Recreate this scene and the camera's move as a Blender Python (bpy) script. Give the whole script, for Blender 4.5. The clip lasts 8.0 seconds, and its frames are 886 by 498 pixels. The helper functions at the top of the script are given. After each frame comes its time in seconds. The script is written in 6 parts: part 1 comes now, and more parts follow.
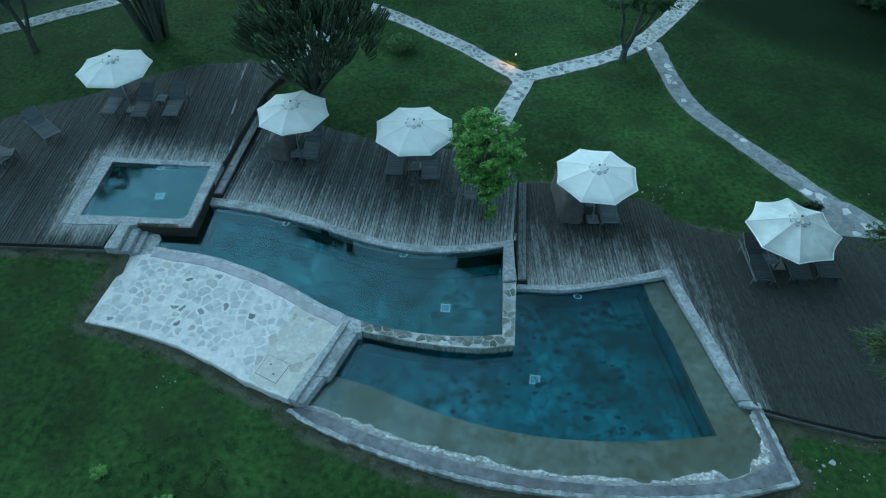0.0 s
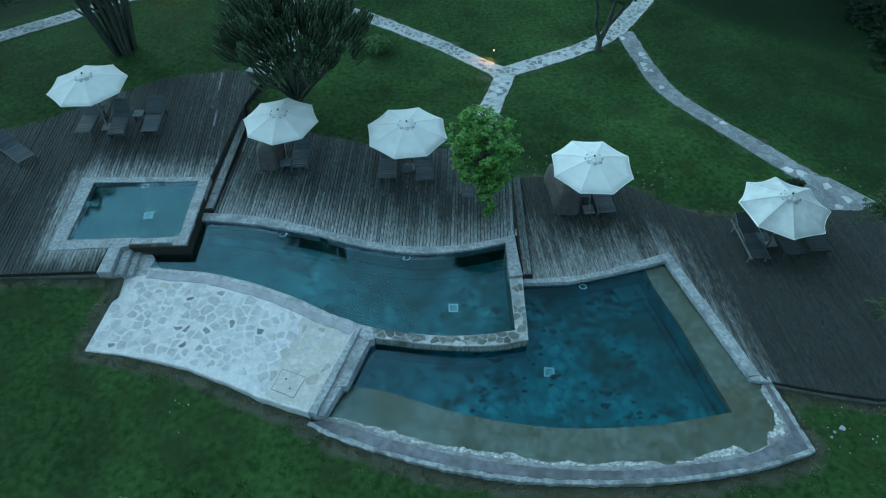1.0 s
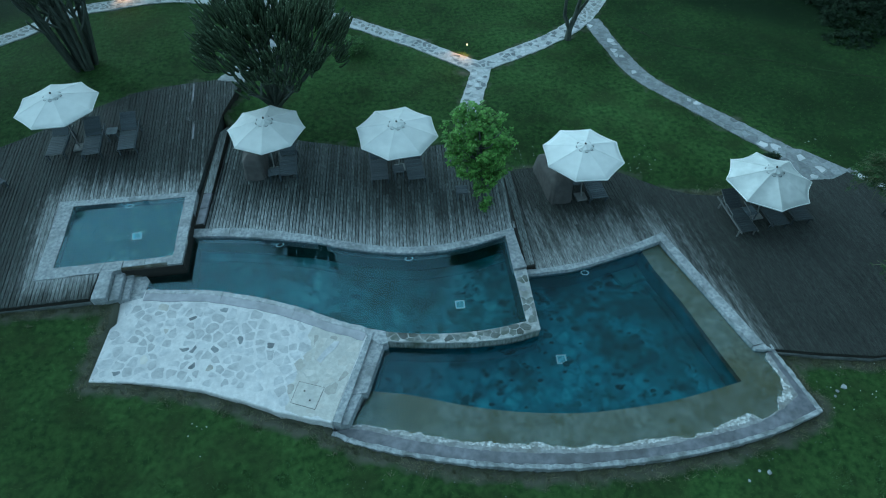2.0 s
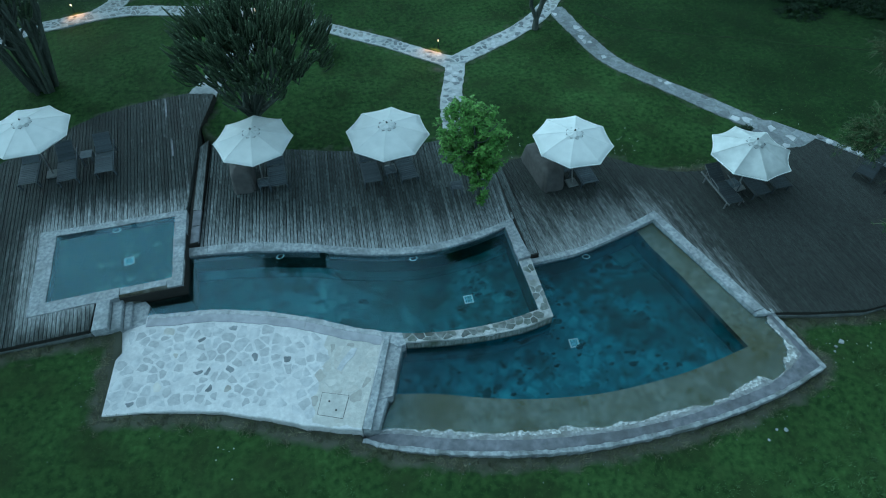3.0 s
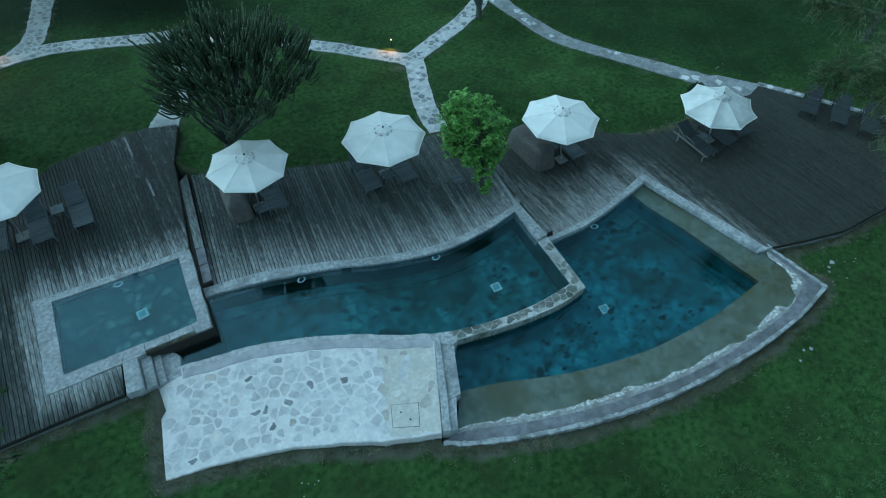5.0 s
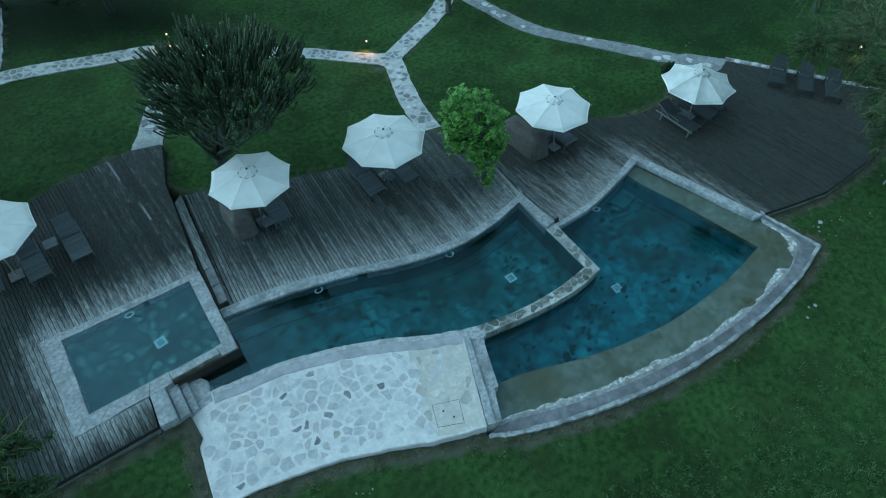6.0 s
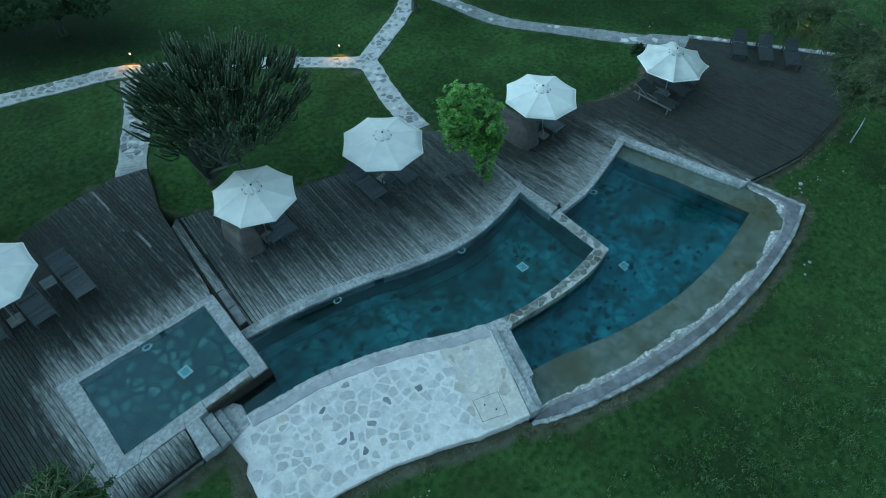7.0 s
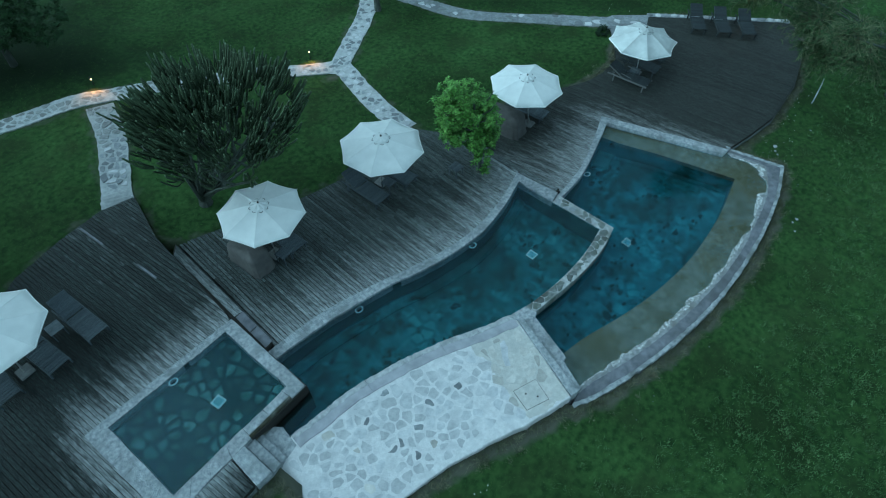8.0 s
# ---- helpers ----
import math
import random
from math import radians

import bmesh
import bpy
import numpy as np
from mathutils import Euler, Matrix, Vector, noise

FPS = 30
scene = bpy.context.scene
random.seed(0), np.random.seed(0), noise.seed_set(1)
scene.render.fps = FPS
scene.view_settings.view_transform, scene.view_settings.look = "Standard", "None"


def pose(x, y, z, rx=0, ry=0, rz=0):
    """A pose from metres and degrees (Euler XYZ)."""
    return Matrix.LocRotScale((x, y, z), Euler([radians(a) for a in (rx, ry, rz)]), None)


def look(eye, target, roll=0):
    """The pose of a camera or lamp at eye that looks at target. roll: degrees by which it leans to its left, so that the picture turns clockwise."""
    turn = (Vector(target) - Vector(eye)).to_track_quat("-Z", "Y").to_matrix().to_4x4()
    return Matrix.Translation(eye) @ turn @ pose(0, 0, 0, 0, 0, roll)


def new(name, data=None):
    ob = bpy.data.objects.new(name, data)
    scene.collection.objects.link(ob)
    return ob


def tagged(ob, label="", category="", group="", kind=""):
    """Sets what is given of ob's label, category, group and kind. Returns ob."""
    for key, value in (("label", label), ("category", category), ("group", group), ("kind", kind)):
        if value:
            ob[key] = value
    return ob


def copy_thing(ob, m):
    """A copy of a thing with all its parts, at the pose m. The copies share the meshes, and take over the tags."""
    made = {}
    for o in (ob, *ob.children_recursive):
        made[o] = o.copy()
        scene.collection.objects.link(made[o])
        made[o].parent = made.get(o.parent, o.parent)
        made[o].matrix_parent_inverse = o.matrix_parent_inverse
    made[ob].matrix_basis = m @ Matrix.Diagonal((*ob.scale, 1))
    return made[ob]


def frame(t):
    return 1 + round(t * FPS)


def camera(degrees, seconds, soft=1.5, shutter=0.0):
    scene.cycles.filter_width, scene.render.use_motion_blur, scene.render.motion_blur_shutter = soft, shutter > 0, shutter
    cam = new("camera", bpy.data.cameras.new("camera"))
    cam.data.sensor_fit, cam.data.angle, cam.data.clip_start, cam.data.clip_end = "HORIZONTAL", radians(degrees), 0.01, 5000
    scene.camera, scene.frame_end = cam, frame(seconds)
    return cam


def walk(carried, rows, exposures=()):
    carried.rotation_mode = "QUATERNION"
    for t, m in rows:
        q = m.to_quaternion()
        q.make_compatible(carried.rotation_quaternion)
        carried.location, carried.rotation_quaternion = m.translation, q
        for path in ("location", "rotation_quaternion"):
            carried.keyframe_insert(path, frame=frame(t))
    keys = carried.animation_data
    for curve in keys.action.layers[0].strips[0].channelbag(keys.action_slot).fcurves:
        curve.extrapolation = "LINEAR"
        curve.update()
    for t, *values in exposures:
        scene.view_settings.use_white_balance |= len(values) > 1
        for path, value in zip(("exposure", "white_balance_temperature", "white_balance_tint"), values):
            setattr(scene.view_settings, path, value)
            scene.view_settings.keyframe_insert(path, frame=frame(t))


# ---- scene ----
# Camera: a drone circling the pools at about sixteen metres.
cam = camera(73.9, 8.0, 1.1)
PATH = [
(0.0, -0.142, -13.334, 16.177, 40.43, -0.09, -0.51),
    (0.5, -0.812, -13.243, 16.198, 40.30, 0.04, -3.05),
    (1.0, -1.537, -13.142, 16.224, 40.14, 0.05, -5.93),
    (1.5, -2.284, -13.008, 16.263, 39.91, 0.24, -8.99),
    (3.0, -4.693, -12.385, 16.366, 39.27, 0.37, -18.94),
    (3.5, -5.556, -12.092, 16.393, 39.16, 0.47, -22.29),
    (4.0, -6.455, -11.731, 16.417, 39.07, 0.55, -25.69),
    (4.5, -7.345, -11.300, 16.442, 38.98, 0.76, -29.04),
    (6.0, -10.037, -9.550, 16.497, 38.64, 1.03, -39.91),
    (6.5, -10.865, -8.864, 16.515, 38.55, 1.13, -43.63),
    (7.0, -11.677, -8.063, 16.549, 38.41, 1.13, -47.68),
    (7.5, -12.423, -7.196, 16.587, 38.26, 1.25, -51.77),
    (8.0, -13.099, -6.249, 16.623, 38.02, 1.12, -55.91),
]


def eye_pose(x, y, z, tilt, roll, yaw):
    return pose(x, y, z, 0, 0, yaw) @ pose(0, 0, 0, tilt, 0, 0) @ pose(0, 0, 0, 0, 0, roll)


walk(cam, [(t, eye_pose(*p)) for t, *p in PATH], [(0.0, -0.50, 5330, -10.0), (8.0, -0.53, 5420, -10.0)])

# World: dusk under a thin overcast.
world = bpy.data.worlds.new("dusk_sky")
scene.world = world
world.use_nodes = True
wn = world.node_tree
sky = wn.nodes.new("ShaderNodeTexSky")
sky.sky_type = "NISHITA"
sky.sun_disc = False
sky.sun_elevation = radians(16)
sky.sun_rotation = radians(318)
sky.air_density, sky.dust_density = 1.4, 3.0
wn.nodes["Background"].inputs["Strength"].default_value = 0.16
veil = wn.nodes.new("ShaderNodeMix")
veil.data_type = "RGBA"
veil.inputs["Factor"].default_value = 0.60
# the thin cloud is brighter towards the sun that has just gone down
coord = wn.nodes.new("ShaderNodeTexCoord")
toward = wn.nodes.new("ShaderNodeVectorMath")
toward.operation = "DOT_PRODUCT"
toward.inputs[1].default_value = (-0.62, 0.66, 0.42)
wn.links.new(coord.outputs["Generated"], toward.inputs[0])
spread_ = wn.nodes.new("ShaderNodeMapRange")
spread_.interpolation_type = "SMOOTHSTEP"
spread_.inputs["From Min"].default_value, spread_.inputs["From Max"].default_value = 0.48, 1.0
wn.links.new(toward.outputs["Value"], spread_.inputs["Value"])
cloud = wn.nodes.new("ShaderNodeMix")
cloud.data_type = "RGBA"
cloud.inputs["A"].default_value = (3.38, 4.28, 4.95, 1)
cloud.inputs["B"].default_value = (16.2, 19.8, 22.2, 1)
wn.links.new(spread_.outputs[0], cloud.inputs["Factor"])
wn.links.new(cloud.outputs["Result"], veil.inputs["B"])
calm = wn.nodes.new("ShaderNodeHueSaturation")
calm.inputs["Saturation"].default_value = 0.2
wn.links.new(sky.outputs[0], calm.inputs["Color"])
cool = wn.nodes.new("ShaderNodeMix")
cool.data_type, cool.blend_type = "RGBA", "MULTIPLY"
cool.inputs["Factor"].default_value = 1.0
cool.inputs["B"].default_value = (1.45, 1.95, 2.25, 1)
wn.links.new(calm.outputs[0], cool.inputs["A"])
wn.links.new(cool.outputs["Result"], veil.inputs["A"])
wn.links.new(veil.outputs["Result"], wn.nodes["Background"].inputs["Color"])
sun_data = bpy.data.lights.new("sun", "SUN")
sun_data.energy, sun_data.angle, sun_data.color = 0.5, radians(90), (0.92, 0.98, 1.0)
sun = new("sun", sun_data)
sun.matrix_world = look((-60, 68, 58), (0, 0, 0))

# Levels of the terraced place (metres).
LEFT, MID, RIGHT = 0.40, 0.0, -0.30
WATER_S, WATER_M, WATER_L = 0.395, -0.075, -0.44
TERRACE, RIM = -0.04, -0.40


# ---- materials ----
def material(name, colours, scale=6.0, rough=0.8, bump=0.3, bump_scale=None, spread=0.12, metal=0.0, coords="Object", detail=6, stretch=(1, 1, 1), big=0.6, stain=0.35, gloss=0.35):
    """A surface that varies at two scales: grain between the first two colours, patches of the third."""
    m = bpy.data.materials.new(name)
    m.use_nodes = True
    t = m.node_tree
    n, l = t.nodes, t.links
    b = n["Principled BSDF"]
    b.inputs["Metallic"].default_value = metal
    b.inputs["Specular IOR Level"].default_value = gloss
    geo = n.new("ShaderNodeNewGeometry")
    mapping = n.new("ShaderNodeMapping")
    mapping.inputs["Scale"].default_value = stretch
    l.new(geo.outputs["Position"], mapping.inputs["Vector"])
    fine = n.new("ShaderNodeTexNoise")
    fine.inputs["Scale"].default_value, fine.inputs["Detail"].default_value = scale, detail
    l.new(mapping.outputs[0], fine.inputs["Vector"])
    wide = n.new("ShaderNodeTexNoise")
    wide.inputs["Scale"].default_value, wide.inputs["Detail"].default_value = big, 4
    l.new(geo.outputs["Position"], wide.inputs["Vector"])
    ramp = n.new("ShaderNodeValToRGB")
    ramp.color_ramp.elements[0].position, ramp.color_ramp.elements[1].position = 0.32, 0.7
    ramp.color_ramp.elements[0].color, ramp.color_ramp.elements[1].color = (*colours[0], 1), (*colours[1], 1)
    l.new(fine.outputs["Fac"], ramp.inputs["Fac"])
    patch = n.new("ShaderNodeMapRange")
    patch.inputs["From Min"].default_value, patch.inputs["From Max"].default_value = 0.48, 0.68
    patch.inputs["To Max"].default_value = stain
    l.new(wide.outputs["Fac"], patch.inputs["Value"])
    mix = n.new("ShaderNodeMix")
    mix.data_type = "RGBA"
    mix.inputs["B"].default_value = (*colours[2], 1)
    l.new(patch.outputs[0], mix.inputs["Factor"])
    l.new(ramp.outputs[0], mix.inputs["A"])
    info = n.new("ShaderNodeObjectInfo")
    vary = n.new("ShaderNodeMapRange")
    vary.inputs["To Min"].default_value, vary.inputs["To Max"].default_value = 1 - spread, 1 + spread
    l.new(info.outputs["Random"], vary.inputs["Value"])
    tone = n.new("ShaderNodeHueSaturation")
    l.new(vary.outputs[0], tone.inputs["Value"])
    l.new(mix.outputs["Result"], tone.inputs["Color"])
    l.new(tone.outputs[0], b.inputs["Base Color"])
    r = n.new("ShaderNodeMapRange")
    r.inputs["To Min"].default_value, r.inputs["To Max"].default_value = rough - 0.12, min(1, rough + 0.12)
    l.new(fine.outputs["Fac"], r.inputs["Value"])
    l.new(r.outputs[0], b.inputs["Roughness"])
    if bump:
        relief = n.new("ShaderNodeTexNoise")
        relief.inputs["Scale"].default_value, relief.inputs["Detail"].default_value = bump_scale or scale * 2, 5
        l.new(mapping.outputs[0], relief.inputs["Vector"])
        bp = n.new("ShaderNodeBump")
        bp.inputs["Strength"].default_value, bp.inputs["Distance"].default_value = bump, 0.03
        l.new(relief.outputs["Fac"], bp.inputs["Height"])
        l.new(bp.outputs[0], b.inputs["Normal"])
    return m


def island_variation(m, amount):
    """Gives each loose piece of a joined mesh its own tone."""
    t = m.node_tree
    geo = t.nodes.new("ShaderNodeNewGeometry")
    vary = t.nodes.new("ShaderNodeMapRange")
    vary.inputs["To Min"].default_value, vary.inputs["To Max"].default_value = 1 - amount, 1 + amount
    t.links.new(geo.outputs["Random Per Island"], vary.inputs["Value"])
    for node in t.nodes:
        if node.bl_idname == "ShaderNodeHueSaturation":
            t.links.new(vary.outputs[0], node.inputs["Value"])
    return m


def wood_material(name, worn, dark, spread=0.28, grain=(0.72, 1.9)):
    """Deck boards: dark where dry, bleached in blotches where pool water reaches them (the mesh's wear value)."""
    m = material(name, (tuple(c * grain[0] for c in dark), tuple(c * grain[1] for c in dark), tuple(c * 0.7 for c in dark)), scale=7, rough=0.72, bump=0.6, spread=spread, gloss=0.3, stretch=(9, 1.1, 9), big=0.7, stain=0.5, detail=9)
    t = m.node_tree
    n, l = t.nodes, t.links
    b = n["Principled BSDF"]
    wear = n.new("ShaderNodeAttribute")
    wear.attribute_name = "wear"
    info = n.new("ShaderNodeObjectInfo")
    geo = n.new("ShaderNodeNewGeometry")

    def weighed(value, weight, plus):
        node = n.new("ShaderNodeMath")
        node.operation = "MULTIPLY_ADD"
        node.inputs[1].default_value = weight
        l.new(value, node.inputs[0])
        if isinstance(plus, float):
            node.inputs[2].default_value = plus
        else:
            l.new(plus, node.inputs[2])
        return node.outputs[0]

    def stains(scale, stretch, detail, own):
        mp = n.new("ShaderNodeMapping")
        mp.inputs["Scale"].default_value = stretch
        l.new(geo.outputs["Position"], mp.inputs["Vector"])
        tex = n.new("ShaderNodeTexNoise")
        tex.inputs["Scale"].default_value, tex.inputs["Detail"].default_value = scale, detail
        if own:
            # each board carries its own pattern
            tex.noise_dimensions = "4D"
            l.new(weighed(info.outputs["Random"], 40.0, 0.0), tex.inputs["W"])
        l.new(mp.outputs[0], tex.inputs["Vector"])
        return tex.outputs["Fac"]

    total = weighed(wear.outputs["Fac"], 1.1, -1.15)
    total = weighed(stains(1.1, (1, 1, 1), 4, False), 0.24, total)
    total = weighed(stains(2.2, (4, 1.0, 1), 6, True), 1.00, total)
    total = weighed(stains(9.0, (3, 0.8, 1), 6, True), 0.35, total)
    total = weighed(info.outputs["Random"], 0.26, total)
    mask = n.new("ShaderNodeMapRange")
    mask.interpolation_type = "SMOOTHSTEP"
    mask.inputs["From Min"].default_value, mask.inputs["From Max"].default_value = 0.02, 1.15
    l.new(total, mask.inputs["Value"])
    mix = n.new("ShaderNodeMix")
    mix.data_type = "RGBA"
    mix.inputs["B"].default_value = (*worn, 1)
    tone = next(x for x in n if x.bl_idname == "ShaderNodeHueSaturation")
    l.new(mask.outputs[0], mix.inputs["Factor"])
    l.new(tone.outputs[0], mix.inputs["A"])
    # dirt in the grain, on bleached and dark wood alike
    dirt = n.new("ShaderNodeMapRange")
    dirt.inputs["From Min"].default_value, dirt.inputs["From Max"].default_value = 0.34, 0.62
    dirt.inputs["To Min"].default_value, dirt.inputs["To Max"].default_value = 0.50, 1.22
    l.new(stains(7.0, (4, 0.7, 1), 8, True), dirt.inputs["Value"])
    soiled = n.new("ShaderNodeHueSaturation")
    l.new(dirt.outputs[0], soiled.inputs["Value"])
    l.new(mix.outputs["Result"], soiled.inputs["Color"])
    l.new(soiled.outputs[0], b.inputs["Base Color"])
    return m


def water_material(name, tint):
    """Clear water: the floor seen through it, and the sky and trees mirrored in it."""
    m = bpy.data.materials.new(name)
    m.use_nodes = True
    n, l = m.node_tree.nodes, m.node_tree.links
    n.remove(n["Principled BSDF"])
    through_ = n.new("ShaderNodeBsdfRefraction")
    through_.inputs["Color"].default_value = (*tint, 1)
    through_.inputs["Roughness"].default_value, through_.inputs["IOR"].default_value = 0.0, 1.33
    mirror = n.new("ShaderNodeBsdfAnisotropic")
    mirror.inputs["Color"].default_value = (0.48, 0.81, 1.0, 1)
    mirror.inputs["Roughness"].default_value = 0.04
    fresnel = n.new("ShaderNodeFresnel")
    fresnel.inputs["IOR"].default_value = 1.57
    mix = n.new("ShaderNodeMixShader")
    l.new(fresnel.outputs[0], mix.inputs[0])
    l.new(through_.outputs[0], mix.inputs[1])
    l.new(mirror.outputs[0], mix.inputs[2])
    l.new(mix.outputs[0], n["Material Output"].inputs["Surface"])
    ripple = n.new("ShaderNodeTexNoise")
    ripple.inputs["Scale"].default_value, ripple.inputs["Detail"].default_value = 1.4, 2
    geo = n.new("ShaderNodeNewGeometry")
    l.new(geo.outputs["Position"], ripple.inputs["Vector"])
    bp = n.new("ShaderNodeBump")
    bp.inputs["Strength"].default_value, bp.inputs["Distance"].default_value = 0.03, 0.02
    l.new(ripple.outputs["Fac"], bp.inputs["Height"])
    for node in (through_, mirror, fresnel):
        l.new(bp.outputs[0], node.inputs["Normal"])
    return m


def algae_material(name, stones, algae, scale=3.0, spread=0.12, rough=0.7, amount=0.75, big=0.55, stain=0.7, broad=0.0):
    """Stone under water: mottled, with darker growths of algae in patches of two or three sizes."""
    m = material(name, stones, scale=scale, rough=rough, bump=0.3, spread=spread, big=big, stain=stain)
    n, l = m.node_tree.nodes, m.node_tree.links
    b = n["Principled BSDF"]
    tone = next(x for x in n if x.bl_idname == "ShaderNodeHueSaturation")
    geo = n.new("ShaderNodeNewGeometry")
    last = tone.outputs[0]
    for size, low, high, most in ((0.34, 0.46, 0.66, broad), (0.8, 0.50, 0.62, amount * 0.75), (1.8, 0.57, 0.67, amount)):
        spot = n.new("ShaderNodeTexNoise")
        spot.inputs["Scale"].default_value, spot.inputs["Detail"].default_value = size, 5
        spot.inputs["Roughness"].default_value = 0.6
        l.new(geo.outputs["Position"], spot.inputs["Vector"])
        mask = n.new("ShaderNodeMapRange")
        mask.inputs["From Min"].default_value, mask.inputs["From Max"].default_value = low, high
        mask.inputs["To Max"].default_value = most
        l.new(spot.outputs["Fac"], mask.inputs["Value"])
        mix = n.new("ShaderNodeMix")
        mix.data_type = "RGBA"
        mix.inputs["B"].default_value = (*algae, 1)
        l.new(mask.outputs[0], mix.inputs["Factor"])
        l.new(last, mix.inputs["A"])
        last = mix.outputs["Result"]
    l.new(last, b.inputs["Base Color"])
    return m


def glow_material(name, colour, strength):
    m = bpy.data.materials.new(name)
    m.use_nodes = True
    b = m.node_tree.nodes["Principled BSDF"]
    b.inputs["Emission Color"].default_value = (*colour, 1)
    b.inputs["Emission Strength"].default_value = strength
    return m


GRASS = material("lawn", ((0.020, 0.046, 0.014), (0.056, 0.110, 0.032), (0.030, 0.050, 0.018)), gloss=0.1, scale=5.0, rough=0.95, bump=0.6, bump_scale=60, big=0.8, stain=0.75, detail=10)
BLADE = island_variation(material("grass_blades", ((0.022, 0.052, 0.015), (0.086, 0.158, 0.046), (0.098, 0.130, 0.052)), gloss=0.06, scale=4.5, rough=0.95, bump=0, big=1.3, stain=0.7), 0.38)
WEED = island_variation(material("weeds", ((0.048, 0.098, 0.038), (0.140, 0.225, 0.098), (0.110, 0.155, 0.078)), gloss=0.06, scale=1.4, rough=0.95, bump=0, big=0.4), 0.35)
STRAW = island_variation(material("dry_grass", ((0.110, 0.118, 0.075), (0.250, 0.255, 0.170), (0.070, 0.095, 0.050)), gloss=0.06, scale=2.0, rough=0.95, bump=0, big=1.2, stain=0.8), 0.45)
FURROW = material("dark_damp_soil", ((0.012, 0.022, 0.008), (0.028, 0.046, 0.018), (0.020, 0.050, 0.013)), gloss=0.2, scale=4, rough=0.95, bump=0.8, bump_scale=20, big=0.8, stain=0.8)
MORTAR = material("pale_mortar", ((0.545, 0.545, 0.56), (0.675, 0.675, 0.685), (0.46, 0.47, 0.49)), scale=9, rough=0.9, bump=0.5, bump_scale=25, big=2.0, stain=0.7)
PATH_MORTAR = material("path_mortar", ((0.36, 0.38, 0.39), (0.54, 0.56, 0.57), (0.28, 0.30, 0.30)), scale=6, rough=0.9, bump=0.5, bump_scale=25, big=0.8, stain=0.6)
WORN_MORTAR = material("worn_path_mortar", ((0.17, 0.19, 0.20), (0.32, 0.34, 0.355), (0.13, 0.145, 0.14)), scale=5, rough=0.9, bump=0.6, bump_scale=22, big=1.1, stain=0.7)
FLAG = material("grey_flagstone", ((0.425, 0.44, 0.468), (0.555, 0.565, 0.588), (0.635, 0.64, 0.658)), scale=9, rough=0.88, bump=0.5, bump_scale=18, spread=0.13, big=2.4, stain=1.0, detail=8)
FLAG_DARK = material("dark_flagstone", ((0.19, 0.21, 0.23), (0.30, 0.32, 0.34), (0.17, 0.18, 0.19)), scale=8, rough=0.85, bump=0.5, bump_scale=18, spread=0.25)
FLAG_BUFF = material("buff_flagstone", ((0.41, 0.40, 0.385), (0.53, 0.515, 0.485), (0.60, 0.59, 0.57)), scale=8, rough=0.88, bump=0.5, bump_scale=18, spread=0.24, big=2.6, stain=0.8)
BUFF_BED = material("buff_mortar", ((0.50, 0.495, 0.475), (0.64, 0.635, 0.61), (0.45, 0.455, 0.45)), scale=9, rough=0.9, bump=0.5, bump_scale=25, big=1.6, stain=0.6)
FLAGS_JOINED = island_variation(material("path_flagstones", ((0.20, 0.22, 0.22), (0.36, 0.37, 0.37), (0.24, 0.23, 0.21)), scale=6, rough=0.85, bump=0.5), 0.3)
COPING = material("coping_stone", ((0.245, 0.270, 0.295), (0.485, 0.510, 0.535), (0.195, 0.220, 0.228)), scale=9, rough=0.85, bump=0.9, bump_scale=26, spread=0.09, big=1.6, stain=0.75, detail=9)
KERB = material("chipped_rim_stone", ((0.21, 0.23, 0.245), (0.46, 0.485, 0.51), (0.155, 0.17, 0.165)), scale=7, rough=0.85, bump=0.9, bump_scale=22, spread=0.10, big=2.0, stain=0.85, detail=9)
RIM_GREY = material("wet_grey_rim", ((0.125, 0.132, 0.155), (0.250, 0.258, 0.290), (0.095, 0.100, 0.104)), scale=4, rough=0.55, bump=0.4, big=1.1, stain=0.7, detail=9)
LIME_GREY = material("grey_lime_run", ((0.34, 0.36, 0.365), (0.62, 0.64, 0.65), (0.26, 0.28, 0.26)), scale=9, rough=0.8, bump=0.6, bump_scale=24, big=3.0, stain=0.7)
LIME = material("lime_crust", ((0.200, 0.212, 0.205), (0.800, 0.820, 0.830), (0.240, 0.248, 0.235)), scale=11, rough=0.9, bump=0.6, bump_scale=40, big=4.5, stain=0.75, detail=9)
LIME_FILM = material("lime_film", ((0.170, 0.180, 0.190), (0.320, 0.332, 0.345), (0.150, 0.152, 0.140)), scale=7, rough=0.8, bump=0.4, bump_scale=30, big=1.7, stain=0.7, detail=9)
WET_STONE = material("mossy_wet_stone", ((0.022, 0.032, 0.024), (0.068, 0.082, 0.062), (0.028, 0.046, 0.020)), scale=6, rough=0.45, bump=0.7, bump_scale=14, stretch=(1, 1, 0.4), big=1.4)
MOSS_FACE = material("mossy_overflow", ((0.028, 0.030, 0.020), (0.078, 0.074, 0.044), (0.19, 0.20, 0.18)), scale=4, rough=0.45, bump=0.6, bump_scale=16, stretch=(3.5, 1, 1), big=2.6, stain=0.7)
MOSSY = material("mossy_capping_stone", ((0.11, 0.13, 0.12), (0.21, 0.235, 0.22), (0.08, 0.10, 0.075)), scale=7, rough=0.6, bump=0.6, bump_scale=16, big=1.6)
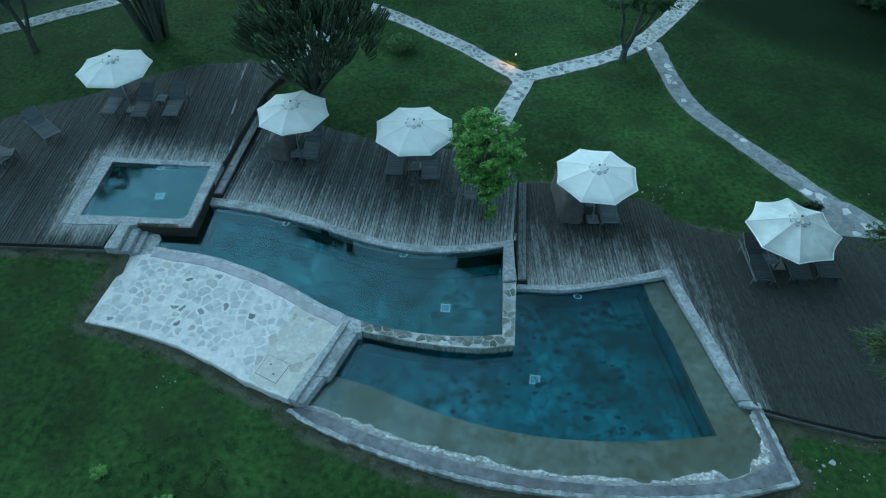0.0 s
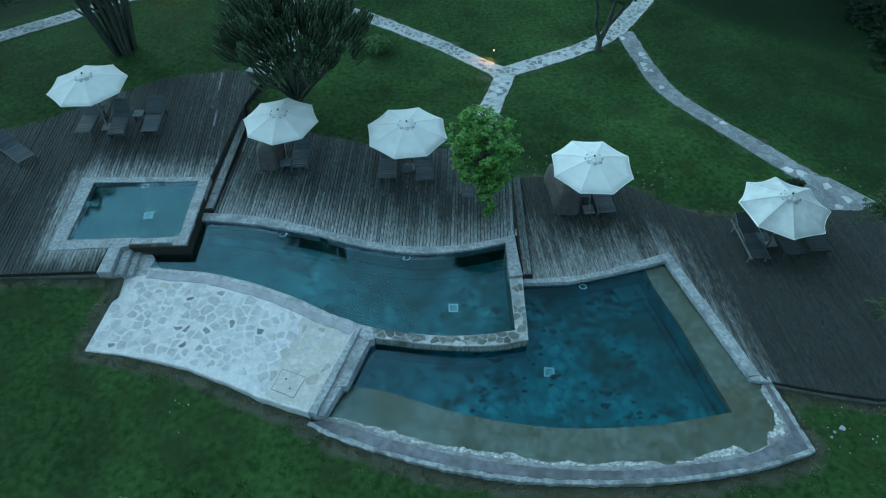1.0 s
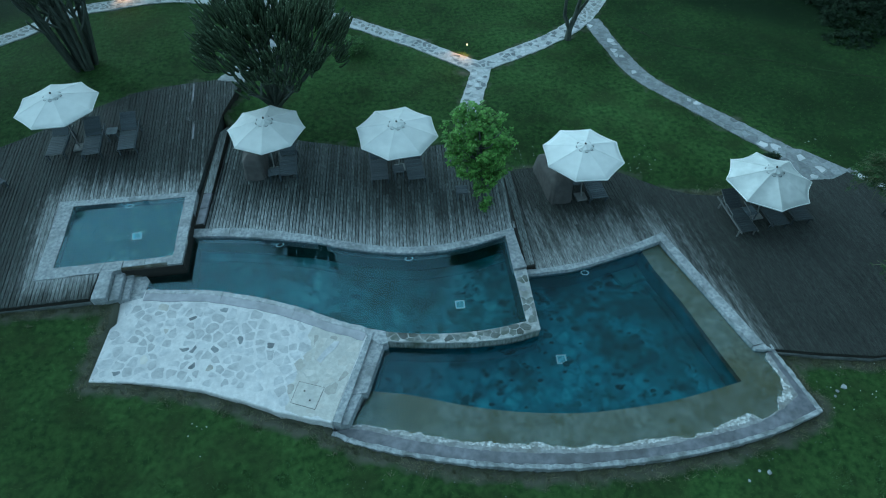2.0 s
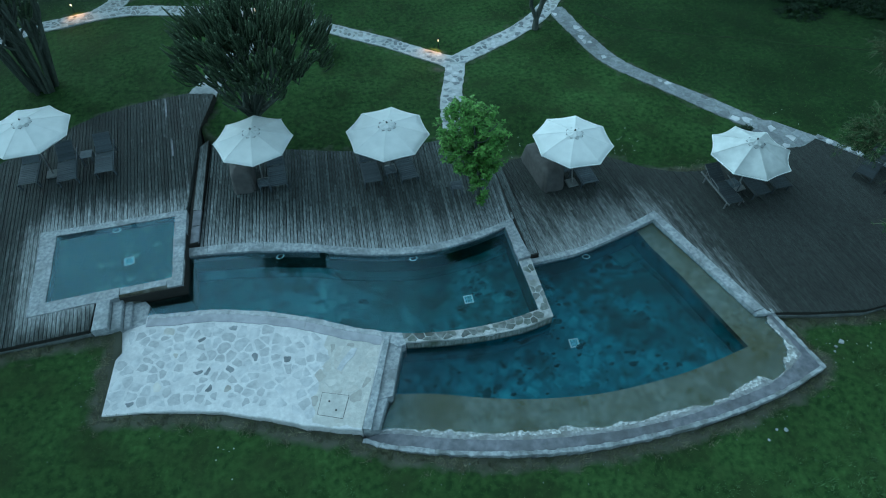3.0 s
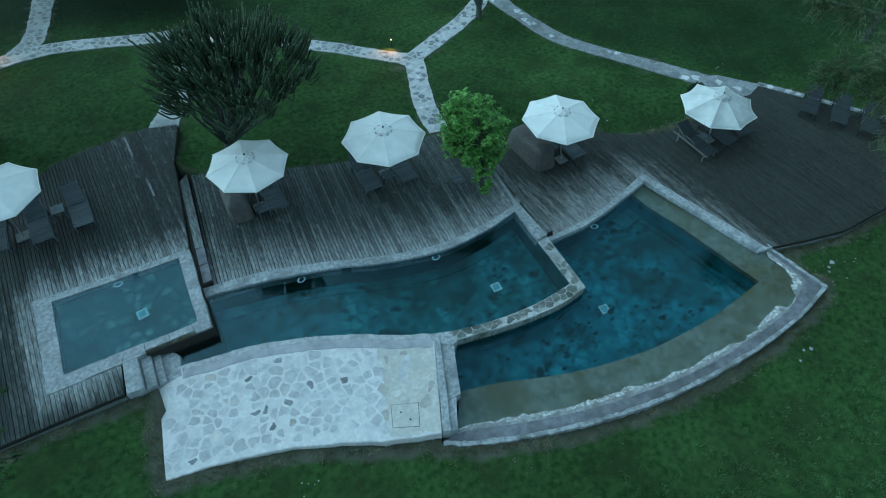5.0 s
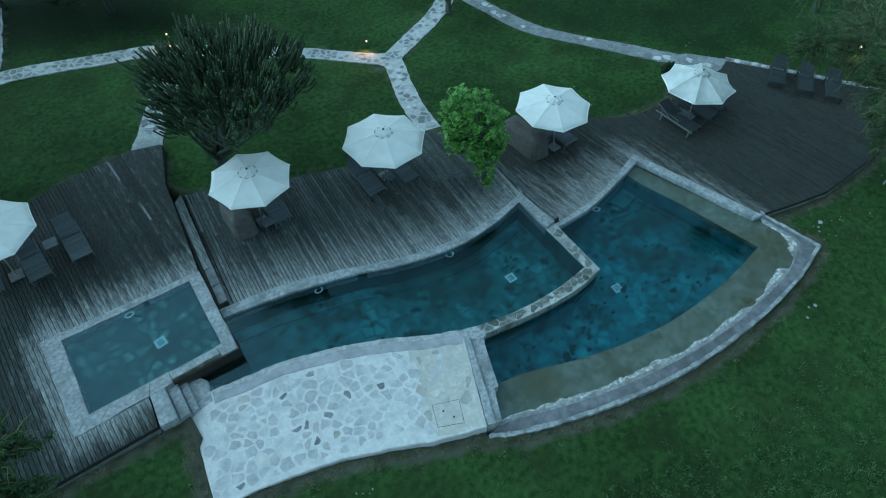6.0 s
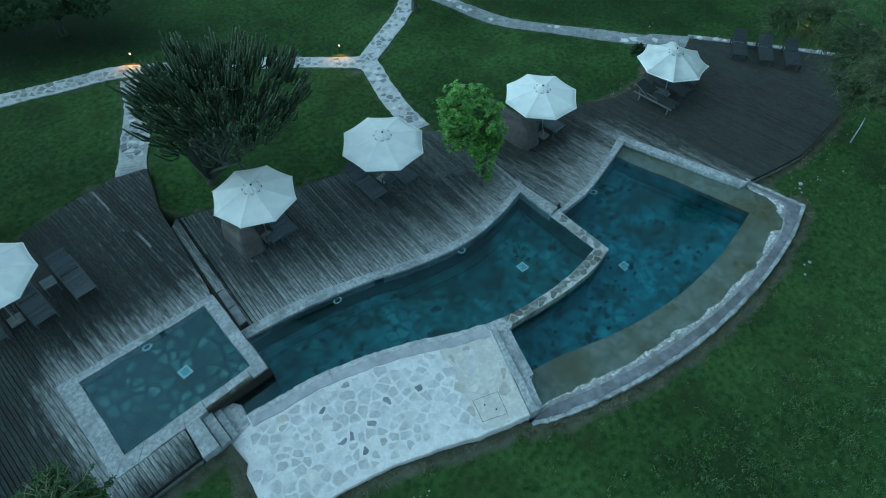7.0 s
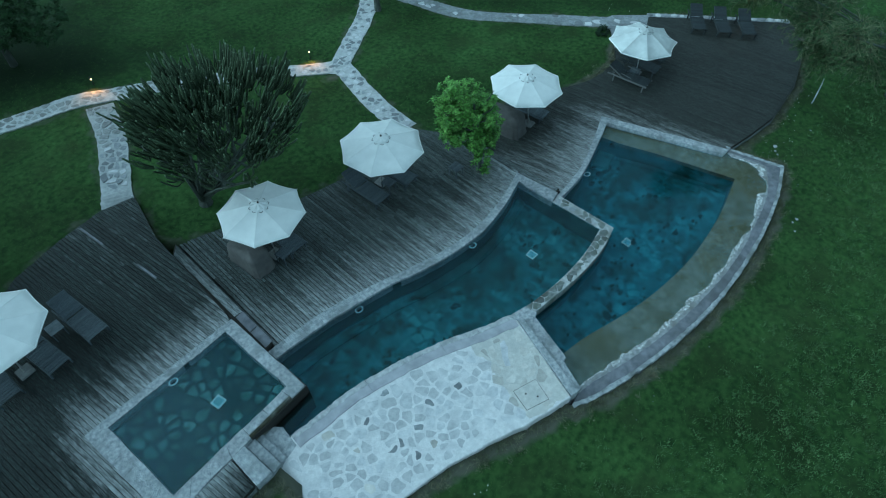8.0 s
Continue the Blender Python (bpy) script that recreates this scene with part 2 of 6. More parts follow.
WEIR_FACE = material("lime_streaked_wall", ((0.13, 0.15, 0.13), (0.40, 0.42, 0.40), (0.10, 0.12, 0.075)), scale=5, rough=0.55, bump=0.6, bump_scale=16, stretch=(2.5, 2.5, 0.5), big=1.8, stain=0.8)
ALGAE_SHADE = island_variation(material("dark_algae_shade", ((0.019, 0.076, 0.084), (0.038, 0.132, 0.146), (0.016, 0.058, 0.050)), scale=9, rough=0.8, bump=0.2, big=1.2, stain=0.7), 0.40)
SHELF = algae_material("algae_shelf", ((0.262, 0.228, 0.178), (0.425, 0.378, 0.308), (0.225, 0.172, 0.080)), (0.165, 0.124, 0.050), scale=5.0, amount=0.65, big=0.5, stain=0.85)
POOL_STONE = algae_material("pool_floor_mortar", ((0.034, 0.158, 0.198), (0.074, 0.285, 0.355), (0.017, 0.072, 0.072)), (0.014, 0.042, 0.030), amount=0.82, big=0.30, stain=0.95, broad=0.72)
POOL_STONE_PALE = algae_material("shallow_pool_mortar", ((0.010, 0.042, 0.043), (0.020, 0.068, 0.068), (0.008, 0.032, 0.028)), (0.007, 0.019, 0.012), amount=0.75)
POOL_FLAG = algae_material("pool_floor_stone", ((0.042, 0.172, 0.220), (0.086, 0.306, 0.384), (0.021, 0.084, 0.084)), (0.015, 0.046, 0.033), spread=0.34, amount=0.88, big=0.30, stain=0.95, broad=0.72)
POOL_FLAG_PALE = algae_material("shallow_pool_stone", ((0.034, 0.096, 0.094), (0.125, 0.235, 0.222), (0.015, 0.052, 0.046)), (0.010, 0.028, 0.016), spread=0.55, amount=0.85)
MID_STONE = algae_material("middle_pool_mortar", ((0.030, 0.128, 0.148), (0.068, 0.232, 0.262), (0.016, 0.068, 0.060)), (0.014, 0.042, 0.028), amount=0.88, big=0.35, stain=0.9, broad=0.55)
MID_FLAG = algae_material("middle_pool_stone", ((0.043, 0.160, 0.184), (0.094, 0.285, 0.318), (0.021, 0.080, 0.070)), (0.015, 0.044, 0.030), spread=0.42, amount=0.9, big=0.35, stain=0.9, broad=0.55)
LINING = algae_material("mossy_pool_lining", ((0.018, 0.052, 0.046), (0.052, 0.118, 0.108), (0.012, 0.032, 0.022)), (0.010, 0.026, 0.014), scale=6.0, amount=0.85, big=1.6, stain=0.9)
WALL_STONE = material("overflow_wall_stone", ((0.100, 0.115, 0.110), (0.225, 0.248, 0.245), (0.080, 0.094, 0.075)), scale=7, rough=0.5, bump=0.6, bump_scale=16, spread=0.4, big=2.4, stain=0.8)
CAP_MORTAR = material("capping_mortar", ((0.33, 0.35, 0.355), (0.62, 0.64, 0.65), (0.20, 0.22, 0.20)), scale=6, rough=0.7, bump=0.5, bump_scale=22, big=1.8, stain=0.8)
BAND = material("smooth_mortar_band", ((0.34, 0.345, 0.385), (0.45, 0.455, 0.495), (0.27, 0.28, 0.30)), scale=4, rough=0.85, bump=0.4, spread=0.04, big=1.3, stain=0.6)
PALE_EDGE = material("crumbling_pale_edge", ((0.36, 0.38, 0.40), (0.58, 0.60, 0.62), (0.29, 0.31, 0.32)), scale=8, rough=0.9, bump=0.9, bump_scale=18, spread=0.05, big=2.2, stain=0.7, detail=9)
WATER = water_material("water", (0.80, 0.95, 0.97))
WOOD = wood_material("weathered_deck_wood", (0.36, 0.385, 0.395), (0.0610, 0.0730, 0.0720), 0.40)
WOOD_DARK = wood_material("dark_deck_wood", (0.38, 0.405, 0.415), (0.0235, 0.0310, 0.0300), 0.20)
WOOD_SMOOTH = wood_material("smooth_deck_wood", (0.35, 0.37, 0.375), (0.0340, 0.0390, 0.0360), 0.14, (0.80, 1.55))
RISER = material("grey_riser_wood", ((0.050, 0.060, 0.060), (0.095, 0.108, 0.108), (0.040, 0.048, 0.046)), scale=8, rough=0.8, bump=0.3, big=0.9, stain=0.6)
EDGE_TRIM = material("weathered_edge_trim", ((0.10, 0.115, 0.115), (0.17, 0.185, 0.185), (0.06, 0.07, 0.065)), scale=6, rough=0.8, bump=0.4, big=0.9, stain=0.7)
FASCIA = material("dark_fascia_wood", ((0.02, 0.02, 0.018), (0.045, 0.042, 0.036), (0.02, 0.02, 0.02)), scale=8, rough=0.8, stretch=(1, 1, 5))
TEAK = material("stained_lounger_wood", ((0.046, 0.061, 0.072), (0.096, 0.117, 0.134), (0.035, 0.047, 0.054)), scale=14, rough=0.6, bump=0.3, spread=0.2, stretch=(3, 1, 3))
SLING = material("dark_sling_fabric", ((0.022, 0.029, 0.033), (0.042, 0.052, 0.058), (0.018, 0.023, 0.026)), scale=20, rough=0.8, bump=0.2, spread=0.15)
PALE_TOP = material("pale_table_top", ((0.10, 0.125, 0.142), (0.16, 0.185, 0.205), (0.085, 0.10, 0.11)), scale=10, rough=0.6, bump=0.2)
PALE_RAIL = material("pale_aluminium_rail", ((0.10, 0.105, 0.105), (0.16, 0.165, 0.165), (0.08, 0.08, 0.08)), scale=14, rough=0.5, bump=0.1)
CANVAS = material("white_canvas", ((0.68, 0.71, 0.71), (0.755, 0.785, 0.785), (0.62, 0.66, 0.67)), scale=3, rough=0.9, bump=0.15, bump_scale=120, spread=0.05, big=0.9)
WORN_CANVAS = material("worn_canvas", ((0.46, 0.49, 0.49), (0.57, 0.60, 0.60), (0.39, 0.42, 0.43)), scale=3, rough=0.9, bump=0.25, bump_scale=40, big=1.4, stain=0.7)
HEM = material("white_canvas_hem", ((0.80, 0.82, 0.82), (0.86, 0.88, 0.88), (0.76, 0.79, 0.80)), scale=6, rough=0.9, bump=0.1)
VENT = material("shadowed_vent_mesh", ((0.10, 0.12, 0.13), (0.17, 0.19, 0.20), (0.09, 0.10, 0.11)), scale=20, rough=0.9, bump=0.1)
STEEL = material("painted_pole", ((0.30, 0.31, 0.31), (0.42, 0.43, 0.42), (0.25, 0.25, 0.25)), scale=10, rough=0.45, bump=0.1, metal=0.4)
CONCRETE = material("concrete_base", ((0.18, 0.19, 0.19), (0.28, 0.29, 0.29), (0.15, 0.15, 0.15)), scale=9, rough=0.9)
COVER = material("taupe_fabric_cover", ((0.080, 0.078, 0.076), (0.118, 0.115, 0.112), (0.066, 0.065, 0.065)), scale=5, rough=0.85, bump=0.35, bump_scale=7, big=1.1)
GRILLE_BLUE = material("blue_grille_slats", ((0.42, 0.84, 0.95), (0.54, 0.90, 0.98), (0.38, 0.78, 0.90)), scale=12, rough=0.5, bump=0.1)
GRILLE = material("pale_blue_grille", ((0.80, 0.95, 0.98), (0.90, 0.98, 1.0), (0.74, 0.90, 0.95)), scale=12, rough=0.5, bump=0.1)
CACTUS = island_variation(material("euphorbia_skin", ((0.034, 0.055, 0.032), (0.082, 0.116, 0.066), (0.064, 0.086, 0.046)), gloss=0.2, scale=5, rough=0.75, bump=0.2, big=0.7), 0.38)
TIP = island_variation(material("euphorbia_tips", ((0.07, 0.11, 0.065), (0.13, 0.18, 0.11), (0.09, 0.12, 0.07)), scale=5, rough=0.7, bump=0), 0.4)
BARK = material("grey_bark", ((0.035, 0.045, 0.038), (0.085, 0.10, 0.085), (0.03, 0.04, 0.03)), scale=9, rough=0.9, bump=0.8, stretch=(1, 1, 0.3))
BARK_GREEN = material("green_grey_bark", ((0.055, 0.070, 0.058), (0.105, 0.125, 0.105), (0.042, 0.052, 0.040)), scale=9, rough=0.9, bump=0.5, stretch=(1, 1, 0.3))
LEAF = island_variation(material("fresh_leaves", ((0.060, 0.150, 0.028), (0.175, 0.345, 0.072), (0.08, 0.20, 0.04)), gloss=0.25, scale=3, rough=0.55, bump=0, big=1.1), 0.5)
LEAF_MID = island_variation(material("bush_leaves", ((0.040, 0.090, 0.026), (0.095, 0.180, 0.055), (0.06, 0.12, 0.04)), gloss=0.2, scale=3, rough=0.65, bump=0, big=0.8), 0.45)
LEAF_BLACK = island_variation(material("scrub_leaves", ((0.008, 0.020, 0.010), (0.020, 0.038, 0.018), (0.012, 0.022, 0.010)), gloss=0.2, scale=3, rough=0.8, bump=0, big=0.8), 0.4)
LEAF_DARK = island_variation(material("dark_leaves", ((0.018, 0.05, 0.018), (0.04, 0.085, 0.03), (0.03, 0.06, 0.02)), gloss=0.2, scale=3, rough=0.7, bump=0, big=0.8), 0.4)
THORN_LEAF = island_variation(material("thorn_leaves", ((0.024, 0.055, 0.020), (0.050, 0.095, 0.032), (0.035, 0.055, 0.02)), gloss=0.2, scale=3, rough=0.75, bump=0, big=0.8), 0.4)
THORN = island_variation(material("thorn_twigs", ((0.075, 0.10, 0.052), (0.150, 0.172, 0.095), (0.09, 0.10, 0.06)), gloss=0.2, scale=3, rough=0.8, bump=0, big=0.8), 0.35)
PETAL = material("fallen_petals", ((0.55, 0.58, 0.55), (0.7, 0.72, 0.68), (0.5, 0.5, 0.45)), scale=5, rough=0.8, bump=0)
LAMP_GLOW = glow_material("lamp_glow", (1.0, 0.64, 0.26), 4.5)
DARK_METAL = material("dark_metal", ((0.02, 0.02, 0.02), (0.05, 0.05, 0.05), (0.03, 0.03, 0.03)), scale=12, rough=0.5, bump=0.1, metal=0.6)


# ---- building tools ----
def as_mesh(name, data):
    if isinstance(data, bmesh.types.BMesh):
        me = bpy.data.meshes.new(name)
        data.to_mesh(me)
        data.free()
        return me
    if isinstance(data, tuple):
        me = bpy.data.meshes.new(name)
        me.from_pydata(*[d if isinstance(d, list) else d.tolist() for d in (data[0],)], [], data[1] if isinstance(data[1], list) else data[1].tolist())
        me.update()
        return me
    return data


def part(name, data, mat, parent=None, label="", m=None, smooth=False):
    me = as_mesh(name, data)
    if not me.materials:
        me.materials.append(mat)
    if smooth:
        me.polygons.foreach_set("use_smooth", [True] * len(me.polygons))
    ob = new(name, me)
    if parent:
        ob.parent = parent
    if m is not None:
        ob.matrix_basis = m
    if label:
        ob["label"] = label
    return ob


def group_at(name, m, label, category, group="", kind=""):
    ob = new(name)
    ob.matrix_basis = m
    return tagged(ob, label, category, group, kind)


def box(bm, cx, cy, cz, sx, sy, sz, bevel=0.0, rot=None):
    r = bmesh.ops.create_cube(bm, size=1)
    m = Matrix.Translation((cx, cy, cz)) @ (rot or Matrix()) @ Matrix.Diagonal((sx, sy, sz, 1))
    bmesh.ops.transform(bm, matrix=m, verts=r["verts"])
    if bevel:
        es = list({e for v in r["verts"] for e in v.link_edges})
        bmesh.ops.bevel(bm, geom=es, offset=bevel, segments=1, affect="EDGES")
    return bm


def boxed(*a, **k):
    return box(bmesh.new(), *a, **k)


def tube(bm, pts, radii, sides=6, cap=True):
    """A tapered tube along points."""
    rings = []
    pts = [Vector(p) for p in pts]
    side = None
    for i, p in enumerate(pts):
        d = (pts[min(i + 1, len(pts) - 1)] - pts[max(i - 1, 0)]).normalized()
        if side is None:
            side = d.orthogonal().normalized()
        side = (side - d * side.dot(d)).normalized()
        up = d.cross(side)
        rings.append([bm.verts.new(p + radii[i] * (math.cos(a) * side + math.sin(a) * up)) for a in [2 * math.pi * k / sides for k in range(sides)]])
    for a, b in zip(rings, rings[1:]):
        for k in range(sides):
            bm.faces.new((a[k], a[(k + 1) % sides], b[(k + 1) % sides], b[k]))
    if cap:
        bm.faces.new(rings[-1])
        bm.faces.new(rings[0][::-1])
    return bm


def spline(points, per=8):
    """A smooth line through a few plan points."""
    p = [Vector(q) for q in points]
    p = [2 * p[0] - p[1], *p, 2 * p[-1] - p[-2]]
    out = []
    for a, b, c, d in zip(p, p[1:], p[2:], p[3:]):
        for k in range(per):
            t = k / per
            out.append(0.5 * (2 * b + (c - a) * t + (2 * a - 5 * b + 4 * c - d) * t * t + (3 * b - a - 3 * c + d) * t ** 3))
    out.append(p[-2])
    return out


def resample(line, count):
    line = [Vector(p[:2]) for p in line]
    s = [0.0]
    for a, b in zip(line, line[1:]):
        s.append(s[-1] + (b - a).length)
    out = []
    j = 0
    for k in range(count):
        d = s[-1] * k / (count - 1)
        while j < len(line) - 2 and s[j + 1] < d:
            j += 1
        f = (d - s[j]) / max(s[j + 1] - s[j], 1e-9)
        out.append(line[j].lerp(line[j + 1], f))
    return out


def offset_line(line, d):
    """The line moved by d to its left."""
    out = []
    for i, p in enumerate(line):
        t = (line[min(i + 1, len(line) - 1)] - line[max(i - 1, 0)]).normalized()
        out.append(p + d * Vector((-t.y, t.x)))
    return out


def area(poly):
    return 0.5 * sum(a[0] * b[1] - b[0] * a[1] for a, b in zip(poly, [*poly[1:], poly[0]]))


def prism(poly, z0, z1, bevel=0.0, bm=None, wobble=0.0, rng=random):
    """A slab with the plan outline poly, its upper edge worn round."""
    bm = bm or bmesh.new()
    poly = [Vector(p[:2]) for p in poly]
    if area(poly) < 0:
        poly = poly[::-1]
    n = len(poly)
    inner = []
    for i, p in enumerate(poly):
        a, b = (p - poly[i - 1]).normalized(), (poly[(i + 1) % n] - p).normalized()
        nrm = Vector((-(a + b).y, (a + b).x))
        inner.append(p + nrm.normalized() * bevel if nrm.length > 1e-6 else p)
    levels = [(poly, z0), (poly, z1 - bevel)] + ([(inner, z1)] if bevel else [])
    rings = [[bm.verts.new((q.x, q.y, z + (rng.uniform(-wobble, wobble) if wobble and k == len(levels) - 1 else 0))) for q in pl] for k, (pl, z) in enumerate(levels)]
    for a, b in zip(rings, rings[1:]):
        for i in range(n):
            bm.faces.new((a[i], a[(i + 1) % n], b[(i + 1) % n], b[i]))
    bm.faces.new(rings[-1])
    bm.faces.new(rings[0][::-1])
    return bm


def sheet(poly, z):
    bm = bmesh.new()
    poly = [Vector(p[:2]) for p in poly]
    if area(poly) < 0:
        poly = poly[::-1]
    bm.faces.new([bm.verts.new((p.x, p.y, z)) for p in poly])
    return bm


def skirt(poly, z0, z1, closed=True):
    """Upright walls along an outline."""
    bm = bmesh.new()
    lo = [bm.verts.new((p[0], p[1], z0)) for p in poly]
    hi = [bm.verts.new((p[0], p[1], z1)) for p in poly]
    n = len(poly)
    for i in range(n if closed else n - 1):
        j = (i + 1) % n
        bm.faces.new((lo[i], lo[j], hi[j], hi[i]))
    return bm


def slabs(parent, name, mat, outer, inner, z0, z1, length, rng, bevel=0.007, gap=0.0014, label="", worn=0.0):
    """A row of coping slabs between two lines."""
    total = sum((b - a).length for a, b in zip(outer, outer[1:]))
    count = max(1, round(total / length))
    sub = 12 if worn else 4
    o, i = resample(outer, count * sub + 1), resample(inner, count * sub + 1)
    for k in range(count):
        a, b = o[k * sub:(k + 1) * sub + 1], i[k * sub:(k + 1) * sub + 1]
        ta, tb = (a[1] - a[0]).normalized() * gap, (b[1] - b[0]).normalized() * gap
        a = [a[0] + ta, *a[1:-1], a[-1] - ta]
        b = [b[0] + tb, *b[1:-1], b[-1] - tb]
        b = [q + (q - p).normalized() * 0.012 for p, q in zip(a, b)]
        # worn, slightly wavy edges
        a = [p + (p - q).normalized() * 0.026 * noise.noise((p.x * 2.1, p.y * 1.7, 4.0)) for p, q in zip(a, b)]
        b = [q + (q - p).normalized() * 0.024 * noise.noise((q.x * 2.1, q.y * 1.7, 7.0)) for p, q in zip(a, b)]
        if worn:
            a = [p + (p - q).normalized() * worn * noise.noise((p.x * 6.1, p.y * 6.1, 2.0)) for p, q in zip(a, b)]
            b = [q + (q - p).normalized() * worn * noise.noise((q.x * 6.1, q.y * 6.1, 9.0)) for p, q in zip(a, b)]
        dz = rng.uniform(-0.004, 0.004)
        part(name, prism([*a, *b[::-1]], z0, z1 + dz, bevel), mat, parent, label)


def inside(poly, x, y):
    c = False
    for a, b in zip(poly, [*poly[1:], poly[0]]):
        if (a[1] > y) != (b[1] > y) and x < (b[0] - a[0]) * (y - a[1]) / (b[1] - a[1]) + a[0]:
            c = not c
    return c


def near_line(line, x, y):
    best = 1e9
    for a, b in zip(line, line[1:]):
        dx, dy = b[0] - a[0], b[1] - a[1]
        f = max(0, min(1, ((x - a[0]) * dx + (y - a[1]) * dy) / max(dx * dx + dy * dy, 1e-9)))
        best = min(best, math.hypot(x - a[0] - f * dx, y - a[1] - f * dy))
    return best


def flags(region, size, rng, gap, rounds=1, vary=(0.55, 0.95), skip=0.10):
    """Irregular flagstone outlines that fill a region: cells round scattered centres, shrunk by the joints and a little rounded."""
    xs, ys = [p[0] for p in region], [p[1] for p in region]
    seeds, grid0 = [], {}
    want = int((max(xs) - min(xs) + 2 * size) * (max(ys) - min(ys) + 2 * size) / (size * size) * 9)
    for _ in range(want):
        s = Vector((rng.uniform(min(xs) - size, max(xs) + size), rng.uniform(min(ys) - size, max(ys) + size)))
        key = (int(s.x // size), int(s.y // size))
        apart = size * rng.uniform(*vary)
        if all((q - s).length > apart for i in (-1, 0, 1) for j in (-1, 0, 1) for q in grid0.get((key[0] + i, key[1] + j), ())):
            grid0.setdefault(key, []).append(s)
            seeds.append(s)
    grid = {}
    for s in seeds:
        grid.setdefault((int(s.x // (2 * size)), int(s.y // (2 * size))), []).append(s)
    out = []
    for s in seeds:
        if not inside(region, s.x, s.y):
            continue
        if rng.random() < skip:
            continue
        cell = [s + size * 1.3 * Vector((math.cos(a), math.sin(a))) for a in [k * math.pi / 4 for k in range(8)]]
        gx, gy = int(s.x // (2 * size)), int(s.y // (2 * size))
        near = [q for i in (-1, 0, 1) for j in (-1, 0, 1) for q in grid.get((gx + i, gy + j), ()) if q is not s and (q - s).length < 2.6 * size]
        walls = [((s + q) / 2 - (q - s).normalized() * gap * rng.uniform(0.2, 1.0), (q - s).normalized()) for q in near]
        for c, nrm in walls:
            cell = clip(cell, c, nrm)
            if len(cell) < 3:
                break
        if len(cell) < 3 or abs(area(cell)) < 0.1 * size * size:
            continue
        if len(cell) > 2:
            rag = 0.045 * size
            cell = [q + Vector((rng.uniform(-rag, rag), rng.uniform(-rag, rag))) for a, b in zip(cell, [*cell[1:], cell[0]]) for q in (a, a.lerp(b, 0.5))]
        for _ in range(rounds):
            cell = [q for a, b in zip(cell, [*cell[1:], cell[0]]) for q in (a.lerp(b, 0.14), a.lerp(b, 0.86))]
        if all(inside(region, q.x, q.y) for q in cell):
            out.append(cell)
        else:
            k = [q if inside(region, q.x, q.y) else None for q in cell]
            if sum(q is not None for q in k) > 3:
                c2 = [q for q in k if q is not None]
                if abs(area(c2)) > 0.25 * size * size:
                    out.append(c2)
    return out


def clip(poly, c, nrm):
    out = []
    for a, b in zip(poly, [*poly[1:], poly[0]]):
        da, db = (a - c).dot(nrm), (b - c).dot(nrm)
        if da <= 0:
            out.append(a)
        if (da < 0) != (db < 0) and abs(da - db) > 1e-9:
            out.append(a.lerp(b, da / (da - db)))
    return out


# ---- plan outlines ----
LEFT_DECK = [(-7.25, 11.65), (-8.43, 12.05), (-10.2, 12.0), (-11.9, 11.75), (-14.0, 10.7), (-16.1, 9.35), (-18.0, 8.45), (-19.2, 7.5), (-21.0, 5.6), (-22.0, 3.0), (-21.6, 0.75), (-15.8, 0.58), (-12.05, 0.36), (-11.9, 1.42), (-9.11, 1.2), (-8.84, 4.75), (-8.2, 8.45), (-8.05, 9.4)]
SMALL_OUT = [(-13.80, 5.18), (-8.82, 4.72), (-9.17, 1.25), (-13.95, 1.48)]
SMALL_IN = [(-13.28, 4.85), (-9.26, 4.52), (-9.48, 1.66), (-13.42, 1.90)]
MID_OUT = spline([(-8.98, 3.16), (-7.4, 2.88), (-6.14, 2.50), (-4.9, 2.03), (-3.55, 1.42), (-2.2, 0.90), (-0.8, 0.62), (0.85, 0.60), (2.56, 0.84)])
MID_IN = spline([(-9.00, 2.80), (-7.57, 2.52), (-6.25, 2.14), (-4.79, 1.65), (-3.6, 1.12), (-2.2, 0.62), (-0.9, 0.33), (0.7, 0.33), (2.18, 0.54)])
WEIR_IN = spline([(1.86, -3.13), (0.75, -3.19), (-0.4, -3.11), (-1.45, -2.93), (-2.45, -2.67), (-3.08, -2.46)])
WEIR_OUT = spline([(2.22, -3.53), (1.2, -3.62), (0.1, -3.53), (-1.0, -3.36), (-2.0, -3.12), (-2.82, -2.92)])
TERRACE_IN = spline([(-3.10, -2.46), (-4.25, -1.82), (-5.5, -1.02), (-6.9, -0.32), (-8.3, 0.22), (-9.5, 0.50), (-10.55, 0.73)])
TERRACE_FRONT = spline([(-11.82, -2.52), (-10.6, -2.78), (-9.5, -3.12), (-8.4, -3.52), (-7.0, -4.22), (-5.9, -4.82), (-4.70, -5.32)])
LOW_OUT = spline([(2.56, -0.95), (3.55, -1.02), (4.85, -0.98), (6.45, -0.68), (8.08, -0.29)])
LOW_IN = spline([(2.50, -1.14), (3.4, -1.20), (4.4, -1.22), (6.1, -0.98), (7.82, -0.67)])
DEEP_FRONT = spline([(7.92, -6.40), (6.4, -6.52), (5.0, -6.55), (2.8, -6.38), (0.8, -5.93), (-0.78, -5.38), (-2.3, -4.72), (-3.48, -4.34)])
RIM_OUT = spline([(9.76, -7.85), (8.2, -8.13), (6.6, -8.24), (5.0, -8.23), (3.2, -8.10), (1.3, -7.82), (-0.6, -7.34), (-2.3, -6.76), (-3.9, -6.06), (-4.78, -5.55)])
RIM_MID = offset_line(RIM_OUT, -0.12)
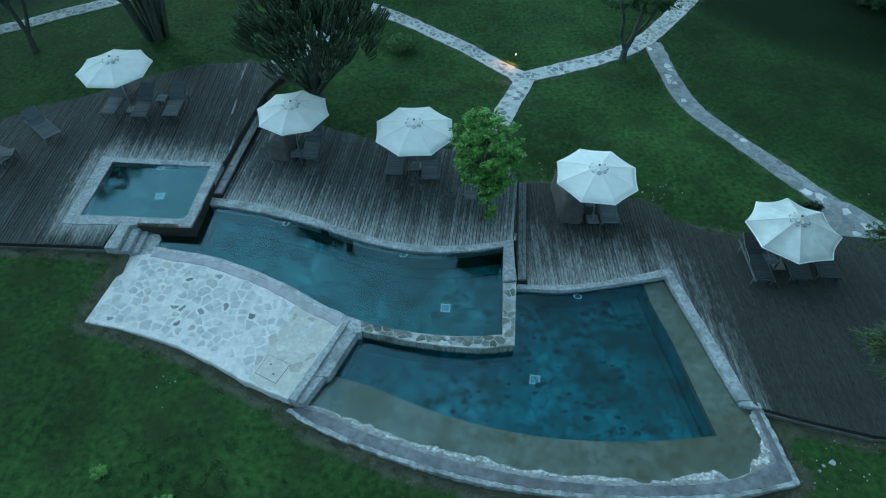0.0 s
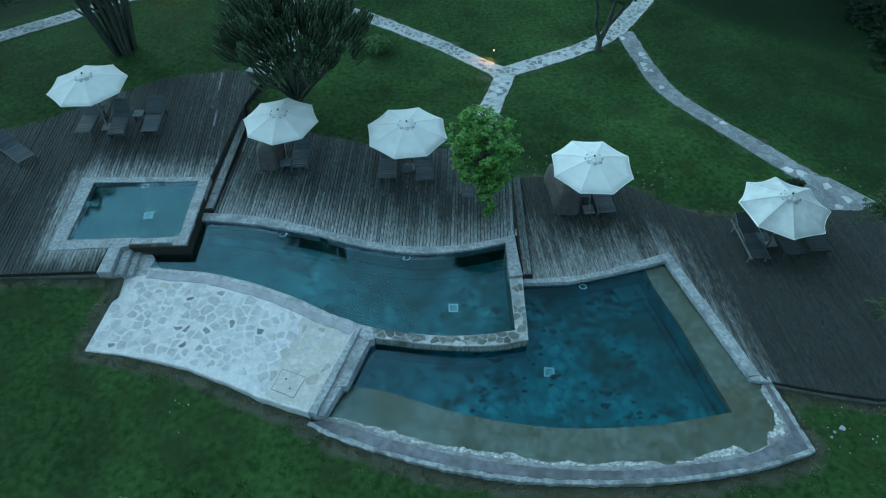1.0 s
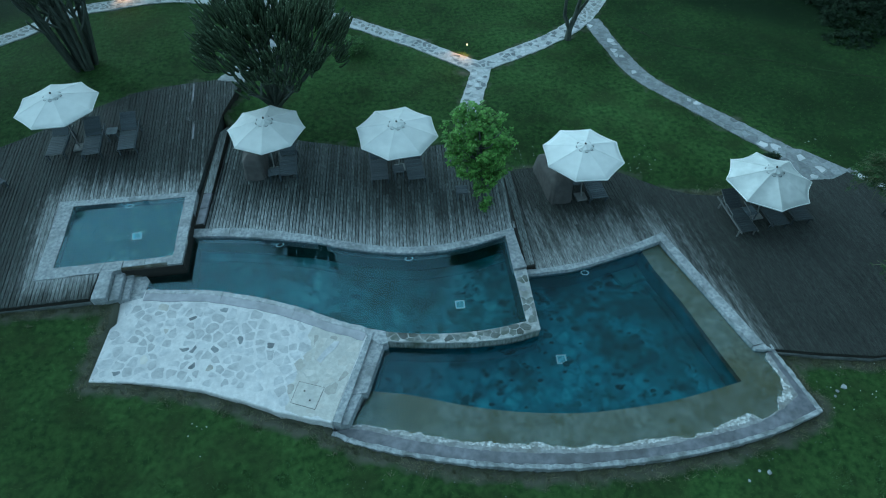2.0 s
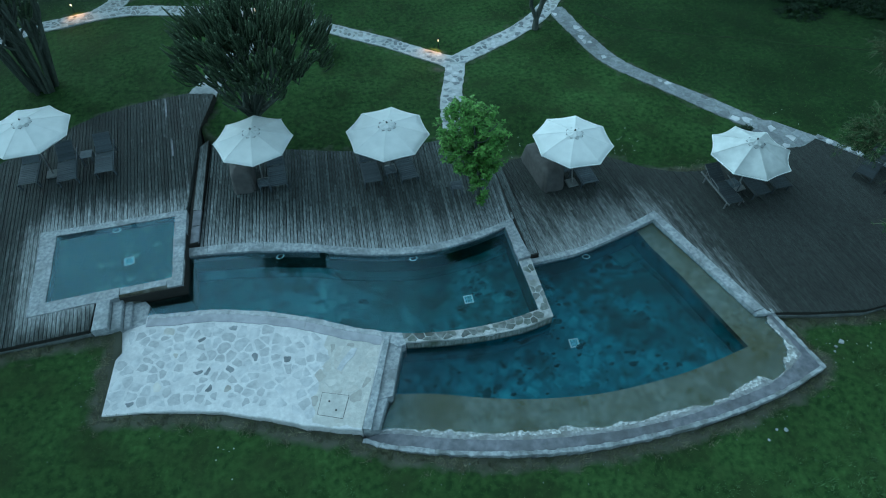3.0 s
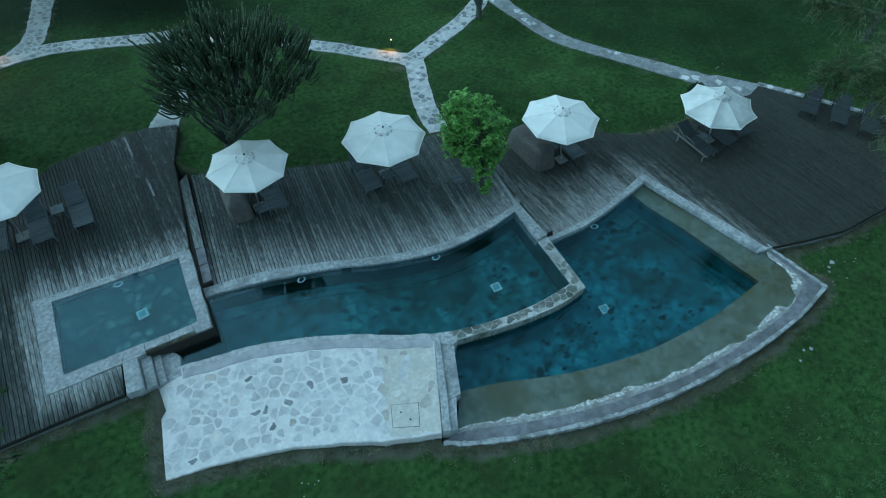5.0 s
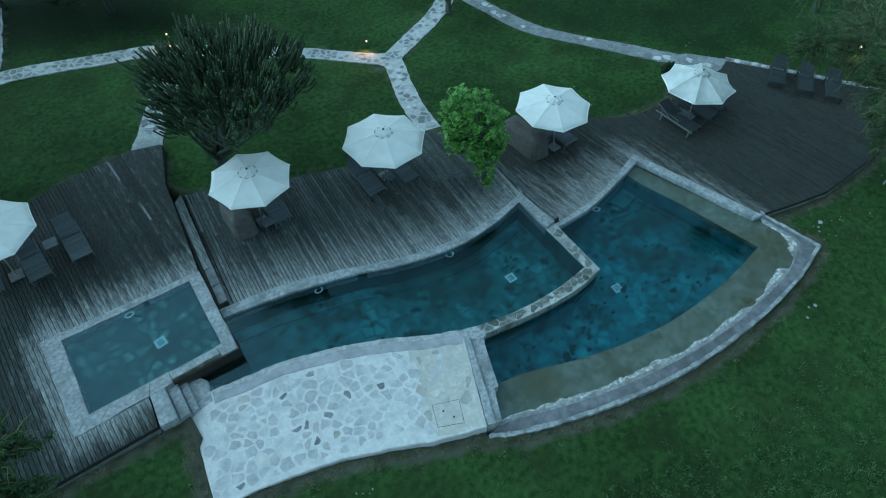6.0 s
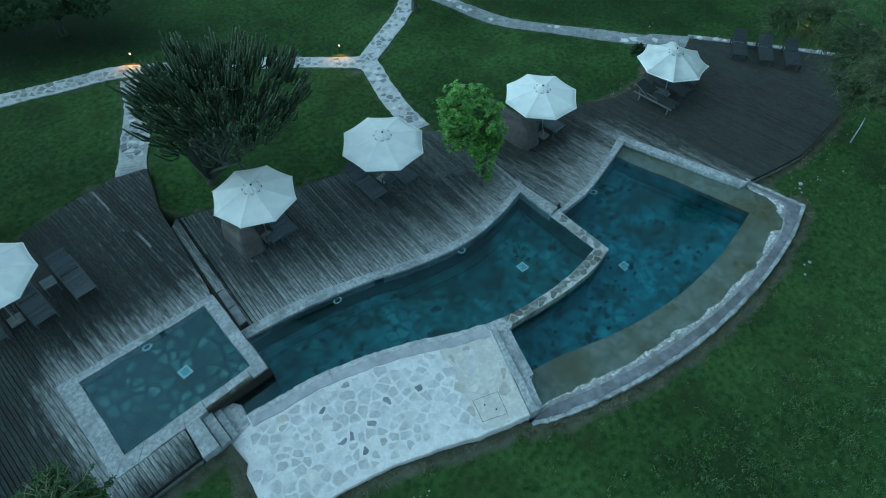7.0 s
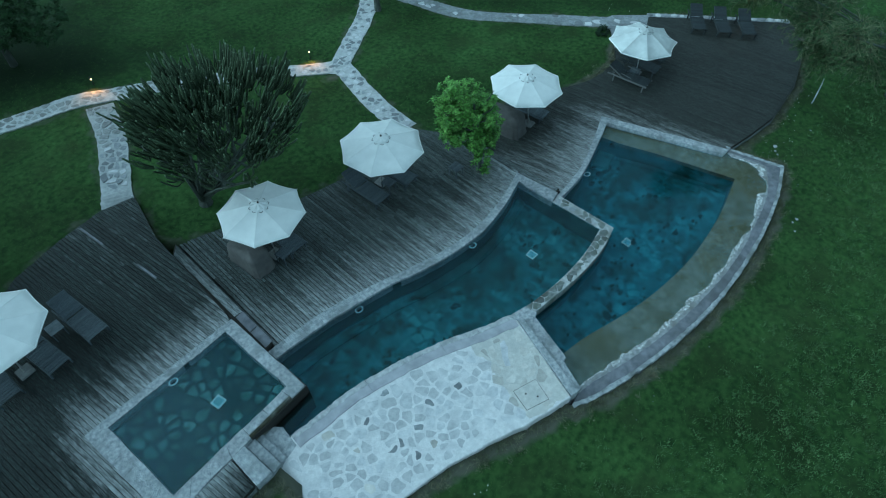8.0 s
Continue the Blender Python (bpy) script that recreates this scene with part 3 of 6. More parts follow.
RIM_IN = spline([(9.28, -7.18), (8.05, -7.66), (6.5, -7.78), (4.9, -7.78), (3.2, -7.65), (1.4, -7.33), (-0.5, -6.84), (-2.2, -6.24), (-3.7, -5.58), (-4.25, -5.42)])
MID_DECK = [(-7.72, 8.85), (-7.1, 8.6), (-4.75, 7.4), (-3.1, 6.72), (-1.95, 6.33), (0.0, 6.02), (1.74, 5.95), (2.4, 5.55), (3.02, 4.12), (2.62, 0.86), *[tuple(p) for p in MID_OUT[::-4]], (-8.62, 3.12)]
RIGHT_DECK = [(3.40, 4.20), (4.4, 4.14), (6.2, 3.65), (7.8, 3.15), (9.1, 1.95), (10.1, 1.36), (11.1, 1.08), (12.4, 1.0), (13.5, 1.55), (14.6, 2.2), (16.0, 1.85), (17.1, 1.2), (18.8, -1.3), (20.9, -5.05), (20.2, -5.75), (18.2, -6.4), (15.6, -6.7), (12.5, -6.55), (10.8, -6.08), (9.33, -5.6), (9.22, -5.45), (8.10, -0.29), *[tuple(p) for p in LOW_OUT[-5::-4]], (2.90, -0.93)]
FOOTPRINT = [*LEFT_DECK[0:11], (-15.8, 0.58), (-12.05, 0.36), (-12.0, 0.25), (-11.3, 0.3), (-11.82, -2.52), *[tuple(p) for p in TERRACE_FRONT[4::6]], (-4.78, -5.55), *[tuple(p) for p in RIM_OUT[-5::-6]], (9.76, -7.85), (9.4, -5.6), (10.8, -6.08), (12.5, -6.55), (15.6, -6.7), (18.2, -6.4), (20.2, -5.75), (20.9, -5.05), (18.8, -1.3), (17.1, 1.2), (16.0, 1.85), (14.6, 2.2), (13.5, 1.55), (12.4, 1.0), (11.1, 1.08), (10.1, 1.36), (9.1, 1.95), (7.8, 3.15), (6.2, 3.65), (4.4, 4.14), (3.4, 4.2), (3.02, 4.12), (2.4, 5.55), (1.74, 5.95), (0, 6.02), (-1.95, 6.33), (-3.1, 6.72), (-4.75, 7.4), (-7.1, 8.6), (-8.0, 9.3)]
FOOT_LINE = [*FOOTPRINT, FOOTPRINT[0]]
FURROW_LINE = spline([(12.93, 14.45), (14.37, 12.21), (17.22, 10.3), (19.19, 9.25), (21.33, 7.89), (24.15, 6.33), (28.0, 4.4)])
# Middle lines of the stone paths, with their width.
PATHS = {
    "main": (spline([(-24.5, 14.4), (-21.3, 16.05), (-18.0, 18.1), (-15.6, 19.7), (-13.8, 20.05), (-11.0, 20.2), (-8.6, 19.55), (-5.4, 18.6), (-3.39, 17.46), (-1.15, 16.07), (1.01, 14.48), (2.53, 12.95), (3.87, 11.63)]), 0.95),
    "deck": (spline([(4.07, 11.42), (3.17, 9.36), (2.49, 7.53), (2.23, 6.02)]), 0.95),
    "junction": (spline([(3.41, 11.21), (4.43, 11.73), (6.27, 12.58), (8.17, 13.49), (9.88, 14.55), (11.35, 15.95), (13.29, 18.3), (14.93, 20.54), (17.48, 24.73)]), 0.95),
    "right": (spline([(11.25, 15.2), (11.30, 12.7), (11.38, 10.5), (11.72, 9.05), (12.38, 7.65), (13.25, 6.15), (14.3, 4.5), (15.15, 3.15), (15.75, 2.3)]), 0.92),
    "stub": (spline([(-7.88, 11.84), (-6.8, 13.5), (-5.66, 15.3), (-4.7, 17.4)]), 1.12),
    "branch": (spline([(-12.4, 20.2), (-11.4, 21.3), (-10.75, 23.3), (-10.2, 25.6), (-9.4, 28.5)]), 1.0),
}


def smooth(a, b, x):
    t = np.clip((x - a) / (b - a), 0, 1)
    return t * t * (3 - 2 * t)


def lawn_height(x, y):
    """The lie of the lawn: level with the decks behind them, falling away in front of the pools."""
    x, y = np.asarray(x, float), np.asarray(y, float)
    slope = np.clip(0.06 - 0.028 * x, -0.36, 0.36) + 0.012 * np.clip(y - 14, 0, 60) - 0.034 * np.clip(y - 5.5, 0, 10) * smooth(-5, 3, x)
    beside = np.interp(x, [-22, -8.1, -7.3, 2.4, 3.6, 22], [0.31, 0.30, -0.05, -0.05, -0.36, -0.38])
    edge = np.interp(x, [-19, -14, -8, -7, 0, 3, 9, 14, 17, 21], [7.5, 10.7, 12, 8.6, 6, 4.1, 2, 2, 1.2, -5])
    far = smooth(0.4, 4.0, y - edge)
    back = beside * (1 - far) + slope * far
    front = np.interp(x, [-22, -15, -11.5, -5, 0, 9, 14, 22], [0.12, 0.10, -0.12, -0.42, -0.60, -0.62, -0.55, -0.4]) - 0.02 * np.clip(-8 - y, 0, 30)
    s = smooth(-3, 3, y - np.interp(x, [-22, 9, 22], [1, 0, -3]))
    return back * s + front * (1 - s) + 0.03 * np.sin(x * 1.3 + 0.7 * y) * np.sin(y * 0.9 - 0.4 * x)


def height_at(x, y):
    return float(lawn_height(x, y))


def inside_many(poly, x, y):
    c = np.zeros(x.shape, bool)
    for a, b in zip(poly, [*poly[1:], poly[0]]):
        if a[1] == b[1]:
            continue
        hit = ((a[1] > y) != (b[1] > y)) & (x < (b[0] - a[0]) * (y - a[1]) / (b[1] - a[1]) + a[0])
        c ^= hit
    return c


def near_many(line, x, y):
    best = np.full(x.shape, 1e9)
    for a, b in zip(line, line[1:]):
        dx, dy = b[0] - a[0], b[1] - a[1]
        f = np.clip(((x - a[0]) * dx + (y - a[1]) * dy) / max(dx * dx + dy * dy, 1e-9), 0, 1)
        best = np.minimum(best, np.hypot(x - a[0] - f * dx, y - a[1] - f * dy))
    return best


def unmown_shade(x, y):
    """How dark the grass is: clear on the mown lawn; uncut growth and tree shade painted behind the furrow and paths.
    """
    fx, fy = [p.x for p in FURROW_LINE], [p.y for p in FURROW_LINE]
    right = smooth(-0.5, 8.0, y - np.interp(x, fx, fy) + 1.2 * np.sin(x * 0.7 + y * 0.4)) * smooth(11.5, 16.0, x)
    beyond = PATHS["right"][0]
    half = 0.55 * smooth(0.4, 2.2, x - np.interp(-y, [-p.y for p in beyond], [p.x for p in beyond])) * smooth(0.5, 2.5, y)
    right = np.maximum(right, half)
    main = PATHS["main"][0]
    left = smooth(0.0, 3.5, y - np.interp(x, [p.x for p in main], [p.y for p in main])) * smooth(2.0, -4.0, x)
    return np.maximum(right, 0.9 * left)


# ---- ground: one sheet to the horizon ----
def build_ground():
    def axis(lo, hi, step):
        mid = list(np.arange(lo, hi + 1e-6, step))
        out = [1, 3, 7, 15, 30, 60, 120, 300, 800, 2000]
        return np.array([lo - d for d in out[::-1]] + mid + [hi + d for d in out])
    gx, gy = axis(-27, 28, 0.25), axis(-18, 34, 0.25)
    X, Y = np.meshgrid(gx, gy)
    Z = lawn_height(np.clip(X, -40, 40), np.clip(Y, -30, 60))
    far = np.hypot(X, Y - 8)
    Z = np.where(far > 60, Z * 0.5 + 0.3, Z)
    cover = inside_many(FOOTPRINT, X, Y)
    edge = near_many(FOOT_LINE, X, Y)
    Z = np.where(cover & (edge > 0.22), Z - 2.6, Z)
    bare = np.where(cover, 1.0, np.clip(1.15 - edge / 0.62, 0, 1)) * np.where(Y < 2.0, 0.80, 0.4)
    for line, width in PATHS.values():
        bare = np.maximum(bare, 0.55 * np.clip(1.25 - near_many(line, X, Y) / width, 0, 1))
    rough = unmown_shade(X, Y)
    v = np.stack([X, Y, Z], -1).reshape(-1, 3)
    nx, ny = len(gx), len(gy)
    i = np.arange(nx * ny).reshape(ny, nx)
    f = np.stack([i[:-1, :-1], i[:-1, 1:], i[1:, 1:], i[1:, :-1]], -1).reshape(-1, 4)
    me = as_mesh("ground", (v, f))
    me.attributes.new("bare", "FLOAT", "POINT").data.foreach_set("value", bare.ravel().astype(np.float32))
    me.attributes.new("unmown_shade", "FLOAT", "POINT").data.foreach_set("value", rough.ravel().astype(np.float32))
    ob = part("ground", me, GRASS, smooth=True)
    tagged(ob, "mown green lawn with bare soil along the pool edges", "lawn", kind="structure")


def soil_on_lawn():
    n, l = GRASS.node_tree.nodes, GRASS.node_tree.links
    b = n["Principled BSDF"]
    tone = next(x for x in n if x.bl_idname == "ShaderNodeHueSaturation")
    bare = n.new("ShaderNodeAttribute")
    bare.attribute_name = "bare"
    geo = n.new("ShaderNodeNewGeometry")
    noise_tex = n.new("ShaderNodeTexNoise")
    noise_tex.inputs["Scale"].default_value, noise_tex.inputs["Detail"].default_value = 1.8, 9
    l.new(geo.outputs["Position"], noise_tex.inputs["Vector"])
    total = n.new("ShaderNodeMath")
    l.new(bare.outputs["Fac"], total.inputs[0])
    l.new(noise_tex.outputs["Fac"], total.inputs[1])
    mask = n.new("ShaderNodeMapRange")
    mask.inputs["From Min"].default_value, mask.inputs["From Max"].default_value = 0.80, 1.10
    l.new(total.outputs[0], mask.inputs["Value"])
    mix = n.new("ShaderNodeMix")
    mix.data_type = "RGBA"
    mix.inputs["B"].default_value = (0.098, 0.104, 0.080, 1)
    l.new(mask.outputs[0], mix.inputs["Factor"])
    # uncut grass and tree shade painted near black, and broad yellower and bluer sweeps of the mown lawn
    rank_shade = n.new("ShaderNodeAttribute")
    rank_shade.attribute_name = "unmown_shade"
    rank_shade_mix = n.new("ShaderNodeMix")
    rank_shade_mix.data_type = "RGBA"
    rank_shade_mix.inputs["B"].default_value = (0.008, 0.019, 0.008, 1)
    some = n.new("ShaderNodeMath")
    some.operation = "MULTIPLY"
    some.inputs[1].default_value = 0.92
    l.new(rank_shade.outputs["Fac"], some.inputs[0])
    l.new(some.outputs[0], rank_shade_mix.inputs["Factor"])
    sweep = n.new("ShaderNodeTexNoise")
    sweep.inputs["Scale"].default_value, sweep.inputs["Detail"].default_value = 0.22, 6
    l.new(geo.outputs["Position"], sweep.inputs["Vector"])
    swing = n.new("ShaderNodeMapRange")
    swing.inputs["From Min"].default_value, swing.inputs["From Max"].default_value = 0.3, 0.7
    swing.inputs["To Min"].default_value, swing.inputs["To Max"].default_value = 0.62, 1.38
    l.new(sweep.outputs["Fac"], swing.inputs["Value"])
    l.new(swing.outputs[0], tone.inputs["Value"])
    l.new(tone.outputs[0], rank_shade_mix.inputs["A"])
    l.new(rank_shade_mix.outputs["Result"], mix.inputs["A"])
    l.new(mix.outputs["Result"], b.inputs["Base Color"])


soil_on_lawn()
build_ground()


# ---- decks ----
def crossings(poly, u, shear):
    """Where the line x = u + shear * y cuts an outline, in pairs of y."""
    ys = []
    for a, b in zip(poly, [*poly[1:], poly[0]]):
        ua, ub = a[0] - shear * a[1], b[0] - shear * b[1]
        if (ua > u) != (ub > u):
            ys.append(a[1] + (b[1] - a[1]) * (u - ua) / (ub - ua))
    ys.sort()
    return list(zip(ys[::2], ys[1::2]))


POOL_LINES = [[*SMALL_OUT, SMALL_OUT[0]], MID_OUT, [*LOW_OUT, Vector((9.22, -5.45))]]


def wear_at(x, y):
    small, mid = (max(0.0, 1.0 - near_line(line, x, y) / reach) for line, reach in zip(POOL_LINES, (2.3, 2.6)))
    if x < -13.9 or y < 1.3:
        small = max(0.0, 1.0 - near_line(POOL_LINES[0], x, y) / 1.4)
    # the bleached strip narrows along the straight side of the large pool
    low = float(np.interp(x, [6.0, 9.5], [1.0, 0.62])) * max(0.0, 1.0 - near_line(POOL_LINES[2], x, y) / float(np.interp(x, [6.0, 9.5], [3.4, 1.8])))
    # trodden way from the stone path to the steps
    walked = 0.27 * float(smooth(-12.0, -9.5, x)) if x < -7.5 and y > 3 else 0.0
    return max(walked, 0.95 * small ** 1.1, 0.98 * mid, 0.96 * low)


def board_mesh(x0, x1, lo, hi, z, shear, rng):
    """One board between two slanting ends."""
    (l0, l1), (h0, h1) = lo, hi
    n = max(1, min(7, round((max(h0, h1) - min(l0, l1)) / 0.75)))
    warp = [rng.uniform(-0.004, 0.004) for _ in range(n + 1)]
    v, f, wear = [], [], []
    for k in range(n + 1):
        t = k / n
        for x, y, dz in ((x0, l0 + (h0 - l0) * t, -0.035), (x0, l0 + (h0 - l0) * t, -0.003), (x0 + 0.006, l0 + (h0 - l0) * t, 0), (x1 - 0.006, l1 + (h1 - l1) * t, 0), (x1, l1 + (h1 - l1) * t, -0.003), (x1, l1 + (h1 - l1) * t, -0.035)):
            px = x + shear * y
            v.append((px, y, z + dz + warp[k]))
            wear.append(wear_at(px, y))
        if k:
            a, b = 6 * (k - 1), 6 * k
            f += [(a + j, a + j + 1, b + j + 1, b + j) for j in range(5)]
    f += [tuple(range(5, -1, -1)), tuple(range(6 * n, 6 * n + 6))]
    me = as_mesh("board", (v, [tuple(reversed(q)) for q in f]))
    me.attributes.new("wear", "FLOAT", "POINT").data.foreach_set("value", wear)
    return me


def deck(name, outline, z, shear, label, hole=None, pitch=0.125, gap=0.011, wood=WOOD, trim_below=-99.0, far_gap=1.0):
    rng = random.Random(name)
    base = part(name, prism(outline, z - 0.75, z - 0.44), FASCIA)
    tagged(base, label, "deck", kind="structure")
    rim = [Vector(p) for p in outline] if area(outline) > 0 else [Vector(p) for p in outline[::-1]]
    for a, b in zip(rim, [*rim[1:], rim[0]]):
        if (b - a).length > 0.05:
            s = (b - a).normalized()
            n = Vector((-s.y, s.x)) * 0.03
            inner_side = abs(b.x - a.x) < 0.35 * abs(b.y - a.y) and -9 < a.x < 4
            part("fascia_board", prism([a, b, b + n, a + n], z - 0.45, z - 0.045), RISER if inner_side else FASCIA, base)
            if (a.y + b.y) / 2 < trim_below:
                part("edge_trim", prism([a - 1.6 * n, b - 1.6 * n, b - 0.05 * n, a - 0.05 * n], z - 0.30, z - 0.16, 0.008), EDGE_TRIM, base, "weathered grey rail along the deck's edge")
    us = [p[0] - shear * p[1] for p in outline]
    u = min(us) + 0.004
    while u < max(us) - 0.03:
        w = pitch * rng.uniform(0.94, 1.05)
        slot = gap * float(np.interp(u, [8.0, 11.5], [1.0, far_gap]))
        a, b = u + slot * rng.uniform(0.6, 1.5), u + w - slot * rng.uniform(0.6, 1.5)
        u += w
        ca, cb, cm = crossings(outline, a, shear), crossings(outline, b, shear), crossings(outline, (a + b) / 2, shear)
        if not (len(ca) == len(cb) == len(cm)):
            ca = cb = cm
        if hole:
            def cut(cs, uu):
                hs = crossings(hole, uu, shear)
                out = []
                for lo, hi in cs:
                    if hs and lo < hs[0][0] and hi > hs[0][1]:
                        out += [(lo, hs[0][0] - 0.01), (hs[0][1] + 0.01, hi)]
                    elif hs and hs[0][0] <= lo < hs[0][1] < hi:
                        out.append((hs[0][1] + 0.01, hi))
                    else:
                        out.append((lo, hi))
                return out
            ca, cb = cut(ca, a), cut(cb, b)
            if len(ca) != len(cb):
                ca = cb = cut(cm, (a + b) / 2)
        for (la, ha), (lb, hb) in zip(ca, cb):
            if min(ha - la, hb - lb) < 0.08:
                continue
            dz = z + rng.uniform(-0.007, 0.007)
            span = min(ha, hb) - max(la, lb)
            if span > 3.4:
                y = max(la, lb) + rng.uniform(0.35, 0.65) * span
                part("board", board_mesh(a, b, (la, lb), (y - 0.006, y - 0.006), dz, shear, rng), wood, base)
                part("board", board_mesh(a, b, (y + 0.006, y + 0.006), (ha, hb), dz + rng.uniform(-0.004, 0.004), shear, rng), wood, base)
            else:
                part("board", board_mesh(a, b, (la, lb), (ha, hb), dz, shear, rng), wood, base)
    return base


# ---- pools ----
def line2(*pts):
    return [Vector(p) for p in pts]


def coping_walls():
    rng = random.Random(5)
    # Small upper pool.
    basin = skirt(SMALL_IN[::-1], -0.02, LEFT + 0.0)
    basin.faces.new([basin.verts.new((*p, 0.02)) for p in SMALL_IN[::-1]])
    small = tagged(part("small_pool", basin, POOL_STONE_PALE), "small raised pool lined with pale stone, full of water", "pool", kind="structure")
    part("retaining_wall", prism(SMALL_OUT, -1.3, 0.0), MOSSY, small, "mossy wet stone wall under the pool edge")
    for a, b in ((0, 1), (1, 2), (3, 0)):
        slabs(small, "coping_slab", COPING, line2(SMALL_OUT[a], SMALL_OUT[b]), line2(SMALL_IN[a], SMALL_IN[b]), 0.0, LEFT + 0.03, 0.62, rng)
    corner = Vector(SMALL_OUT[2]).lerp(Vector(SMALL_OUT[3]), 0.10), Vector(SMALL_IN[2]).lerp(Vector(SMALL_IN[3]), 0.05)
    slabs(small, "coping_slab", COPING, [Vector(SMALL_OUT[2]), corner[0]], [Vector(SMALL_IN[2]), corner[1]], 0.0, LEFT + 0.025, 0.62, rng, label="corner slab white with lime")
    weir = Vector(SMALL_OUT[2]).lerp(Vector(SMALL_OUT[3]), 0.42), Vector(SMALL_IN[2]).lerp(Vector(SMALL_IN[3]), 0.42)
    slabs(small, "coping_slab", COPING, [weir[0], Vector(SMALL_OUT[3])], [weir[1], Vector(SMALL_IN[3])], 0.0, LEFT + 0.03, 0.62, rng)
    lip_a, lip_b = corner[0].lerp(corner[1], 0.30), weir[0].lerp(weir[1], 0.30)
    slabs(small, "weir_stone", COPING, [lip_a, lip_b], [corner[1], weir[1]], 0.0, WATER_S + 0.025, 0.62, rng, bevel=0.03, label="wet overflow slab")
    v, f = [], []
    nu, nv = 14, 7
    for iu in range(nu + 1):
        top_p, low_p = lip_a.lerp(lip_b, iu / nu), corner[0].lerp(weir[0], iu / nu)
        for iv in range(nv + 1):
            t = iv / nv
            p = top_p.lerp(low_p, t)
            z = WATER_S + 0.015 - 0.40 * (1 - math.sqrt(max(0.0, 1 - t * t))) + 0.012 * noise.noise((p.x * 5, p.y * 5, t * 3))
            v.append((p.x, p.y, z))
    for iu in range(nu):
        for iv in range(nv):
            q = iu * (nv + 1) + iv
            f.append((q, q + 1, q + nv + 2, q + nv + 1))
    part("overflow_face", (v, f), MOSS_FACE, small, "rounded mossy brown face under the overflow", smooth=True)
    water("small", SMALL_IN, WATER_S, small)
    # Long middle pool.
    ring = [*MID_IN, *WEIR_IN, *TERRACE_IN[1:], Vector((-10.75, 1.26)), Vector((-9.14, 1.17)), Vector((-9.04, 2.0))]
    basin = sheet([tuple(p) for p in ring], -1.5)
    mid = tagged(part("middle_pool", basin, MID_STONE), "long curved pool of dark blue stone, full of still water", "pool", kind="structure")
    part("lining", skirt([tuple(p) for p in ring], -1.5, WATER_M - 0.012), LINING, mid, "mossy dark stone lining of the pool wall")
    # mossy wall of the small pool, standing in the middle one
    part("mossy_lining", skirt([(-10.70, 1.235), (-9.12, 1.145), (-9.05, 1.6), (-8.98, 2.85)], -1.5, WATER_M + 0.005, closed=False), WET_STONE, mid, "mossy dark wall between the two pools")
    slabs(mid, "coping_slab", COPING, MID_OUT, MID_IN, -0.5, MID + 0.035, 0.66, rng)
    right_out, right_in = line2((2.56, 0.84), (2.50, -1.02)), line2((2.18, 0.54), (2.04, -1.04))
    slabs(mid, "coping_slab", COPING, right_out, right_in, -0.5, MID + 0.035, 0.62, rng)
    wall_out = [Vector((2.50, -1.03)), Vector((2.22, -3.53)), *WEIR_OUT[1:]]
    wall_in = [Vector((2.04, -1.05)), Vector((1.86, -3.13)), *WEIR_IN[1:]]
    o, i = wall_out, wall_in
    # the core stands a little inside the lining of both pools
    core_o, core_i = [p.lerp(q, 0.03) for p, q in zip(o, i)], [q.lerp(p, 0.03) for p, q in zip(o, i)]
    body = prism([*core_o, *core_i[::-1]], -1.9, WATER_M - 0.005, 0.02)
    weir_wall = part("weir_wall", body, WEIR_FACE, mid, "wet stone overflow wall between the two pools")
    part("capping_bed", prism([*o, *i[::-1]], WATER_M - 0.06, WATER_M + 0.012, 0.012), CAP_MORTAR, weir_wall, "pale mortar on top of the overflow wall")
    # stones set in the top of the overflow wall
    for oa, ia, kinds in ((wall_out[:2], wall_in[:2], (COPING, WALL_STONE, WALL_STONE)), (wall_out[1:], wall_in[1:], (WALL_STONE, WALL_STONE, WALL_STONE, MOSSY))):
        band = [tuple(p) for p in [*oa, *ia[::-1]]]
        for cell in flags(band, 0.30, rng, 0.018, skip=0.03):
            c = sum(cell, Vector((0, 0))) / len(cell)
            part("capping_stone", prism(cell, WATER_M - 0.06, WATER_M + rng.uniform(0.017, 0.026), 0.008), rng.choice(kinds), weir_wall)
    # lime that has run over the wall's edge and down its face
    run = resample(WEIR_OUT[10:24], 90)
    v, f = [], []
    for k, p in enumerate(run):
        t = (run[min(k + 1, 89)] - run[max(k - 1, 0)]).normalized()
        d = Vector((t.y, -t.x))
        if d.y < 0:
            d = -d
        here = Vector((p.x, p.y, 2.0))
        amount = max(0.0, 0.9 * math.sin(math.pi * k / 89) + 0.9 * noise.noise(here * 2.3) + 0.7 * noise.noise(here * 7.0) - 0.35)
        top_edge = p + d * min(0.30, 0.02 + 0.22 * amount)
        zt, lip_ = WATER_M + 0.030, p - d * 0.024
        low_z = zt - 0.02 - 0.25 * amount * (0.6 + 0.4 * noise.noise(here * 11.0))
        for q, z in ((top_edge, zt), (lip_, zt), (lip_, low_z)):
            v.append((q.x, q.y, z))
        if k:
            i, j = 3 * (k - 1), 3 * k
            f += [(i + m, i + m + 1, j + m + 1, j + m) for m in range(2)]
    part("lime_drip", (v, f), LIME_GREY, weir_wall, "pale lime run over the edge of the wet wall")
    part("corner_stone", prism([(-3.42, -2.30), (-2.72, -2.58), (-2.70, -3.02), (-2.95, -3.06), (-3.30, -2.72)], -1.0, TERRACE + 0.018, 0.02), COPING, weir_wall)
    bench_in = offset_line(MID_IN, -0.42)
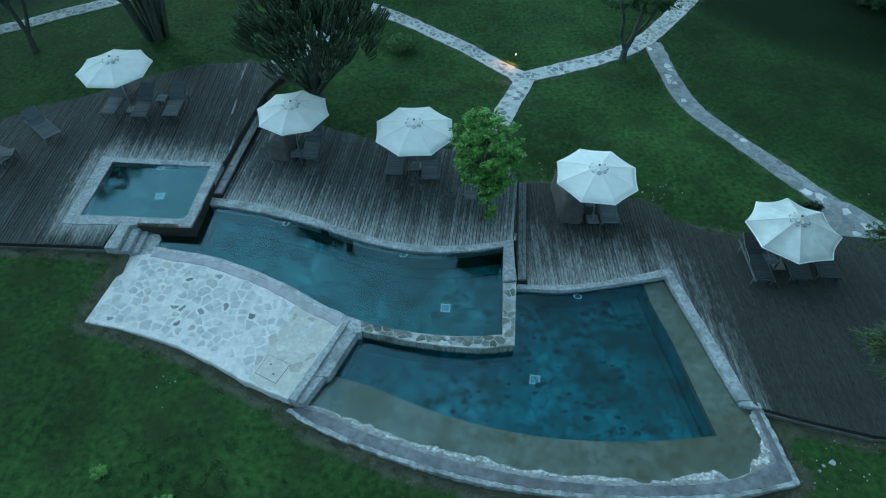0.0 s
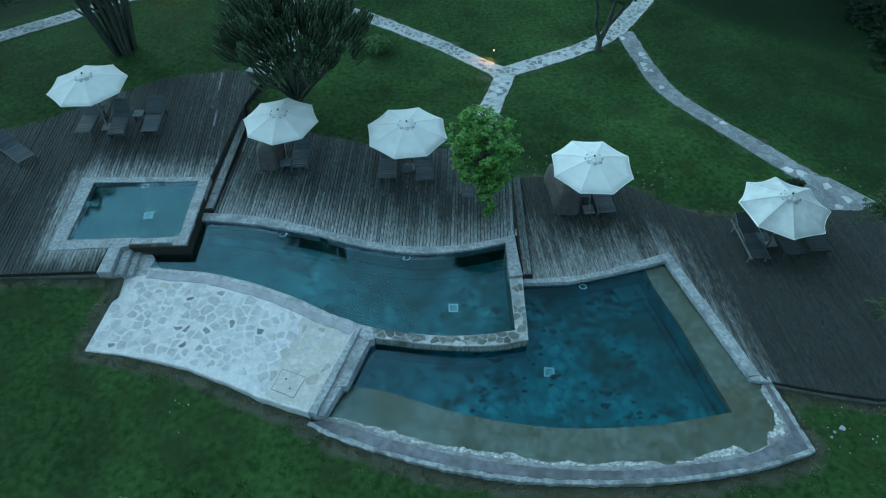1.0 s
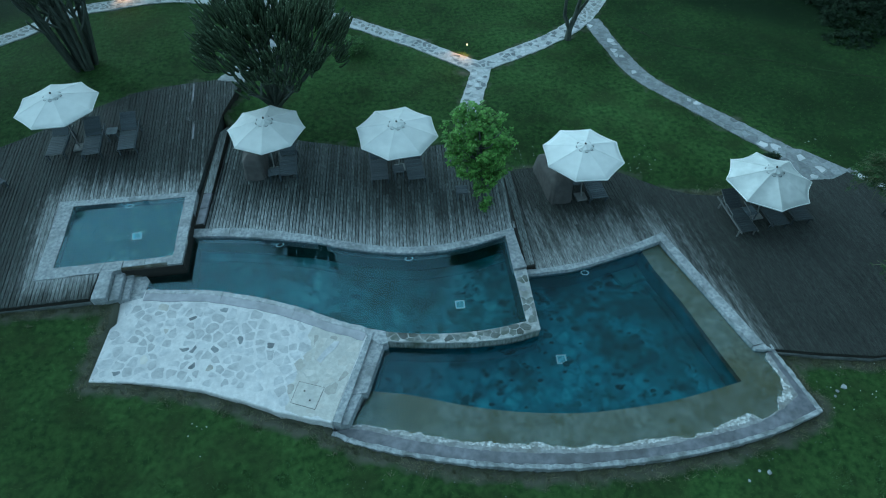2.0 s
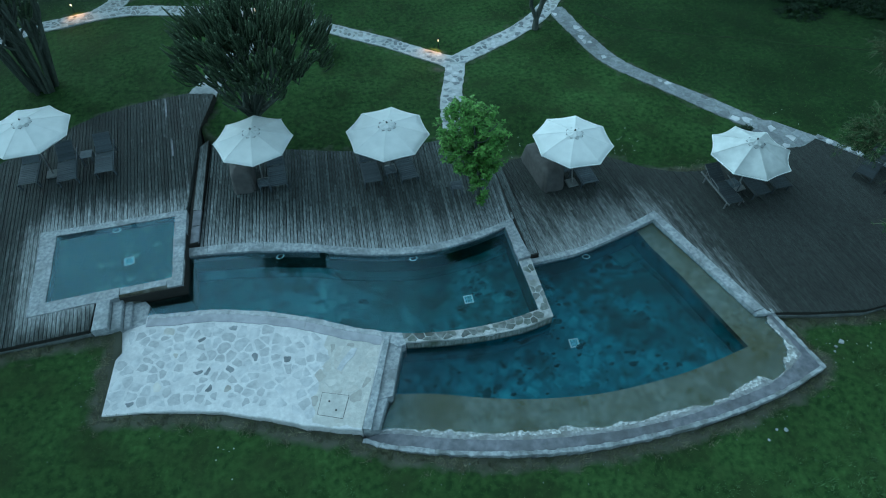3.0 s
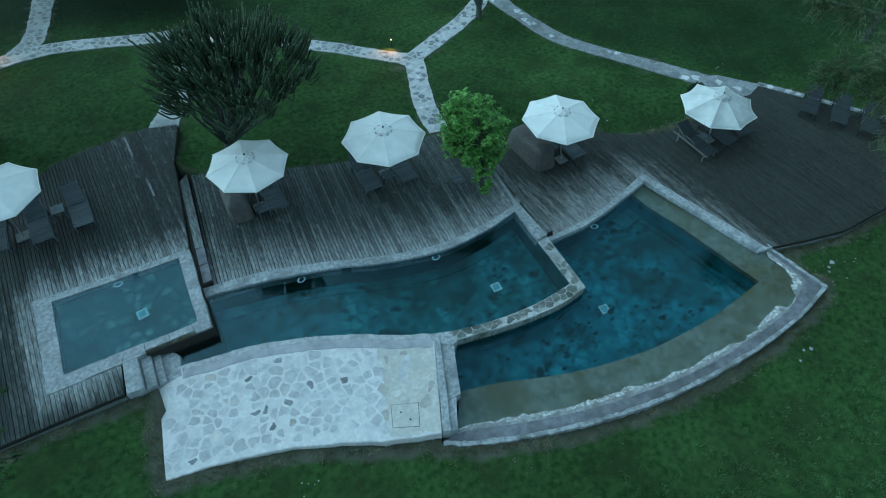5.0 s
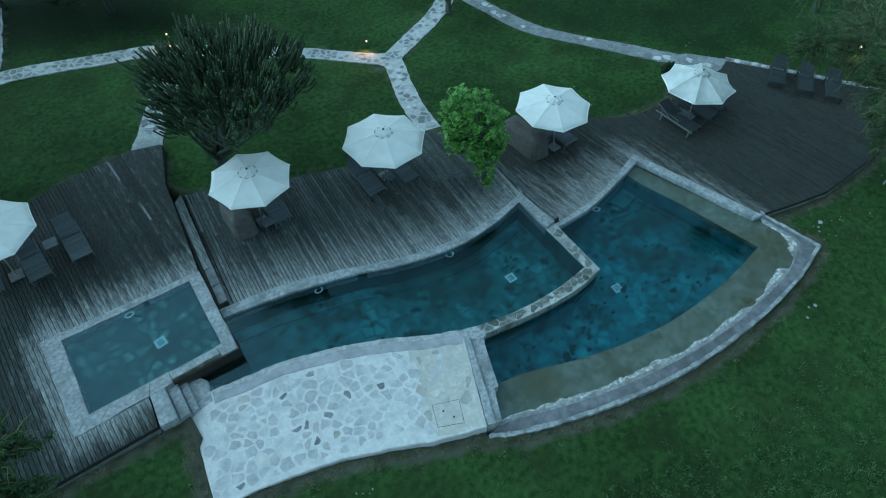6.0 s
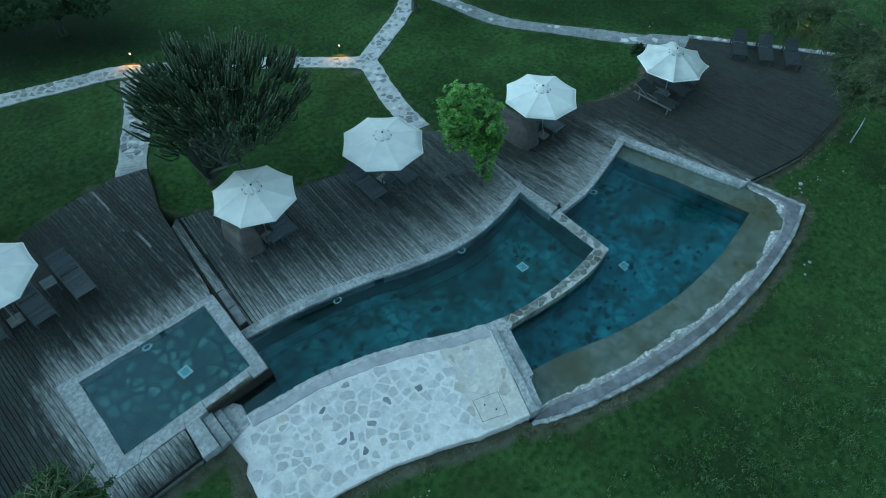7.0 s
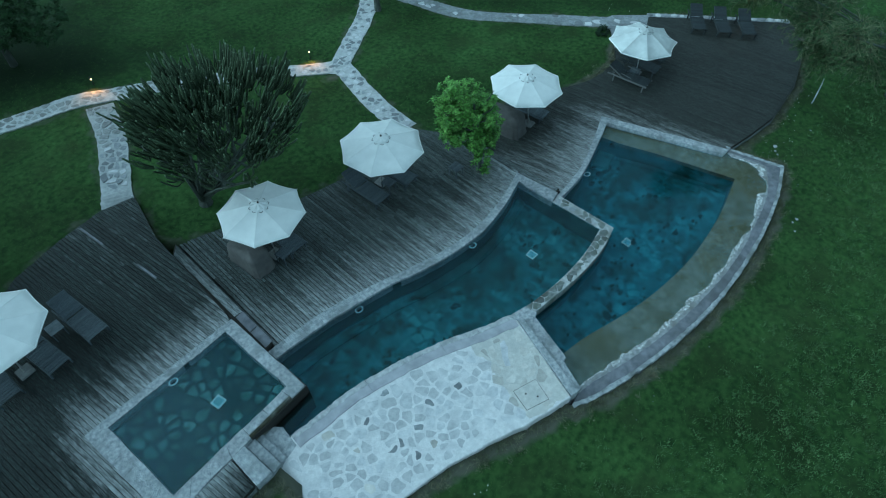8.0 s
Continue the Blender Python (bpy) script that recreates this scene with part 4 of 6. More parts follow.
    part("bench", prism([*MID_IN, *bench_in[::-1]], -1.52, -1.30, 0.10), MID_FLAG, mid, "stone bench under the water")
    water("middle", ring, WATER_M, mid)
    # Large lower pool with its shallow shelf and curved rim.
    deep = [*LOW_IN[:-6], Vector((7.05, -0.82)), Vector((7.12, -1.66)), Vector((7.45, -3.2)), *DEEP_FRONT, Vector((-3.60, -4.55)), Vector((-2.86, -3.0)), *WEIR_OUT[::-1], Vector((2.42, -1.4))]
    basin = skirt([tuple(p) for p in deep], -1.75, RIM - 0.12)
    basin.faces.new([basin.verts.new((p.x, p.y, -1.75)) for p in deep[::-1]])
    low = tagged(part("lower_pool", basin, POOL_STONE), "large fan-shaped pool of dark blue stone, full of water", "pool", kind="structure")
    shelf = [*LOW_IN[-7:], Vector((8.81, -5.38)), Vector((9.46, -5.62)), Vector((9.60, -7.3)), *RIM_IN, Vector((-3.60, -4.55)), *DEEP_FRONT[::-1], Vector((7.45, -3.2)), Vector((7.12, -1.66)), Vector((7.05, -0.82))]
    part("shelf", prism(shelf, -0.80, WATER_L - 0.075), SHELF, low, "shallow shelf with brown algae under thin water")
    part("pool_step", prism([(5.9, -1.05), (7.05, -0.85), (7.12, -1.6), (6.1, -1.75)], -1.80, -1.60, 0.10), MID_FLAG, low, "stone steps under the water")
    part("ledge", prism([(7.12, -1.7), (7.45, -3.2), (7.92, -6.38), (7.62, -6.38), (7.18, -3.25), (6.86, -1.75)], -1.76, -1.66, 0.08), POOL_STONE, low, "narrow stone ledge under the water")
    slabs(low, "coping_slab", COPING, LOW_OUT, LOW_IN, -0.6, RIGHT + 0.035, 0.66, rng)
    slabs(low, "coping_slab", COPING, line2((8.08, -0.29), (9.20, -5.40)), line2((7.82, -0.67), (8.82, -5.40)), -0.6, RIGHT + 0.035, 0.66, rng)
    part("end_stone", prism([(8.82, -5.42), (9.20, -5.38), (9.46, -5.48), (9.44, -5.66), (9.1, -5.6), (8.85, -5.53)], -0.6, RIGHT + 0.0, 0.02), COPING, low)
    # rim: light outer kerb, wet grey gutter band, crust of lime at the water's edge
    side_out, side_mid, side_in = line2((9.50, -5.60), (9.76, -7.85)), line2((9.39, -5.62), (9.57, -7.68)), line2((9.20, -5.66), (9.28, -7.18))
    slabs(low, "rim_slab", KERB, [*side_out, *RIM_OUT[1:]], [*side_mid[:1], Vector((9.62, -7.74)), *RIM_MID[2:]], -1.1, RIM + 0.02, 1.1, rng, bevel=0.014, gap=0.001, worn=0.05)
    part("gutter_band", prism([side_mid[0], Vector((9.62, -7.74)), *RIM_MID[2:], *RIM_IN[::-1], side_in[0]], -0.9, RIM - 0.01, 0.015), RIM_GREY, low, "wet grey stone band inside the rim")
    # crust of lime at the water's edge: broad at the corner, then broken, then a thin lacy line; a thinner film reaches further in
    steps = 900
    inner_line = resample([side_in[0], *RIM_IN], steps)
    run_m = sum((b - a).length for a, b in zip(inner_line, inner_line[1:])) / (steps - 1)
    film_v, film_f, crust_v, crust_f = [], [], [], []
    for k, p in enumerate(inner_line):
        t = (inner_line[min(k + 6, steps - 1)] - inner_line[max(k - 6, 0)]).normalized()
        nv = Vector((-t.y, t.x))
        here = Vector((p.x, p.y, 3.0))
        wide = float(np.interp(k * run_m, [0.0, 0.15, 0.8, 1.0, 1.4, 2.2, 2.35, 2.7, 3.05, 3.2, 4.6, 4.7, 5.2, 5.3, 5.6, 5.8, 12.0, 14.5, 16.5], [0.0, 0.12, 0.12, 0.18, 0.25, 0.20, 0.02, 0.02, 0.02, 0.28, 0.17, 0.05, 0.13, 0.02, 0.04, 0.18, 0.20, 0.16, 0.11]))
        lace = 1.0 + 0.55 * noise.noise(here * 1.3) + 0.45 * noise.noise(here * 3.3) + 0.24 * noise.noise(here * 8.0) + 0.10 * noise.noise(here * 19.0)
        ahead = wide * max(0.05, lace)
        back = 0.02 + (0.03 + 0.025 * noise.noise(here * 6.0)) * min(1.0, 6 * wide)
        # the crust is thickest along the water, and solid where it is broad
        solid = min(0.95, max(0.10, 0.52 + 0.45 * noise.noise(here * 2.7) + 0.35 * noise.noise(here * 7.0) + 0.25 * noise.noise(here * 17.0) + 2.0 * (wide - 0.2)))
        a, b = p + nv * back, p - nv * max(0.008, ahead)
        c = b.lerp(a, solid)
        for vs, fs, rows in ((film_v, film_f, ((a, RIM - 0.007), (p, RIM - 0.006), (b, WATER_L + 0.003), (b, WATER_L - 0.07))), (crust_v, crust_f, ((c, WATER_L + 0.004 + 0.035 * solid), (c.lerp(b, 0.5), WATER_L + 0.008 + 0.017 * solid), (b - nv * 0.004, WATER_L + 0.007), (b - nv * 0.004, WATER_L - 0.07)))):
            for q, z in rows:
                vs.append((q.x, q.y, z))
            if k:
                i, j = 4 * (k - 1), 4 * k
                fs += [(i + m, j + m, j + m + 1, i + m + 1) for m in range(3)]
    part("lime_film", (film_v, film_f), LIME_FILM, low, "thin grey film of lime under the crust")
    part("lime_crust", (crust_v, crust_f), LIME, low, "white crust of lime along the water's edge")
    surface = [*LOW_IN, Vector((8.83, -5.42)), Vector((9.30, -5.66)), Vector((9.40, -7.25)), *RIM_IN[1:], Vector((-3.60, -4.55)), Vector((-2.86, -3.0)), *WEIR_OUT[::-1], Vector((2.42, -1.2))]
    water("lower", surface, WATER_L, low)
    # flags laid in the pool floors
    for pool, outline, z, size, mat in ((small, [Vector(p) for p in SMALL_IN], 0.02, 0.40, POOL_FLAG_PALE), (mid, ring, -1.5, 0.46, MID_FLAG), (low, deep, -1.75, 0.50, POOL_FLAG)):
        bed_line = [tuple(p) for p in outline]
        for cell in flags(bed_line, size, rng, 0.09):
            part("floor_stone", prism(cell, z - 0.02, z + rng.uniform(0.004, 0.011)), mat, pool)
    # dark algae in blotches on the floors, crowded at the ends to paint the shade there
    for pool, outline, z, beds in ((mid, ring, -1.5, ((1.2, -0.4, 0.9, 0.8, 95), (-7.6, 1.6, 1.2, 0.6, 45), (-3.0, -0.6, 2.6, 0.9, 45))), (low, deep, -1.75, ((6.0, -2.2, 1.0, 0.9, 85), (5.4, -5.0, 1.4, 0.8, 45), (1.0, -4.6, 2.2, 0.6, 45), (3.2, -2.4, 1.4, 0.9, 30)))):
        line = [tuple(p) for p in outline]
        v, f = [], []
        for x, y, sx, sy, count in beds:
            for _ in range(count):
                px, py, r = rng.gauss(x, sx), rng.gauss(y, sy), rng.uniform(0.03, 0.13) * rng.uniform(0.6, 1.3)
                if not inside(line, px, py) or near_line([*line, line[0]], px, py) < r + 0.1:
                    continue
                first = len(v)
                lift = z + 0.014 + 0.00003 * first
                for k in range(14):
                    a = 2 * math.pi * k / 14
                    rr = r * (1 + 0.55 * noise.noise((px + 1.6 * math.cos(a), py + 1.6 * math.sin(a), 2.0)))
                    v.append((px + 1.25 * rr * math.cos(a), py + 0.8 * rr * math.sin(a), lift))
                f.append(tuple(range(first, first + 14)))
        tagged(part("algae", (v, f), ALGAE_SHADE, pool, "dark green algae in blotches on the pool floor, thickened to darken the shaded ends"), kind="stuff")
    # floor drains and wall fittings
    for pool, x, y, z, turn in ((small, -10.93, 3.08, 0.02, 4), (mid, 0.05, -1.41, -1.5, -6), (low, 2.95, -4.08, -1.75, -10)):
        g = part("drain_grille", grille(), GRILLE, pool, "pale square drain grille", pose(x, y, z + 0.024, 0, 0, turn))
        for k in range(7):
            part("slat", boxed(-0.114 + k * 0.038, 0, -0.002, 0.022, 0.262, 0.012), GRILLE_BLUE, g)
    for pool, x, y, z, turn in ((mid, -5.95, 1.93, -0.33, 198), (mid, -1.45, 0.33, -0.33, 195), (low, 4.66, -1.32, -0.68, 174), (small, -11.3, 4.55, 0.18, 175)):
        bm = bmesh.new()
        ringed(bm, 0.13, 0.028)
        part("inlet_ring", bm, GRILLE, pool, "pale round pool fitting", pose(x, y, z + 0.1, 22, 0, turn))
    return small, mid, low


def grille():
    bm = bmesh.new()
    for k in (-1, 1):
        box(bm, k * 0.15, 0, 0, 0.04, 0.34, 0.022)
        box(bm, 0, k * 0.15, 0, 0.26, 0.04, 0.022)
    return bm


def ringed(bm, r, w, n=16):
    inner, outer, top = [], [], []
    for k in range(n):
        a = 2 * math.pi * k / n
        c, s = math.cos(a), math.sin(a)
        inner.append(bm.verts.new(((r - w) * c, (r - w) * s, 0)))
        top.append(bm.verts.new((r * c, r * s, 0.02)))
        outer.append(bm.verts.new(((r + w) * c, (r + w) * s, 0)))
    for k in range(n):
        j = (k + 1) % n
        bm.faces.new((inner[k], top[k], top[j], inner[j]))
        bm.faces.new((top[k], outer[k], outer[j], top[j]))


def water(which, outline, z, pool):
    ob = part("water", sheet([tuple(p[:2]) for p in outline], z), WATER, pool, "clear still water")
    ob.visible_shadow = False


SMALL_POOL, MID_POOL, LOW_POOL = coping_walls()


# ---- stone terrace beside the middle pool ----
def build_terrace():
    rng = random.Random(11)
    strip = offset_line(TERRACE_IN, 0.47)
    rough_front = [p + Vector((0.4, 0.9)).normalized() * 0.035 * noise.noise((p.x * 2.3, p.y * 2.3, 1.0)) for p in resample(TERRACE_FRONT, 90)]
    region = [*TERRACE_IN, Vector((-10.95, 0.62)), Vector((-11.25, 0.30)), *rough_front, Vector((-3.32, -2.68))]
    bed = part("terrace", prism([tuple(p) for p in region], -1.3, TERRACE - 0.018, 0.03), MORTAR)
    tagged(bed, "pale crazy-paved stone terrace with wide white mortar joints", "terrace", kind="structure")
    lip = offset_line(TERRACE_IN, 0.17)
    slabs(bed, "edge_stone", PALE_EDGE, lip[1:-1], TERRACE_IN[1:-1], -0.4, TERRACE + 0.014, 1.3, rng, bevel=0.016, gap=0.0012, worn=0.05)
    slabs(bed, "mortar_band", BAND, strip[1:-1], lip[1:-1], -0.4, TERRACE + 0.004, 2.6, rng, bevel=0.01, label="smooth grey mortar band", worn=0.04)
    field = [*strip[1:-1], Vector((-11.16, 0.20)), *offset_line(TERRACE_FRONT, 0.13)]
    buff_zone = [(-4.98, -1.83), (-4.4, -2.15), (-3.42, -2.72), (-4.68, -5.27), (-5.9, -4.76), (-6.0, -4.5), (-5.75, -3.7), (-5.3, -2.9)]
    ragged = [Vector(p) for p in buff_zone]
    ragged = resample([*ragged, ragged[0]], 60)[:-1]
    ragged = [p + Vector((noise.noise((p.x * 3, p.y * 3, 0.0)), noise.noise((p.x * 3, p.y * 3, 5.0)))) * (0.22 if p.x < -5.0 else 0.02) for p in ragged]
    buff_zone = [tuple(p) for p in ragged]
    part("buff_bed", prism(buff_zone, -0.4, TERRACE - 0.0145, 0.004), BUFF_BED, bed, "smoother buff mortar patch")
    strip2 = [(-4.39, -2.62), (-4.20, -2.66), (-4.38, -2.92), (-4.62, -3.06), (-4.86, -3.31), (-4.98, -3.18), (-4.72, -2.90), (-4.55, -2.76)]
    part("cement_patch", prism(strip2, TERRACE - 0.03, TERRACE - 0.003, 0.004), FLAG, bed, "grey cement repair in the paving")
    hatch = [(-5.55, -3.80), (-4.80, -4.16), (-5.14, -4.82), (-5.84, -4.45)]
    for cell in flags([tuple(p) for p in field], 0.40, rng, 0.05, vary=(0.42, 1.0), skip=0.13):
        c = sum(cell, Vector((0, 0))) / len(cell)
        if inside(hatch, c.x, c.y):
            continue
        buff = inside(buff_zone, c.x, c.y)
        dark = rng.random() < (0.34 if abs(area(cell)) < 0.05 else 0.04)
        mat = FLAG_BUFF if buff or rng.random() < 0.02 else (FLAG_DARK if dark else FLAG)
        shrink = rng.uniform(0.62, 0.92) if dark and not buff else rng.uniform(0.92, 1.02)
        cell = [c + (q - c) * shrink for q in cell]
        cell = [q for a, b in zip(cell[::2], [*cell[2::2], cell[0]]) for q in (a.lerp(b, 0.22), a.lerp(b, 0.5), a.lerp(b, 0.78))]
        cell = [q + Vector((noise.noise((q.x * 7, q.y * 7, 1.0)), noise.noise((q.x * 7, q.y * 7, 6.0)))) * 0.035 for q in cell]
        part("flagstone", prism(cell, TERRACE - 0.05, TERRACE - 0.018 + rng.uniform(0.002, 0.008)), mat, bed)
    centre = sum((Vector(p) for p in hatch), Vector((0, 0))) / 4
    part("hatch_joint", prism([centre + (Vector(p) - centre) * 1.0 for p in hatch], TERRACE - 0.05, TERRACE - 0.010), DARK_METAL, bed, "dark joint round the hatch")
    lid = part("hatch", prism([centre + (Vector(p) - centre) * 0.972 for p in hatch], TERRACE - 0.03, TERRACE - 0.002, 0.006), BUFF_BED, bed, "square access hatch with two lifting holes")
    for f in (0.35, 0.68):
        p = Vector(hatch[0]).lerp(Vector(hatch[2]), f)
        part("lifting_hole", boxed(p.x, p.y, TERRACE + 0.001, 0.05, 0.05, 0.006), DARK_METAL, lid)
    slabs(bed, "kerb_slab", COPING, line2((-3.36, -2.72), (-4.66, -5.32)), line2((-3.12, -2.62), (-4.45, -5.42)), -0.9, TERRACE + 0.05, 0.95, rng, label="")
    slabs(bed, "kerb_slab", COPING, line2((-3.13, -2.66), (-4.05, -4.55)), line2((-2.84, -3.00), (-3.60, -4.58)), -1.0, TERRACE - 0.03, 1.0, rng)
    slabs(bed, "kerb_slab", COPING, line2((-4.05, -4.57), (-4.45, -5.41)), line2((-3.70, -4.50), (-4.24, -5.44)), -1.0, TERRACE - 0.06, 1.0, rng)
    # low stone pads where the terrace meets the steps
    part("landing", prism([(-10.96, 0.33), (-10.52, 0.38), (-10.36, 1.08), (-10.60, 1.48), (-10.94, 1.5)], -0.9, TERRACE - 0.012, 0.02), COPING, bed)


build_terrace()


def build_steps():
    flight = tagged(part("stone_steps", prism([(-12.0, 0.30), (-11.50, 0.24), (-11.42, 1.44), (-11.86, 1.46)], -0.7, LEFT + 0.015, 0.03), COPING), "three worn stone steps down from the deck", "steps", kind="structure")
    part("tread", prism([(-11.49, 0.25), (-11.17, 0.28), (-11.10, 1.44), (-11.41, 1.44)], -0.7, 0.25, 0.025), COPING, flight)
    part("tread", prism([(-11.16, 0.30), (-10.93, 0.36), (-10.86, 1.46), (-11.09, 1.44)], -0.7, 0.09, 0.025), COPING, flight)
    # broad step from the upper deck down to the middle deck
    s = tagged(part("deck_step", prism([(-8.20, 8.45), (-7.78, 8.80), (-8.62, 3.20), (-8.98, 3.16), (-8.80, 4.75)], -0.4, 0.185, 0.01), FASCIA), "timber step between the two decks with stone end slabs", "steps", kind="structure")
    for k in range(2):
        y, dx = 3.22 + k * 0.80, k * 0.112
        part("step_slab", prism([(-8.88 + dx, y), (-8.58 + dx, y), (-8.47 + dx, y + 0.77), (-8.77 + dx, y + 0.77)], 0.1, 0.205, 0.012), RIM_GREY, s)
    for k in range(2):
        a, b = 0.01 + 0.5 * k, 0.485 + 0.5 * k
        l0, l1, r0, r1 = Vector((-8.66, 4.85)), Vector((-8.17, 8.42)), Vector((-8.36, 4.8)), Vector((-7.80, 8.7))
        w0, w1 = l0.lerp(r0, a), l0.lerp(r0, b)
        e0, e1 = l1.lerp(r1, a), l1.lerp(r1, b)
        me = as_mesh("board", prism([w0, w1, e1, e0], 0.15, 0.20, 0.006))
        me.attributes.new("wear", "FLOAT", "POINT").data.foreach_set("value", [max(0.25, 0.8 - 0.12 * (v.co.y - 4.8)) for v in me.vertices])
        part("board", me, WOOD, s)
    s2 = tagged(part("deck_step", prism([(2.64, 0.80), (3.04, 4.10), (3.40, 4.10), (2.90, -0.90), (2.56, -0.90)], -0.7, -0.155, 0.01), FASCIA), "timber step between the middle and lower decks", "steps", kind="structure")
    for k in range(2):
        a, b = 0.06 + 0.48 * k, 0.50 + 0.48 * k
        l0, l1, r0, r1 = Vector((2.56, -0.85)), Vector((3.06, 4.08)), Vector((2.88, -0.85)), Vector((3.38, 4.08))
        me = as_mesh("board", prism([l0.lerp(r0, a), l0.lerp(r0, b), l1.lerp(r1, b), l1.lerp(r1, a)], -0.19, -0.14, 0.006))
        me.attributes.new("wear", "FLOAT", "POINT").data.foreach_set("value", [max(0.1, 0.7 - 0.2 * abs(v.co.y + 0.5)) for v in me.vertices])
        part("board", me, WOOD, s2)


build_steps()


# ---- paths ----
def ribbon(line, width, z_add):
    v, f = [], []
    L, R = offset_line(line, width / 2), offset_line(line, -width / 2)
    for k, (a, b) in enumerate(zip(L, R)):
        wa, wb = (0.035 * noise.noise((a.x * 0.9, a.y * 0.9, c)) + 0.06 * noise.noise((a.x * 4.3, a.y * 4.3, c)) for c in (1.0, 9.0))
        d = (a - b).normalized()
        a, b = a + d * wa, b - d * wb
        for p, dz in ((a, -0.3), (a, 0), (b, 0), (b, -0.3)):
            v.append((p.x, p.y, height_at(p.x, p.y) + z_add + dz))
        if k:
            i, j = 4 * (k - 1), 4 * k
            f += [(i + m, j + m, j + m + 1, i + m + 1) for m in range(3)]
    return v, f


def build_paths():
    rng = random.Random(21)
    done = []
    labels = {"main": "grey flagstone path with pale mortar across the lawn", "deck": "short flagstone path from the fork to the deck"}
    for name, (line, width) in PATHS.items():
        line = resample(line, max(6, int(sum((b - a).length for a, b in zip(line, line[1:])) / 0.16)))
        lift = {"main": 0.050, "deck": 0.044, "junction": 0.040, "right": 0.036, "stub": 0.056, "branch": 0.046}[name]
        worn = name == "right"
        bed = tagged(part("stone_path", ribbon(line, width, lift), WORN_MORTAR if worn else PATH_MORTAR), labels.get(name, "curving grey flagstone path set in pale mortar"), "path", kind="structure")
        outline = [tuple(p) for p in [*offset_line(line, width / 2 - 0.03), *offset_line(line, -width / 2 + 0.03)[::-1]]]
        spare = bmesh.new()
        used = 0
        for cell in flags(outline, 0.44 if worn else 0.36, rng, 0.06 if worn else 0.07, vary=(0.45, 1.0)):
            c = sum(cell, Vector((0, 0))) / len(cell)
            if any(inside(o, c.x, c.y) for o in done):
                continue
            z = height_at(c.x, c.y) + lift
            near = c.y < 15 and -9 < c.x < 17
            if near and used < 290:
                used += 1
                part("flagstone", prism(cell, z - 0.03, z + rng.uniform(0.008, 0.016), 0.006), FLAG_DARK if rng.random() < (0.84 if worn else 0.6) else FLAG, bed)
            else:
                prism(cell, z - 0.03, z + rng.uniform(0.008, 0.016), 0.006, bm=spare)
        if len(spare.verts):
            tagged(part("flagstones", spare, FLAGS_JOINED, bed), kind="stuff")
        done.append(outline)


# worn stony patch where the right-hand path runs onto the deck, and the kerb of stones behind that deck
def build_deck_edge():
    rng = random.Random(8)
    patch = [(13.4, 1.5), (14.6, 2.3), (15.1, 3.2), (16.0, 2.9), (17.2, 1.3), (16.2, 1.0), (14.8, 1.2)]
    z = RIGHT + 0.0
    bed = tagged(part("stone_apron", prism(patch, -0.8, z + 0.012, 0.01), WORN_MORTAR), "worn flagstone apron where the path meets the deck", "path", kind="structure")
    for cell in flags(patch, 0.42, rng, 0.05):
        part("flagstone", prism(cell, z - 0.03, z + 0.02, 0.006), FLAG if rng.random() < 0.08 else FLAG_DARK, bed)
    kerb = tagged(part("stone_kerb", prism([(17.0, 1.35), (17.3, 1.45), (21.2, -4.95), (20.9, -5.05)], -0.8, z + 0.03, 0.02), FLAG_DARK), "low kerb of grey stones behind the deck", "kerb", kind="structure")
    a, b = Vector((17.1, 1.42)), Vector((21.05, -5.0))
    n = 18
    for k in range(n):
        p = a.lerp(b, (k + 0.5) / n)
        t = (b - a).normalized()
        s = Vector((-t.y, t.x))
        hl, hw = 0.17 * rng.uniform(0.75, 1.1), 0.14 * rng.uniform(0.7, 1.15)
        q = [p + t * hl * math.cos(w) + s * hw * math.sin(w) for w in [i * math.pi / 4 for i in range(8)]]
        part("stone", prism(q, z - 0.02, z + 0.05 + rng.uniform(0, 0.04), 0.025), rng.choice([FLAG, FLAG, FLAG_DARK, MORTAR]), kerb)


